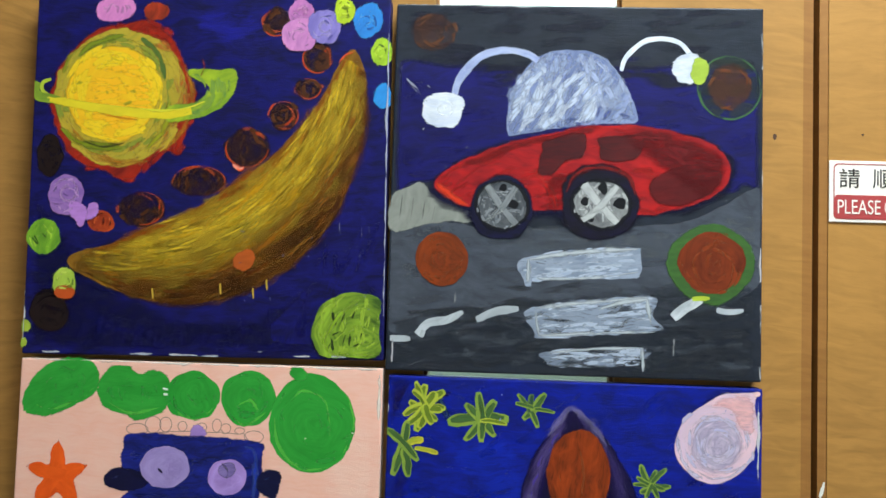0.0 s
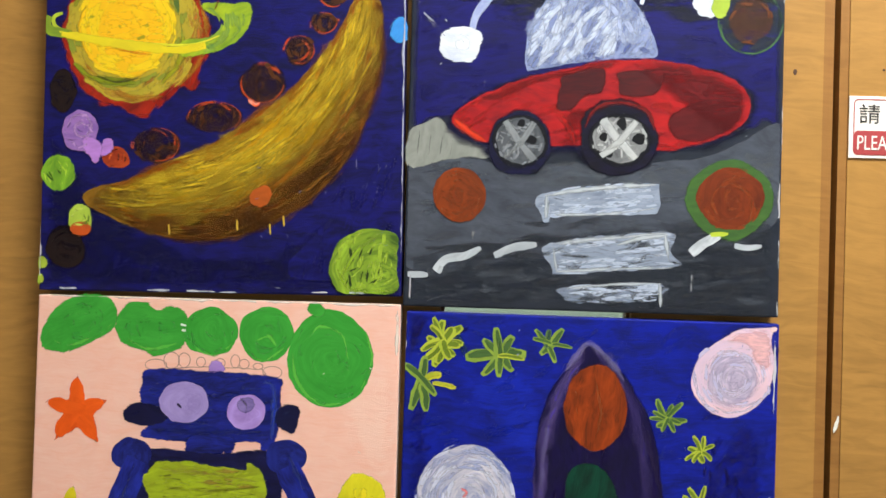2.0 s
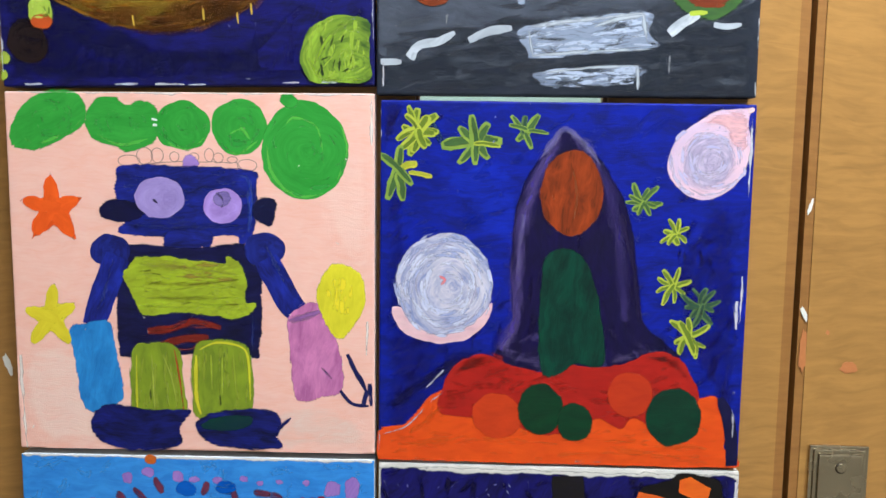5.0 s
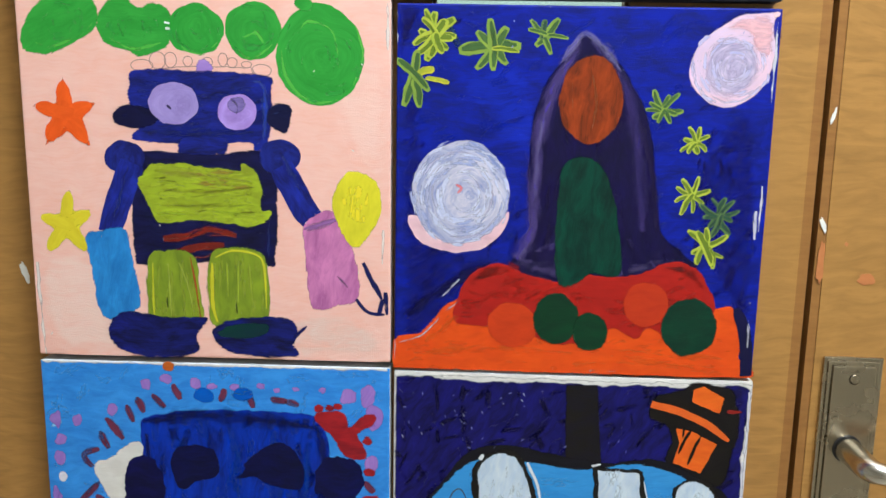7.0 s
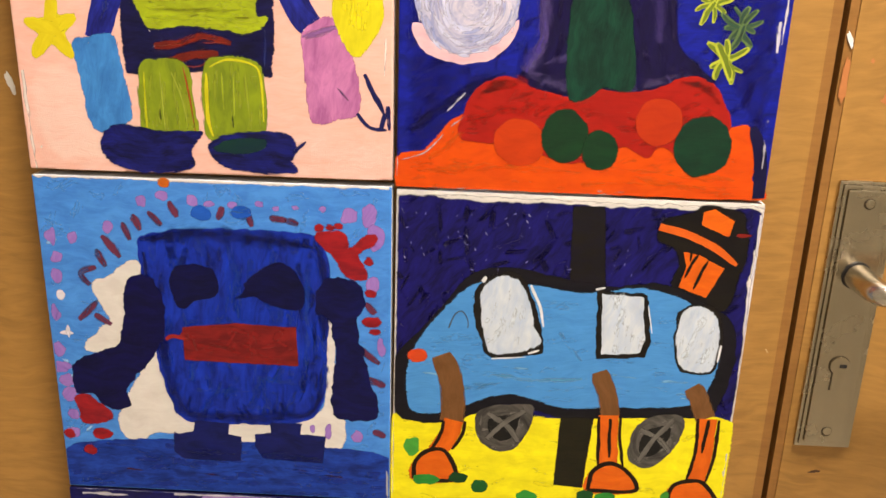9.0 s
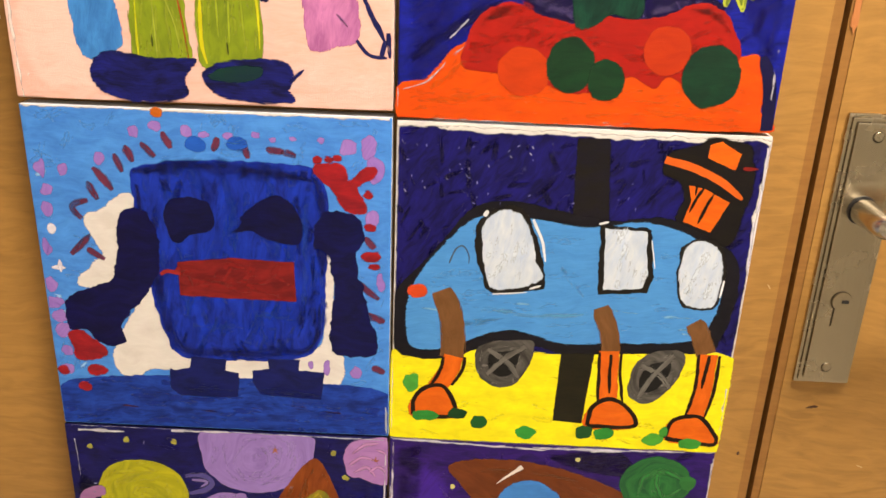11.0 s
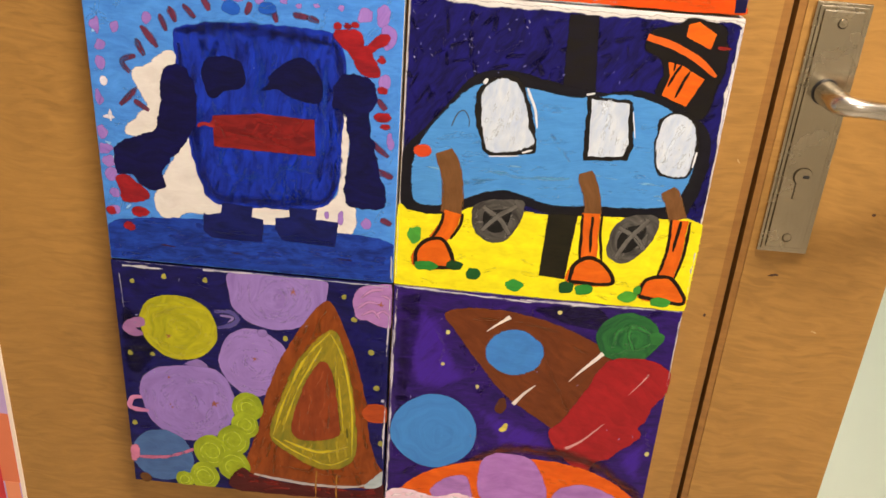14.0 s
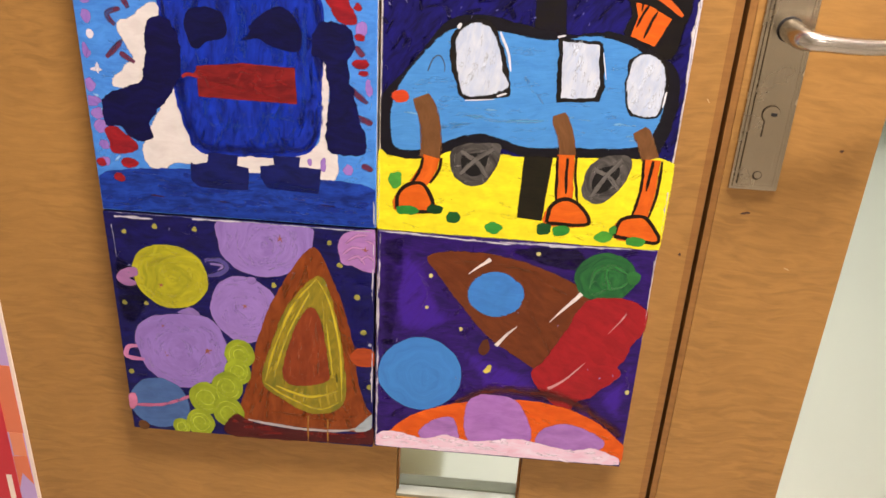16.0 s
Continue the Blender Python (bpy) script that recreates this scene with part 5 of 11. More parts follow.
c.patch("dark_glaze", [(12.43, 15.33), (13.55, 16.75), (14.71, 16.31), (14.31, 13.42), (12.48, 13.19)], paint("6c1216", feather=True, cover=0.7, soft=True), feather=0.5)
c.patch("wheel_arch", [(6.39, 13.23), (6.89, 15.20), (8.71, 16.36), (10.57, 16.03), (11.76, 14.38), (11.85, 12.43), (10.46, 10.87), (8.40, 10.68), (6.90, 11.47)], paint("15143a", "0c0c18", feather=True, soft=None), feather=0.5)
c.patch("wheel_arch", [(13.85, 13.50), (14.02, 15.92), (15.60, 17.26), (18.12, 17.41), (19.74, 16.05), (20.60, 13.67), (19.36, 11.56), (16.87, 10.72), (14.80, 11.45)], paint("16122e", "0e0c14", feather=True, soft=None), feather=0.55)
c.stroke("brush_mark", [(14.37, 14.91), (15.16, 16.41), (17.08, 17.01), (19.28, 16.32), (19.94, 14.81)], 0.95, paint("6a1618", feather=True, soft=None, cover=0.85), ends=(0.35, 0.25), feather=0.45, dry=0.0)
c.disc("wheel", 9.15, 13.67, 2.35, 2.23, paint("12121a", feather=True), feather=0.25, rough=0.12)
c.disc("tyre", 9.15, 13.67, 2.11, 2.01, paint("606268", "34363c", feather=True, cover=0.95, soft=None, streak=1.4, depth=1, relief=0.7), feather=0.2, polar=(9.4, 13.47), wob=0.14, rough=0.14)
c.brushwork("tyre_brushwork", round_outline(9.15, 13.67, 2.1, 2.0), paint("9a9ca2", "5c5e66", feather=True, cover=0.65, soft="dry", relief=0.9), 40, 1.5, 0.3, 50, 80, seed=90)
c.patch("wheel_gap", [(9.36, 13.72), (9.81, 14.23), (10.51, 14.04), (10.35, 13.41), (9.77, 13.48)], paint("14141a", feather=True), feather=0.12, rough=0.16)
c.patch("wheel_gap", [(8.79, 14.99), (9.07, 15.50), (9.53, 15.30), (9.43, 14.67), (9.05, 14.74)], paint("14141a", feather=True), feather=0.12, rough=0.16)
c.stroke("spoke", [(7.93, 15.29), (8.91, 13.88), (10.36, 12.14)], 0.80, paint("94969a", "6c6e74", feather=True, cover=0.85, soft=None, relief=0.7), ends=(1, 0.8), rough=0.1)
c.stroke("spoke", [(10.29, 15.21), (9.27, 13.62), (7.87, 12.30)], 0.70, paint("94969a", "6c6e74", feather=True, cover=0.8, soft=None, relief=0.7), ends=(0.9, 0.7), rough=0.1)
c.disc("wheel", 17.18, 13.95, 2.64, 2.21, paint("12121a", feather=True), feather=0.25, rough=0.12)
c.disc("tyre", 17.18, 13.95, 2.37, 1.99, paint("949496", "58585c", feather=True, cover=0.95, soft=None, streak=1.4, depth=1, relief=0.7), feather=0.2, polar=(17.46, 13.75), wob=0.14, rough=0.14)
c.brushwork("tyre_brushwork", round_outline(17.18, 13.95, 2.35, 1.98), paint("cccccc", "8c8c90", feather=True, cover=0.65, soft="dry", relief=0.9), 44, 1.5, 0.32, 50, 80, seed=91)
c.patch("wheel_gap", [(16.83, 15.19), (17.18, 15.90), (17.73, 15.62), (17.61, 14.74), (17.15, 14.85)], paint("14141a", feather=True), feather=0.12, rough=0.16)
c.patch("wheel_gap", [(17.99, 13.96), (18.47, 14.57), (19.21, 14.34), (19.04, 13.59), (18.43, 13.67)], paint("14141a", feather=True), feather=0.12, rough=0.16)
c.patch("wheel_gap", [(15.88, 12.67), (16.20, 13.08), (16.70, 12.92), (16.58, 12.42), (16.17, 12.48)], paint("14141a", feather=True), feather=0.12, rough=0.16)
c.patch("wheel_gap", [(15.54, 14.10), (15.80, 14.56), (16.20, 14.38), (16.11, 13.82), (15.78, 13.88)], paint("14141a", feather=True), feather=0.12, rough=0.16)
c.stroke("spoke", [(15.82, 15.57), (16.91, 14.17), (18.52, 12.44)], 0.90, paint("cccccc", "9c9ca0", feather=True, cover=0.85, soft=None, relief=0.7), ends=(1, 0.8), rough=0.1)
c.stroke("spoke", [(18.47, 15.49), (17.31, 13.91), (15.72, 12.59)], 0.80, paint("cccccc", "9c9ca0", feather=True, cover=0.8, soft=None, relief=0.7), ends=(0.9, 0.7), rough=0.1)
c.disc("orange_ball", 4.38, 9.18, 2.21, 2.26, paint("863a14", "58260f", feather=True), rough=0.08, feather=0.15, polar=(4.65, 8.95))
c.disc("green_ball", 26.07, 9.36, 3.27, 3.09, paint("46662e", "38542a", feather=True), rough=0.08)
c.disc("orange_ball", 26.11, 9.45, 2.69, 2.63, paint("783216", "54200f", feather=True), feather=0.2, polar=(26.43, 9.19))
for x, y, r, seed in ((4.38, 9.18, 2.1, 96), (26.11, 9.45, 2.6, 97)):
    c.brushwork("ball_brushwork", round_outline(x, y, r, r), paint("944418", "6c2c12", feather=True, cover=0.55, soft="dry"), 30, 2.4, 0.5, around(x, y), 20, seed=seed)
c.brushwork("ball_brushwork", round_outline(27.42, 23.84, 1.9, 2.0), paint("7c4020", "50301c", feather=True, cover=0.55, soft="dry"), 14, 2.0, 0.35, around(27.4, 23.8), 20, seed=98)
c.brushwork("ball_brushwork", round_outline(3.16, 28.04, 2.0, 1.7), paint("6a4024", "4c3020", feather=True, cover=0.5, soft="dry"), 18, 2.0, 0.45, around(3.2, 28.0), 20, seed=99)
c.patch("road_dash", [(11.05, 9.55), (19.83, 10.57), (20.60, 10.17), (20.54, 8.34), (19.33, 7.85), (12.60, 7.66), (11.70, 7.08), (11.05, 7.43)], paint("a0a8bc", "747c90", feather=True, cover=0.8), feather=0.12, rough=0.12, angle=3)
c.brushwork("dash_brushwork", [(11.05, 9.55), (19.83, 10.57), (20.60, 10.17), (20.54, 8.34), (19.33, 7.85), (12.60, 7.66), (11.70, 7.08), (11.05, 7.43)], paint("c8cede", "949cb4", feather=True, cover=0.6, soft="dry", relief=0.8), 34, 4.5, 0.45, 4, 6, seed=92)
c.patch("road_dash", [(11.69, 5.48), (21.24, 6.72), (21.54, 5.00), (21.91, 3.75), (12.70, 2.91), (12.01, 3.26)], paint("a0a8bc", "747c90", feather=True, cover=0.66), feather=0.12, rough=0.12, angle=3)
c.brushwork("dash_brushwork", [(11.69, 5.48), (21.24, 6.72), (21.54, 5.00), (21.91, 3.75), (12.70, 2.91), (12.01, 3.26)], paint("c8cede", "949cb4", feather=True, cover=0.6, soft="dry", relief=0.8), 30, 4.5, 0.45, 4, 6, seed=93)
c.patch("road_dash", [(13.00, 2.01), (20.94, 2.63), (21.14, 1.37), (20.88, 0.37), (19.98, 0.79), (14.12, 0.60), (12.84, 1.10)], paint("a0a8bc", "747c90", feather=True, cover=0.48), feather=0.12, rough=0.12, angle=3)
c.brushwork("dash_brushwork", [(13.00, 2.01), (20.94, 2.63), (21.14, 1.37), (20.88, 0.37), (19.98, 0.79), (14.12, 0.60), (12.84, 1.10)], paint("c8cede", "949cb4", feather=True, cover=0.6, soft="dry", relief=0.8), 24, 4.5, 0.45, 4, 6, seed=94)
c.stroke("brush_mark", [(11.28, 9.28), (15.74, 10.04), (20.19, 10.39)], 0.88, paint("d0d4da", "a4a8b0", feather=True, soft=None, cover=0.72), ends=(0.35, 0.25), feather=0.45, dry=0.0)
c.stroke("brush_mark", [(11.42, 9.28), (11.42, 7.44)], 0.80, paint("d0d4da", "a4a8b0", feather=True, soft=None, cover=0.72), ends=(0.35, 0.25), feather=0.45, dry=0.0)
c.stroke("brush_mark", [(12.14, 7.74), (16.69, 7.96), (20.31, 8.52)], 0.58, paint("d0d4da", "a4a8b0", feather=True, soft=None, cover=0.72), ends=(0.35, 0.25), feather=0.45, dry=0.0)
c.stroke("brush_mark", [(11.97, 5.35), (16.28, 5.94), (21.15, 6.49)], 0.73, paint("d0d4da", "a4a8b0", feather=True, soft=None, cover=0.72), ends=(0.35, 0.25), feather=0.45, dry=0.0)
c.stroke("brush_mark", [(17.19, 5.42), (18.99, 6.02), (21.25, 6.36)], 0.66, paint("d0d4da", "a4a8b0", feather=True, soft=None, cover=0.72), ends=(0.35, 0.25), feather=0.45, dry=0.0)
c.stroke("brush_mark", [(12.34, 3.13), (17.23, 3.51), (21.73, 3.74)], 0.65, paint("d0d4da", "a4a8b0", feather=True, soft=None, cover=0.72), ends=(0.35, 0.25), feather=0.45, dry=0.0)
c.stroke("brush_mark", [(12.06, 5.17), (12.43, 3.13)], 0.58, paint("d0d4da", "a4a8b0", feather=True, soft=None, cover=0.72), ends=(0.35, 0.25), feather=0.45, dry=0.0)
c.stroke("brush_mark", [(21.02, 6.35), (21.36, 4.32)], 0.72, paint("d0d4da", "a4a8b0", feather=True, soft=None, cover=0.72), ends=(0.35, 0.25), feather=0.45, dry=0.0)
c.stroke("brush_mark", [(13.18, 1.79), (16.80, 2.23), (20.85, 2.45)], 0.51, paint("d0d4da", "a4a8b0", feather=True, soft=None, cover=0.72), ends=(0.35, 0.25), feather=0.45, dry=0.0)
c.stroke("brush_mark", [(20.67, 2.49), (20.79, 0.55)], 0.86, paint("d0d4da", "a4a8b0", feather=True, soft=None, cover=0.72), ends=(0.35, 0.25), feather=0.45, dry=0.0)
c.stroke("road_dash", [(0.33, 2.61), (1.99, 2.58)], 0.55, paint("b4b8c0", "9ca0a8", feather=True))
c.stroke("road_dash", [(2.53, 2.96), (3.43, 3.90), (4.98, 4.23), (6.21, 4.91)], 0.69, paint("c4c8d0", "9ca0a8", feather=True))
c.stroke("road_dash", [(3.08, 3.30), (2.86, 2.74)], 0.41, paint("c8ccd4", "9ca0a8", feather=True))
c.stroke("road_dash", [(7.33, 4.30), (9.00, 5.04), (10.74, 5.27)], 0.68, paint("b0b4bc", "9ca0a8", feather=True))
c.stroke("road_dash", [(23.11, 4.91), (24.13, 5.81), (25.38, 6.39)], 0.85, paint("dcdee4", "9ca0a8", feather=True))
c.stroke("road_dash", [(26.55, 5.65), (27.63, 5.50), (28.69, 5.72)], 0.45, paint("b4b8c0", "9ca0a8", feather=True))
c.stroke("lime_tip", [(24.62, 6.46), (26.01, 6.59)], 0.40, paint("bccc3c", feather=True))
c.stroke("dry_line", [(5.58, 7.37), (5.61, 4.98)], 0.33, paint("b8b8b8", feather=True, cover=0.3))
c.stroke("dry_line", [(23.22, 3.24), (23.19, 1.89)], 0.18, paint("c8c8c8", feather=True, cover=0.5))
c.stroke("bare_edge", [(-0.13, 30.39), (4.59, 30.36), (9.29, 30.32)], 0.30, paint("c4c4c8", feather=True, cover=0.55), rough=0.14, feather=0.4)
c.stroke("bare_edge", [(7.42, 30.30), (13.96, 30.29)], 0.30, paint("c4c4c8", feather=True, cover=0.55), rough=0.14, feather=0.4)
c.stroke("bare_edge", [(30.02, 28.28), (30.09, 25.00)], 0.30, paint("c4c4c8", feather=True, cover=0.55), rough=0.14, feather=0.4)
c.stroke("bare_edge", [(30.03, 6.16), (30.04, 3.91)], 0.29, paint("c4c4c8", feather=True, cover=0.55), rough=0.14, feather=0.4)
c.stroke("bare_edge", [(30.01, 1.22), (30.02, 0.14)], 0.29, paint("c4c4c8", feather=True, cover=0.55), rough=0.14, feather=0.4)

# child's acrylic painting of a blue and green robot on pale pink
c = Canvas(-0.304, 1.142, 0.302, 0.299, 0.35, "child's acrylic painting of a blue and green robot on pale pink", paint("e6ae9c", "e8bcae", relief=0.1, depth=0.12, amount=0.8), paint("e6cabe"))
CANVASES["robot"] = c
c.patch("pale_patch", [(0.31, 8.06), (4.64, 9.08), (9.29, 5.28), (8.19, 0.38), (1.46, 0.76)], paint("ead0c4", "e6c4b6", feather=True, soft=True, cover=0.75, depth=0.12, over=("e6ae9c", "e8bcae")), feather=1.2)
c.patch("pale_patch", [(21.15, 3.53), (25.43, 4.57), (29.20, 2.69), (29.20, 0.25), (21.59, 0.02)], paint("d4ae9e", "dec0b4", feather=True, soft=True, cover=0.75, depth=0.12, over=("e6ae9c", "e8bcae")), feather=1.0)
c.patch("pale_patch", [(25.55, 23.42), (29.69, 24.38), (29.69, 16.98), (27.37, 16.49)], paint("ecc6b8", "e8bcac", feather=True, soft=True, cover=0.7, depth=0.12, over=("e6ae9c", "e8bcae")), feather=1.0)
c.patch("green_blob", [(0.49, 26.33), (1.02, 27.80), (2.09, 29.09), (3.98, 29.88), (5.59, 29.71), (6.44, 28.85), (6.21, 27.29), (4.69, 26.37), (2.65, 25.43), (0.93, 25.51)], paint("3a8a2c", "469a36", feather=True, depth=0.4), angle=30)
c.patch("green_blob", [(6.89, 28.21), (7.56, 29.13), (8.96, 29.28), (9.96, 28.69), (11.35, 29.06), (12.39, 28.35), (12.50, 26.98), (11.92, 25.97), (10.09, 25.26), (8.94, 25.71), (7.56, 26.16), (6.85, 27.07)], paint("3a8a2c", "469a36", feather=True, depth=0.4))
c.disc("green_blob", 14.58, 27.22, 2.31, 2.01, paint("3a8a2c", "469a36", feather=True, depth=0.4), angle=20, polar=(14.86, 27.02), feather=0.15)
c.disc("green_blob", 19.19, 27.17, 2.26, 2.38, paint("3a8a2c", "469a36", feather=True, depth=0.4), angle=60, polar=(19.46, 26.93), feather=0.15)
c.disc("green_blob", 24.51, 25.34, 3.53, 4.05, paint("3a8a2c", "469a36", feather=True, depth=0.4), angle=80, polar=(24.93, 24.93), feather=0.15)
c.disc("green_blob", 23.21, 29.29, 0.55, 0.41, paint("3a8a2c", "469a36", feather=True, depth=0.4))
c.stroke("brush_mark", [(1.51, 26.07), (2.90, 25.75), (5.26, 26.69), (6.22, 27.61)], 0.67, paint("6cb440", "54a43a", feather=True, soft="dry", cover=0.7, depth=0.3, relief=0.2), ends=(0.35, 0.25), feather=0.45, dry=0.0)
c.stroke("brush_mark", [(7.57, 26.48), (9.41, 25.67), (11.74, 26.15)], 0.67, paint("6cb440", "54a43a", feather=True, soft="dry", cover=0.7, depth=0.3, relief=0.2), ends=(0.35, 0.25), feather=0.45, dry=0.0)
c.stroke("brush_mark", [(13.35, 25.84), (14.96, 25.26), (16.37, 26.32)], 0.59, paint("6cb440", "54a43a", feather=True, soft="dry", cover=0.7, depth=0.3, relief=0.2), ends=(0.35, 0.25), feather=0.45, dry=0.0)
c.stroke("brush_mark", [(17.97, 25.65), (19.11, 24.97), (20.74, 26.13)], 0.66, paint("6cb440", "54a43a", feather=True, soft="dry", cover=0.7, depth=0.3, relief=0.2), ends=(0.35, 0.25), feather=0.45, dry=0.0)
c.stroke("brush_mark", [(21.43, 25.68), (21.86, 23.39), (23.69, 21.66), (26.00, 21.82)], 0.66, paint("6cb440", "54a43a", feather=True, soft="dry", cover=0.7, depth=0.3, relief=0.2), ends=(0.35, 0.25), feather=0.45, dry=0.0)
c.stroke("brush_mark", [(18.45, 26.57), (19.37, 27.03), (20.05, 26.22)], 0.88, paint("6cb440", "54a43a", feather=True, soft="dry", cover=0.7, depth=0.3, relief=0.2), ends=(0.35, 0.25), feather=0.45, dry=0.0)
c.stroke("brush_mark", [(22.82, 27.06), (23.75, 27.98), (25.58, 27.08), (26.02, 24.35)], 0.59, paint("6cb440", "54a43a", feather=True, soft="dry", cover=0.7, depth=0.3, relief=0.2), ends=(0.35, 0.25), feather=0.45, dry=0.0)
c.stroke("brush_mark", [(27.41, 27.55), (27.95, 25.28), (27.16, 22.98)], 0.51, paint("6cb440", "54a43a", feather=True, soft="dry", cover=0.7, depth=0.3, relief=0.2), ends=(0.35, 0.25), feather=0.45, dry=0.0)
for x, y, rx, ry, seed in ((24.51, 25.34, 3.4, 3.9, 118), (14.58, 27.22, 2.2, 1.9, 119), (19.19, 27.17, 2.1, 2.3, 120), (9.6, 27.3, 2.4, 1.6, 121), (3.4, 27.7, 2.4, 1.7, 122)):
    c.brushwork("blob_brushwork", round_outline(x, y, rx, ry), paint("50a440", "3c8c34", feather=True, cover=0.45, soft="dry", relief=0.3), 22, 2.6, 0.5, around(x, y), 24, seed=seed)
c.stroke("white_fleck", [(12.06, 27.75), (12.52, 27.66)], 0.18, paint("e8f0e8", feather=True))
c.stroke("white_fleck", [(12.14, 27.29), (12.51, 27.25)], 0.23, paint("e8f0e8", feather=True))
curl = []
for x, y, rx, ry in ((19.8, 24.05, 0.55, 0.5), (18.6, 24.5, 0.3, 0.26), (17.45, 24.65, 0.3, 0.4), (16.7, 24.85, 0.28, 0.55), (15.45, 24.65, 0.3, 0.4), (13.85, 24.7, 0.28, 0.42), (12.45, 24.8, 0.36, 0.62), (11.4, 24.75, 0.46, 0.7), (10.1, 24.35, 0.62, 0.48)):
    curl += [(x + 1.55 * rx * math.cos(radians(a)) + 0.0006 * (a + 260), y + ry * math.sin(radians(a))) for a in range(-60, -461, -40)]
c.stroke("pencil_curl", curl, 0.06, paint("9a827a", feather=True, cover=0.8), feather=0, ends=(1, 1), rough=0.0)
c.patch("antenna", [(14.76, 24.61), (15.22, 24.76), (15.63, 24.25), (15.48, 23.70), (14.93, 23.79), (14.70, 24.15)], paint("a482c8", "9070b8", feather=True))
c.patch("head", [(9.15, 23.27), (10.00, 23.79), (14.93, 23.79), (20.01, 23.51), (20.42, 22.69), (20.29, 20.14), (19.99, 18.55), (19.23, 17.71), (18.64, 18.45), (14.81, 18.36), (9.43, 18.53), (9.78, 19.29), (9.13, 20.86)], paint("20288c", "10113e", depth=1, feather=True), rough=0.12, angle=5)
c.brushwork("head_brushwork", [(9.15, 23.27), (10.00, 23.79), (14.93, 23.79), (20.01, 23.51), (20.42, 22.69), (20.29, 20.14), (19.99, 18.55), (19.23, 17.71), (18.64, 18.45), (14.81, 18.36), (9.43, 18.53), (9.78, 19.29), (9.13, 20.86)], paint("2a3698", "161a5c", feather=True, cover=0.5, soft="dry"), 40, 3.2, 0.6, 4, 14, seed=116)
c.stroke("brush_mark", [(19.08, 23.23), (19.91, 22.82), (20.02, 20.60), (19.85, 18.55)], 1.12, paint("3c50b0", "2a389c", feather=True, soft=None, cover=0.7), ends=(0.35, 0.25), feather=0.45, dry=0.0)
c.stroke("brush_mark", [(10.38, 19.11), (14.35, 18.87), (19.02, 19.20)], 1.20, paint("20287c", feather=True, soft=None, cover=0.6), ends=(0.35, 0.25), feather=0.45, dry=0.0)
c.patch("ear", [(7.76, 20.43), (8.71, 21.00), (10.94, 20.60), (10.83, 19.86), (9.04, 19.47), (7.88, 19.83)], paint("12113a", "0d0c2c", feather=True), rough=0.12)
c.patch("ear", [(20.34, 20.14), (20.68, 21.07), (21.74, 21.22), (22.01, 20.62), (21.63, 19.32), (20.98, 19.50)], paint("14163f", "0d0c2c", feather=True), rough=0.12)
c.stroke("brush_mark", [(20.72, 20.61), (21.28, 20.89)], 0.37, paint("3c50a8", feather=True, soft=None, cover=0.7), ends=(0.35, 0.25), feather=0.45, dry=0.0)
c.stroke("brush_mark", [(8.08, 20.25), (8.79, 20.49)], 0.37, paint("2a3488", feather=True, soft=None, cover=0.7), ends=(0.35, 0.25), feather=0.45, dry=0.0)
c.disc("eye", 12.55, 21.41, 2.14, 1.77, paint("a08cc8", "8874b0", feather=True, soft=None, depth=0.6), feather=0.15, polar=(12.81, 21.23))
c.disc("eye", 17.70, 20.76, 1.67, 1.48, paint("aa8cd4", "9474bc", feather=True), feather=0.12, polar=(17.9, 20.61))
c.disc("pupil", 17.71, 21.32, 0.88, 0.79, paint("6c5c94", "8874b0", feather=True, soft=True), feather=0.3)
c.stroke("brush_mark", [(11.98, 21.26), (12.35, 20.90)], 0.30, paint("2c2244", feather=True, soft=None), ends=(0.35, 0.25), feather=0.45, dry=0.0)
c.stroke("brush_mark", [(17.21, 21.87), (17.75, 21.27), (17.65, 20.58)], 0.44, paint("54487c", feather=True, soft=None, cover=0.6), ends=(0.35, 0.25), feather=0.45, dry=0.0)
c.patch("neck", [(13.36, 18.48), (16.49, 18.52), (16.38, 17.21), (15.83, 17.76), (15.53, 17.01), (13.28, 17.03)], paint("20288c", "10113e", depth=1, feather=True), rough=0.12)
c.patch("torso", [(8.98, 14.15), (9.72, 17.18), (14.78, 17.09), (20.39, 17.25), (20.62, 13.11), (20.37, 8.82), (19.80, 8.24), (14.60, 8.45), (9.61, 8.19), (8.92, 9.05)], paint("161648", "0b0926", depth=1, feather=True), rough=0.1)
c.brushwork("torso_brushwork", [(8.98, 14.15), (9.72, 17.18), (14.78, 17.09), (20.39, 17.25), (20.62, 13.11), (20.37, 8.82), (19.80, 8.24), (14.60, 8.45), (9.61, 8.19), (8.92, 9.05)], paint("22246c", "0f0e34", feather=True, cover=0.5, soft="dry"), 36, 3.6, 0.7, 6, 20, seed=117)
c.stroke("brush_mark", [(20.13, 11.68), (19.99, 8.82)], 0.75, paint("2c3c98", feather=True, soft=None, cover=0.6), ends=(0.35, 0.25), feather=0.45, dry=0.0)
c.disc("shoulder", 8.31, 16.97, 1.74, 1.36, paint("222c88", "131450", feather=True, depth=1), feather=0.12, polar=(8.52, 16.83))
c.stroke("arm", [(8.90, 16.51), (7.84, 13.90), (7.11, 11.99), (6.60, 10.64)], 2.17, paint("242e98", "121350", depth=1, feather=True), ends=(0.9, 0.8), feather=0)
c.disc("shoulder", 21.14, 17.21, 1.72, 1.45, paint("222c88", "131450", feather=True, depth=1), feather=0.12, polar=(21.35, 17.06))
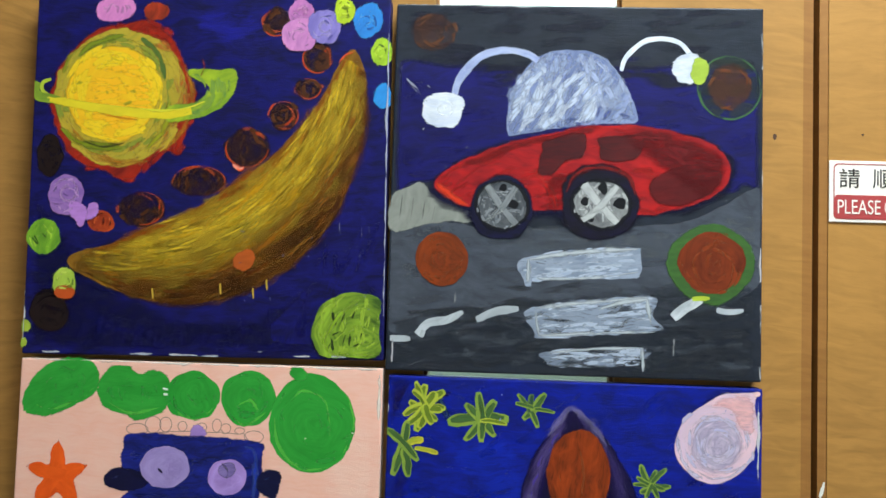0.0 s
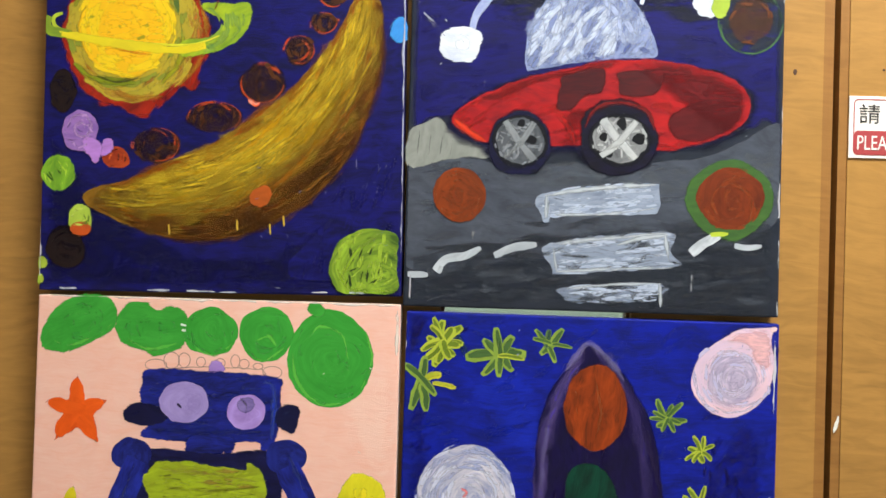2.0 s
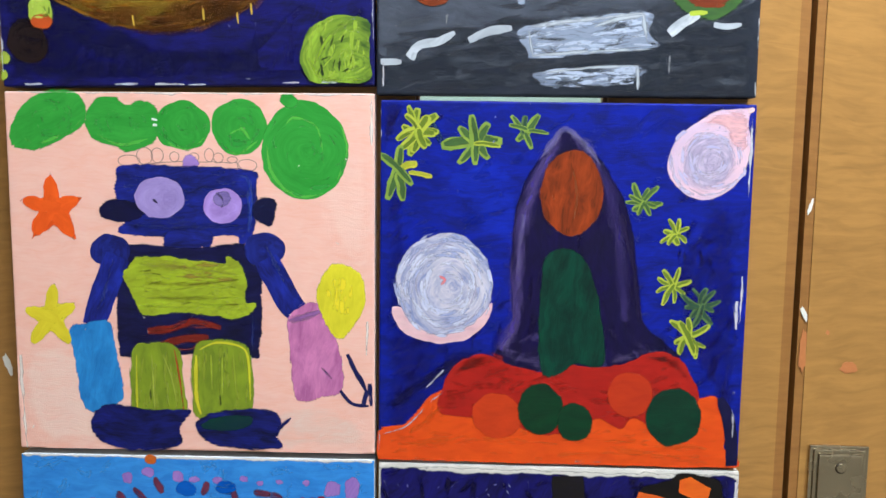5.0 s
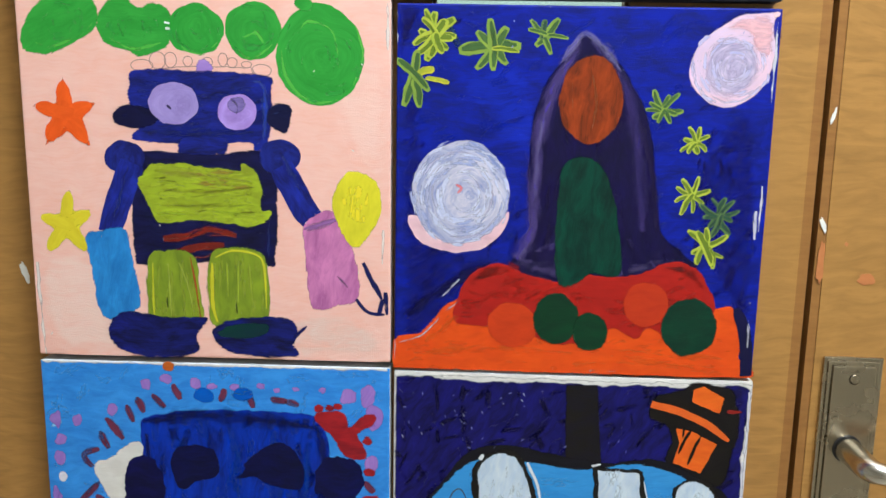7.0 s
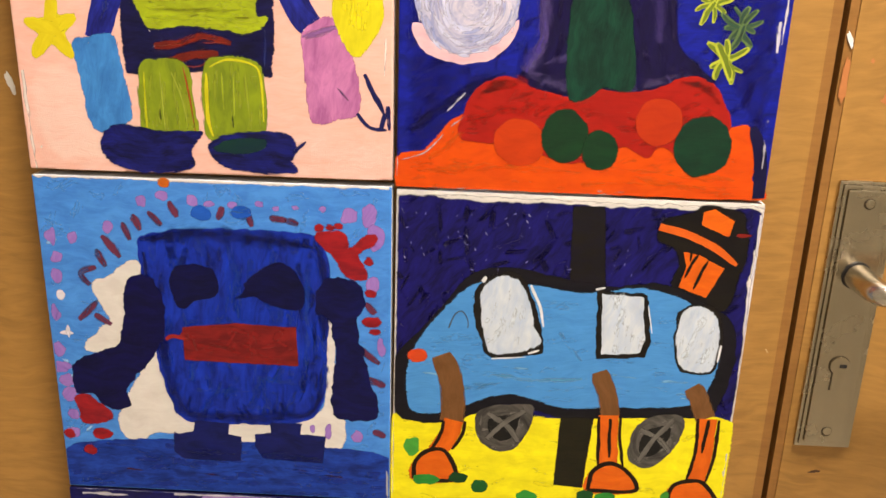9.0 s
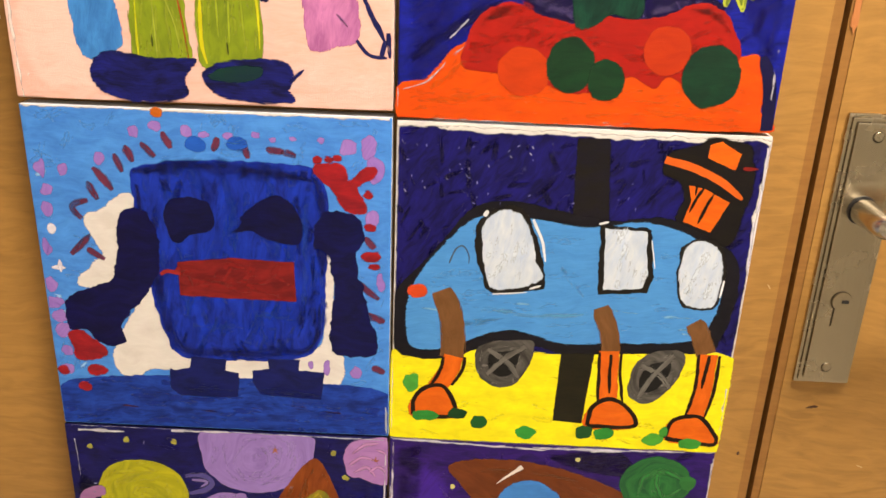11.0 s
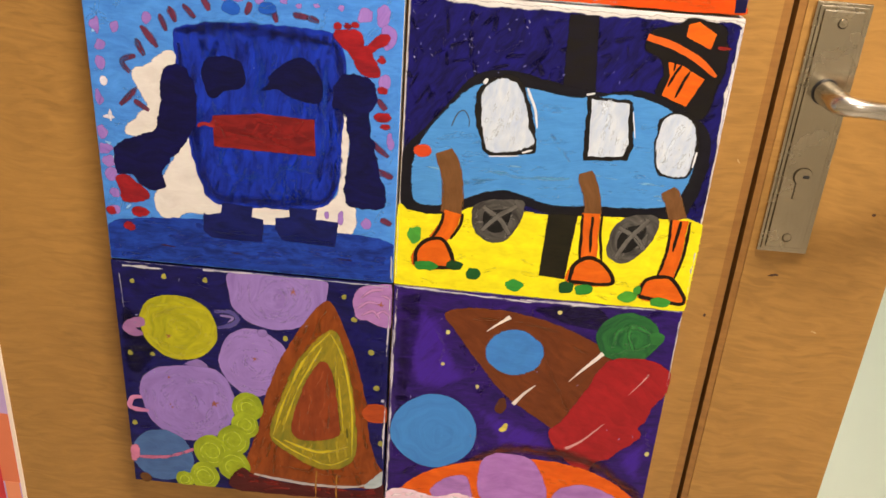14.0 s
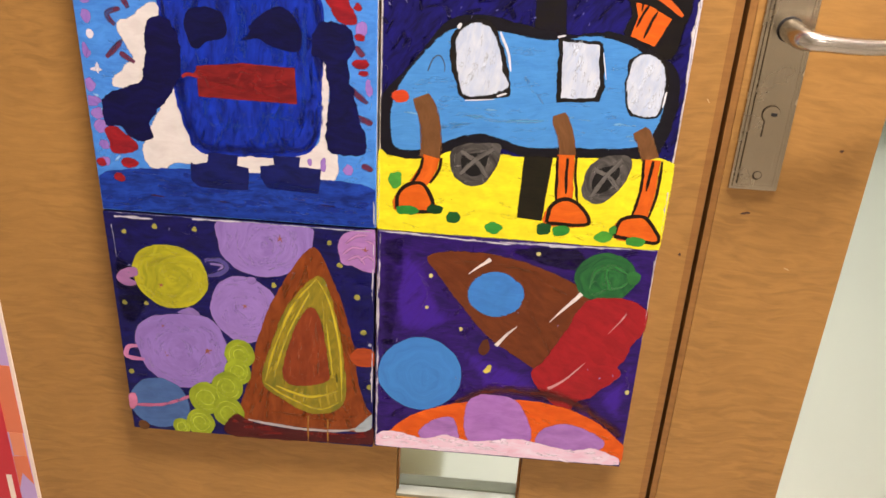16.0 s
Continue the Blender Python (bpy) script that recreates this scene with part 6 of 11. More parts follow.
c.stroke("arm", [(21.22, 16.42), (22.32, 14.31), (23.24, 12.67), (24.26, 11.64)], 2.14, paint("242e98", "121350", depth=1, feather=True), ends=(0.9, 0.8), feather=0)
c.stroke("brush_mark", [(8.68, 16.74), (8.15, 14.85), (7.11, 11.99)], 1.05, paint("2c3a94", feather=True, soft=None, cover=0.5), ends=(0.35, 0.25), feather=0.45, dry=0.0)
c.stroke("brush_mark", [(21.32, 17.36), (22.69, 14.55)], 1.05, paint("2c3a94", feather=True, soft=None, cover=0.5), ends=(0.35, 0.25), feather=0.45, dry=0.0)
c.patch("forearm", [(4.87, 10.28), (6.12, 10.73), (7.84, 10.80), (8.33, 8.41), (8.85, 4.89), (7.72, 3.80), (6.36, 3.44), (5.58, 4.26), (5.13, 8.13)], paint("4088cc", "2e6cb0", feather=True), rough=0.1, angle=80)
c.patch("forearm", [(23.13, 11.25), (24.07, 12.30), (25.29, 12.60), (26.41, 11.29), (27.05, 8.92), (27.37, 5.66), (26.14, 5.16), (24.48, 4.65), (23.64, 5.12), (23.34, 8.39)], paint("c87cac", "a05a8c", feather=True), rough=0.12, angle=80)
c.stroke("brush_mark", [(23.03, 11.25), (24.30, 11.64), (25.71, 12.13)], 1.20, paint("9c6ca8", feather=True, soft=None, cover=0.7), ends=(0.35, 0.25), feather=0.45, dry=0.0)
c.stroke("brush_mark", [(25.73, 7.37), (26.62, 6.42)], 0.68, paint("4a4078", feather=True, soft=None, cover=0.7), ends=(0.35, 0.25), feather=0.45, dry=0.0)
c.patch("chest", [(9.52, 15.06), (10.15, 15.82), (10.83, 16.34), (14.76, 16.15), (17.85, 15.81), (18.05, 16.47), (19.06, 15.69), (19.37, 14.70), (19.34, 12.72), (20.14, 12.54), (19.00, 11.57), (15.61, 11.91), (13.64, 12.07), (11.84, 11.76), (10.90, 11.94), (10.36, 12.89), (9.91, 13.92)], paint("a4b61c", "86901c", streak=0.6, relief=0.9, depth=0.5, feather=True), rough=0.16, angle=3, label="thick lime green paint")
c.brushwork("chest_brushwork", [(9.52, 15.06), (10.15, 15.82), (10.83, 16.34), (14.76, 16.15), (17.85, 15.81), (18.05, 16.47), (19.06, 15.69), (19.37, 14.70), (19.34, 12.72), (20.14, 12.54), (19.00, 11.57), (15.61, 11.91), (13.64, 12.07), (11.84, 11.76), (10.90, 11.94), (10.36, 12.89), (9.91, 13.92)], paint("b4c422", "8c981c", feather=True, cover=0.65, soft="dry", relief=0.9), 44, 4.5, 0.6, 2, 14, seed=110)
c.brushwork("chest_brushwork", [(9.52, 15.06), (10.15, 15.82), (10.83, 16.34), (14.76, 16.15), (17.85, 15.81), (18.05, 16.47), (19.06, 15.69), (19.37, 14.70), (19.34, 12.72), (20.14, 12.54), (19.00, 11.57), (15.61, 11.91), (13.64, 12.07), (11.84, 11.76), (10.90, 11.94), (10.36, 12.89), (9.91, 13.92)], paint("6c7014", "5c6010", feather=True, cover=0.5, soft="dry"), 9, 2.2, 0.22, 0, 16, seed=111)
c.brushwork("chest_brushwork", [(9.52, 15.06), (10.15, 15.82), (10.83, 16.34), (14.76, 16.15), (17.85, 15.81), (18.05, 16.47), (19.06, 15.69), (19.37, 14.70), (19.34, 12.72), (20.14, 12.54), (19.00, 11.57), (15.61, 11.91), (13.64, 12.07), (11.84, 11.76), (10.90, 11.94), (10.36, 12.89), (9.91, 13.92)], paint("a08c3c", "8c7c28", feather=True, cover=0.5, soft="dry"), 14, 3.5, 0.5, -4, 10, seed=112, where=lambda u, v: v > 14.6)
c.stroke("brush_mark", [(10.77, 15.83), (14.75, 15.64), (18.96, 15.07)], 1.17, paint("a8903c", feather=True, cover=0.6, soft=True, depth=0.4), ends=(0.35, 0.25), feather=0.45, dry=0.0)
c.stroke("brush_mark", [(10.96, 14.41), (14.72, 14.22), (18.95, 14.70)], 0.79, paint("8a8018", feather=True, cover=0.6, soft=True, depth=0.4), ends=(0.35, 0.25), feather=0.45, dry=0.0)
c.stroke("brush_mark", [(11.16, 13.09), (14.23, 13.03), (18.93, 13.18)], 0.79, paint("7c7a16", feather=True, cover=0.6, soft=True, depth=0.4), ends=(0.35, 0.25), feather=0.45, dry=0.0)
c.stroke("brush_mark", [(10.67, 12.41), (13.27, 12.35)], 0.79, paint("b8cc20", feather=True, cover=0.6, soft=True, depth=0.4), ends=(0.35, 0.25), feather=0.45, dry=0.0)
c.stroke("brush_mark", [(13.30, 13.73), (15.19, 13.99)], 0.29, paint("5c6010", feather=True, cover=0.6, soft=True, depth=0.4), ends=(0.35, 0.25), feather=0.45, dry=0.0)
c.stroke("brush_mark", [(17.07, 14.25), (18.71, 14.03)], 0.29, paint("5c6010", feather=True, cover=0.6, soft=True, depth=0.4), ends=(0.35, 0.25), feather=0.45, dry=0.0)
c.stroke("brush_mark", [(11.68, 14.89), (13.32, 14.68)], 0.39, paint("b4cc28", feather=True, cover=0.6, soft=True, depth=0.4), ends=(0.35, 0.25), feather=0.45, dry=0.0)
c.stroke("brush_mark", [(15.63, 12.57), (18.92, 12.38)], 0.88, paint("b0c41c", feather=True, cover=0.6, soft=True, depth=0.4), ends=(0.35, 0.25), feather=0.45, dry=0.0)
c.stroke("mouth", [(11.23, 10.23), (13.23, 10.54), (15.13, 11.14), (17.38, 10.60)], 0.85, paint("7c2618", "4c1414", feather=True, cover=0.8))
c.stroke("mouth", [(12.24, 9.09), (14.15, 9.60), (16.33, 9.82)], 0.95, paint("7c2618", "4c1414", feather=True, cover=0.8))
c.stroke("brush_mark", [(11.42, 10.23), (14.17, 10.55), (17.01, 10.69)], 0.53, paint("a83c20", feather=True, soft=None, cover=0.6), ends=(0.35, 0.25), feather=0.45, dry=0.0)
c.stroke("brush_mark", [(12.72, 9.00), (14.60, 8.74), (15.66, 9.47)], 0.53, paint("a83c20", feather=True, soft=None, cover=0.6), ends=(0.35, 0.25), feather=0.45, dry=0.0)
c.patch("leg", [(10.05, 8.48), (11.39, 9.03), (13.00, 9.10), (13.79, 8.25), (13.88, 6.08), (14.11, 3.32), (12.10, 3.09), (9.99, 3.16)], paint("86981e", "6a7a1c", streak=1.2, feather=True), angle=88, rough=0.08)
c.brushwork("leg_brushwork", [(10.05, 8.48), (11.39, 9.03), (13.00, 9.10), (13.79, 8.25), (13.88, 6.08), (14.11, 3.32), (12.10, 3.09), (9.99, 3.16)], paint("a0ae2c", "727e1e", feather=True, cover=0.6, soft="dry", relief=0.8), 22, 3.6, 0.35, 88, 6, seed=114)
c.patch("leg", [(15.17, 8.65), (16.75, 9.44), (18.77, 9.28), (19.66, 8.24), (19.74, 3.99), (17.82, 3.28), (15.44, 3.05), (15.00, 4.89)], paint("86981e", "6a7a1c", streak=1.2, feather=True), angle=88, rough=0.08)
c.brushwork("leg_brushwork", [(15.17, 8.65), (16.75, 9.44), (18.77, 9.28), (19.66, 8.24), (19.74, 3.99), (17.82, 3.28), (15.44, 3.05), (15.00, 4.89)], paint("a0ae2c", "727e1e", feather=True, cover=0.6, soft="dry", relief=0.8), 22, 3.6, 0.35, 88, 6, seed=115)
c.stroke("leg_stroke", [(10.23, 8.20), (10.14, 4.81), (10.19, 3.35)], 0.28, paint("c8c81e", feather=True, cover=0.9, soft=None), feather=0.35, ends=(0.5, 0.5), dry=0.15)
c.stroke("leg_stroke", [(13.42, 8.72), (13.79, 6.32), (14.11, 3.42)], 0.24, paint("a84a20", feather=True, cover=0.9, soft=None), feather=0.35, ends=(0.5, 0.5), dry=0.15)
c.stroke("leg_stroke", [(15.26, 8.27), (15.19, 4.89), (15.54, 3.20)], 0.47, paint("d8d020", feather=True, cover=0.9, soft=None), feather=0.35, ends=(0.5, 0.5), dry=0.15)
c.stroke("leg_stroke", [(15.55, 8.75), (16.98, 9.35), (18.87, 9.09), (19.61, 8.09), (19.74, 4.48)], 0.33, paint("d4d024", feather=True, cover=0.9, soft=None), feather=0.35, ends=(0.5, 0.5), dry=0.15)
c.stroke("leg_stroke", [(11.51, 8.22), (11.58, 5.32), (11.63, 3.62)], 0.24, paint("a8b43c", feather=True, cover=0.9, soft=None), feather=0.35, ends=(0.5, 0.5), dry=0.15)
c.stroke("leg_stroke", [(12.46, 8.23), (13.13, 6.31), (13.46, 4.38)], 0.19, paint("a8b43c", feather=True, cover=0.9, soft=None), feather=0.35, ends=(0.5, 0.5), dry=0.15)
c.stroke("leg_stroke", [(16.49, 8.29), (16.53, 5.40)], 0.33, paint("a4b42c", feather=True, cover=0.9, soft=None), feather=0.35, ends=(0.5, 0.5), dry=0.15)
c.stroke("leg_stroke", [(17.43, 8.06), (17.38, 4.92)], 0.28, paint("a8b830", feather=True, cover=0.9, soft=None), feather=0.35, ends=(0.5, 0.5), dry=0.15)
c.stroke("leg_stroke", [(18.38, 8.31), (18.56, 4.94)], 0.28, paint("9cac2a", feather=True, cover=0.9, soft=None), feather=0.35, ends=(0.5, 0.5), dry=0.15)
c.stroke("brush_mark", [(11.29, 5.32), (11.36, 4.35)], 0.31, paint("3c4818", feather=True, soft=None, cover=0.8), ends=(0.35, 0.25), feather=0.45, dry=0.0)
c.stroke("brush_mark", [(17.19, 4.92), (17.26, 3.95)], 0.30, paint("3c4818", feather=True, soft=None, cover=0.8), ends=(0.35, 0.25), feather=0.45, dry=0.0)
c.patch("shoe", [(6.38, 2.41), (6.99, 3.45), (8.29, 3.81), (11.15, 3.37), (14.01, 3.41), (14.49, 3.32), (13.50, 1.94), (13.62, 0.67), (10.58, 0.13), (7.71, 0.57), (6.54, 1.44)], paint("191e70", "0b0b30", depth=1, feather=True), rough=0.1)
c.patch("shoe", [(15.28, 2.36), (16.49, 3.16), (19.25, 3.55), (21.63, 3.39), (22.19, 2.38), (21.70, 1.30), (22.07, 0.52), (17.78, 0.54), (15.88, 1.20)], paint("191e70", "0b0b30", depth=1, feather=True), rough=0.1)
c.stroke("brush_mark", [(21.99, 1.98), (23.14, 3.03)], 0.61, paint("131652", feather=True, soft=None), ends=(0.35, 0.25), feather=0.45, dry=0.0)
c.patch("dark_glaze", [(15.42, 2.36), (16.87, 3.07), (19.73, 3.21), (19.71, 2.24), (17.80, 1.72), (15.99, 1.79)], paint("10342c", "0f2834", feather=True, soft=True), feather=0.2)
c.patch("orange_star", [(3.52, 23.69), (4.32, 21.37), (6.38, 21.44), (5.12, 19.98), (5.69, 17.51), (3.67, 18.85), (1.65, 17.75), (2.49, 19.96), (0.56, 21.15), (2.82, 21.36)], paint("e65a10", "d04a0c", feather=True), sharp=True, rough=0.16, feather=0.3, angle=60)
c.stroke("brush_mark", [(3.54, 20.44), (3.65, 21.72), (3.49, 22.99)], 0.90, paint("ec6c20", feather=True, soft=None, cover=0.6), ends=(0.35, 0.25), feather=0.45, dry=0.0)
c.stroke("brush_mark", [(3.54, 20.44), (4.91, 20.87), (6.00, 21.30)], 0.90, paint("d8540e", feather=True, soft=None, cover=0.6), ends=(0.35, 0.25), feather=0.45, dry=0.0)
c.stroke("brush_mark", [(3.54, 20.44), (4.57, 19.16), (5.33, 17.88)], 0.90, paint("e8641c", feather=True, soft=None, cover=0.6), ends=(0.35, 0.25), feather=0.45, dry=0.0)
c.stroke("brush_mark", [(3.54, 20.44), (2.93, 19.31), (2.04, 18.17)], 0.90, paint("d04c0e", feather=True, soft=None, cover=0.6), ends=(0.35, 0.25), feather=0.45, dry=0.0)
c.stroke("brush_mark", [(3.54, 20.44), (2.42, 20.77), (1.03, 21.11)], 0.90, paint("e86618", feather=True, soft=None, cover=0.6), ends=(0.35, 0.25), feather=0.45, dry=0.0)
for x, y, width in ((3.52, 23.75, 1.7), (6.45, 21.35, 1.6), (5.75, 17.45, 1.7), (1.5, 17.75, 1.7), (0.5, 21.2, 1.5)):
    c.stroke("star_arm", [(3.5 + 0.25 * (3.5 - x), 20.5 + 0.25 * (20.5 - y)), (0.5 * (3.55 + x), 0.5 * (20.5 + y)), (3.5 + 0.78 * (x - 3.5), 20.5 + 0.78 * (y - 20.5))], width * 0.72, paint("e65c12", "d44e0c", feather=True, soft="dry"), ends=(0.9, 0.22), rough=0.12, feather=0.2, dry=0.4)
c.patch("yellow_star", [(3.55, 14.51), (3.91, 12.61), (5.53, 12.73), (4.33, 11.00), (4.82, 8.70), (3.05, 9.92), (1.19, 8.65), (1.95, 10.87), (0.56, 12.00), (2.57, 12.31)], paint("d8ca22", "ccb81c", feather=True), sharp=True, rough=0.16, feather=0.35, angle=60)
for x, y, width in ((3.5, 14.5, 1.4), (5.5, 12.5, 1.5), (4.85, 8.75, 1.5), (1.15, 8.7, 1.5), (0.6, 12.0, 1.4)):
    c.stroke("star_arm", [(3.05 + 0.25 * (3.05 - x), 11.4 + 0.25 * (11.4 - y)), (0.5 * (3.05 + x), 0.5 * (11.4 + y)), (3.05 + 0.85 * (x - 3.05), 11.4 + 0.85 * (y - 11.4))], width * 0.75, paint("d8c822", "ccb81c", feather=True, soft="dry", depth=0.3, relief=0.15), ends=(0.9, 0.3), rough=0.05, feather=0.35, dry=0.3)
c.patch("balloon", [(27.13, 15.97), (28.76, 15.19), (29.27, 13.22), (28.56, 11.46), (27.25, 10.02), (26.27, 11.29), (25.58, 13.17), (26.06, 15.07)], paint("d8cc20", "c8be1c", feather=True), rough=0.09, angle=80)
c.brushwork("balloon_brushwork", round_outline(27.45, 13.4, 1.2, 2.0), paint("e6d61c", "dcc81c", feather=True, cover=0.6, soft="dry", depth=0.3, relief=0.15), 18, 2.4, 0.5, 84, 10, seed=181)
c.stroke("claw", [(27.90, 8.55), (28.65, 7.02), (29.44, 5.50)], 0.47, paint("1a1c54", feather=True, cover=0.85))
c.stroke("claw", [(29.58, 5.50), (29.21, 4.14)], 0.57, paint("1a1c54", feather=True, cover=0.85))
c.stroke("claw", [(27.32, 5.46), (28.26, 4.37), (29.68, 4.15)], 0.38, paint("1a1c54", feather=True, cover=0.85))
c.stroke("claw", [(29.77, 6.08), (29.91, 4.15)], 0.47, paint("1a1c54", feather=True, cover=0.85))
c.stroke("bare_edge", [(-0.01, 29.99), (9.07, 29.87), (18.27, 29.84)], 0.37, paint("f0e4dc", feather=True, cover=0.7), rough=0.14, feather=0.4)
c.stroke("bare_edge", [(19.19, 29.85), (29.70, 29.83)], 0.30, paint("f0e4dc", feather=True, cover=0.7), rough=0.14, feather=0.4)
c.stroke("bare_edge", [(29.92, 29.38), (29.97, 25.75)], 0.36, paint("f0e4dc", feather=True, cover=0.7), rough=0.14, feather=0.4)
c.stroke("bare_edge", [(0.31, 8.06), (0.55, -0.24)], 0.31, paint("f0e4dc", feather=True, cover=0.7), rough=0.14, feather=0.4)
c.stroke("bare_edge", [(29.59, 11.33), (29.49, 8.47)], 0.30, paint("f0e4dc", feather=True, cover=0.7), rough=0.14, feather=0.4)

# child's acrylic painting of a purple rocket on an orange hill
c = Canvas(0.001, 1.141, 0.299, 0.297, 0, "child's acrylic painting of a purple rocket on an orange hill", paint("121e98", "0d1464"), paint("191f74"))
CANVASES["rocket"] = c
c.patch("dark_sky", [(-0.12, 22.84), (2.28, 21.96), (4.24, 11.71), (10.83, 8.04), (4.37, 1.15), (0.01, 2.51)], paint("161260", "141470", feather=True, soft=True, cover=0.7), feather=1.3, angle=40)
c.patch("dark_sky", [(23.52, 15.83), (28.69, 22.37), (29.84, 5.58), (26.66, 6.47)], paint("15125c", "141470", feather=True, soft=True, cover=0.7), feather=1.2, angle=60)
c.patch("dark_sky", [(-0.53, 29.66), (2.21, 29.47), (0.87, 26.06), (-0.09, 18.21), (-0.37, 19.14)], paint("171468", feather=True, soft=True, cover=0.7), feather=0.6)
c.patch("light_sky", [(5.01, 23.83), (10.46, 25.29), (11.55, 17.48), (7.36, 19.73)], paint("1c30bc", "1828ac", feather=True, soft=True, cover=0.6, over=("121e98", "0d1464")), feather=1.0)
c.brushwork("sky_brushwork", [(0.3, 3.0), (0.3, 29.3), (29.5, 29.3), (29.5, 6.0), (15.0, 8.0), (6.0, 6.5)], paint("1a2cb8", "121c84", feather=True, cover=0.45, soft=None), 130, 4.0, 0.9, 20, 40, seed=133)
c.brushwork("sky_brushwork", [(0.3, 3.0), (0.3, 29.3), (29.5, 29.3), (29.5, 6.0), (15.0, 8.0), (6.0, 6.5)], paint("141060", "120c50", feather=True, cover=0.5, soft=None), 60, 4.0, 1.1, 60, 50, seed=134, where=lambda u, v: u < 5 or u > 24 or v < 14)
c.stroke("brush_mark", [(1.04, 4.47), (4.30, 6.95), (8.47, 9.42)], 1.96, paint("120f48", feather=True, soft=None, cover=0.7), ends=(0.35, 0.25), feather=0.45, dry=0.0)
LIME = (paint("5c6e20", "6c7c22", feather=True, cover=0.85), paint("b4b83c", "98a830", feather=True))
LEAF = (paint("3c5630", "4c6632", feather=True, cover=0.9), paint("8ca03c", "748c38", feather=True))
SHADE = (paint("2c4236", "34503a", feather=True, cover=0.85), paint("5c7444", feather=True))
BRIGHT = (paint("bcb82c", "98a028", feather=True, cover=0.8), paint("ccc434", feather=True))
c.petal("flower", (5.1, 26.1), (3.8, 28.3), 0.8, (paint("24385c", feather=True, cover=0.6), paint("2c4468", feather=True, cover=0.6)))
c.burst("flower", 3.05, 27.25, 1.75, 14, 0.66, LIME, turn=10)
for start, end, width, tones in (((4.9, 26.1), (9.8, 26.55), 1.05, LEAF), ((6.25, 27.6), (8.75, 25.1), 0.7, LEAF), ((8.65, 28.0), (6.3, 24.7), 0.72, LEAF), ((7.25, 28.6), (7.65, 24.6), 0.75, LEAF), ((7.5, 26.3), (9.7, 26.1), 0.4, LIME),
                                 ((12.7, 28.7), (10.9, 26.6), 0.7, LEAF), ((10.5, 28.6), (12.2, 25.95), 0.5, LEAF), ((11.6, 28.6), (11.3, 27.1), 0.5, SHADE), ((11.5, 27.35), (13.5, 27.2), 0.36, LEAF), ((10.3, 27.8), (11.9, 27.4), 0.4, LEAF),
                                 ((1.65, 26.1), (0.55, 21.7), 0.8, LEAF), ((1.4, 23.9), (1.85, 21.6), 0.75, LEAF), ((1.6, 24.2), (3.0, 24.65), 0.6, BRIGHT), ((2.3, 23.9), (4.2, 23.6), 0.42, BRIGHT), ((-0.05, 25.4), (2.6, 22.9), 0.65, LEAF)):
    c.petal("flower", start, end, width, tones, 0.04)
for x, y, r, count, width, tones, turn in ((21.24, 21.80, 1.5, 10, 0.44, LEAF, 5), (23.89, 19.18, 1.15, 8, 0.4, LIME, 25), (23.9, 15.05, 1.5, 8, 0.46, LIME, 15), (26.3, 13.41, 1.7, 10, 0.46, SHADE, 10), (25.4, 10.9, 1.5, 7, 0.48, LIME, 35)):
    c.burst("flower", x, y, r, count, width, tones, turn=turn)
c.petal("flower", (24.5, 12.2), (25.9, 9.3), 0.62, LIME, 0.04)
c.patch("moon_rim", [(0.97, 12.50), (1.53, 12.99), (5.17, 11.73), (7.96, 12.17), (9.23, 13.42), (8.98, 11.81), (7.15, 10.25), (4.97, 9.83), (2.77, 10.26), (1.54, 11.28)], paint("e2bcc0", "d4a8b0", feather=True), feather=0.15)
c.disc("moon", 5.22, 14.80, 4.17, 4.35, paint("d0c8d2", "7c84b0", feather=True, soft=None, streak=0.8, depth=0.6, relief=0.6), feather=0.3, polar=(5.72, 14.36), rough=0.16, angle=40, label="scumbled white and blue grey moon")
for low, tones, cover, count, seed in ((0.6, ("e0dae2", "b0b4d0"), 0.6, 60, 137), (2.2, ("c4c0d4", "8a92bc"), 0.55, 44, 138)):
    c.brushwork("moon_brushwork", round_outline(5.22, 14.8, 4.15, 4.3), paint(*tones, feather=True, cover=cover, soft="dry", relief=0.8), count, 3.6, 0.45, around(5.5, 14.6), 9, seed=seed, where=lambda u, v: math.dist((u, v), (5.5, 14.6)) > low)
c.stroke("moon_mark", [(8.48, 13.44), (7.83, 12.36), (6.87, 11.58), (5.70, 11.18), (4.47, 11.23)], 0.51, paint("dcd0dc", "b8b4d0", feather=True, cover=0.62, soft=None), feather=0.45, dry=0, ends=(0.4, 0.3))
c.stroke("moon_mark", [(2.28, 16.24), (2.94, 17.19), (3.88, 17.86), (4.98, 18.15), (6.10, 18.04)], 0.60, paint("d8d0e0", "b8b4d0", feather=True, cover=0.62, soft=None), feather=0.45, dry=0, ends=(0.4, 0.3))
c.stroke("moon_mark", [(3.93, 12.89), (3.38, 13.47), (3.05, 14.20), (2.99, 15.01), (3.20, 15.79)], 0.42, paint("e0d8e4", "b8b4d0", feather=True, cover=0.62, soft=None), feather=0.45, dry=0, ends=(0.4, 0.3))
c.stroke("moon_mark", [(5.97, 16.30), (6.42, 15.95), (6.73, 15.46), (6.85, 14.88), (6.78, 14.30)], 0.41, paint("d4c8d8", "b8b4d0", feather=True, cover=0.62, soft=None), feather=0.45, dry=0, ends=(0.4, 0.3))
c.stroke("moon_mark", [(7.28, 16.59), (7.75, 15.75), (7.91, 14.80), (7.75, 13.84), (7.28, 13.00)], 0.37, paint("d8c4d0", "b8b4d0", feather=True, cover=0.62, soft=None), feather=0.45, dry=0, ends=(0.4, 0.3))
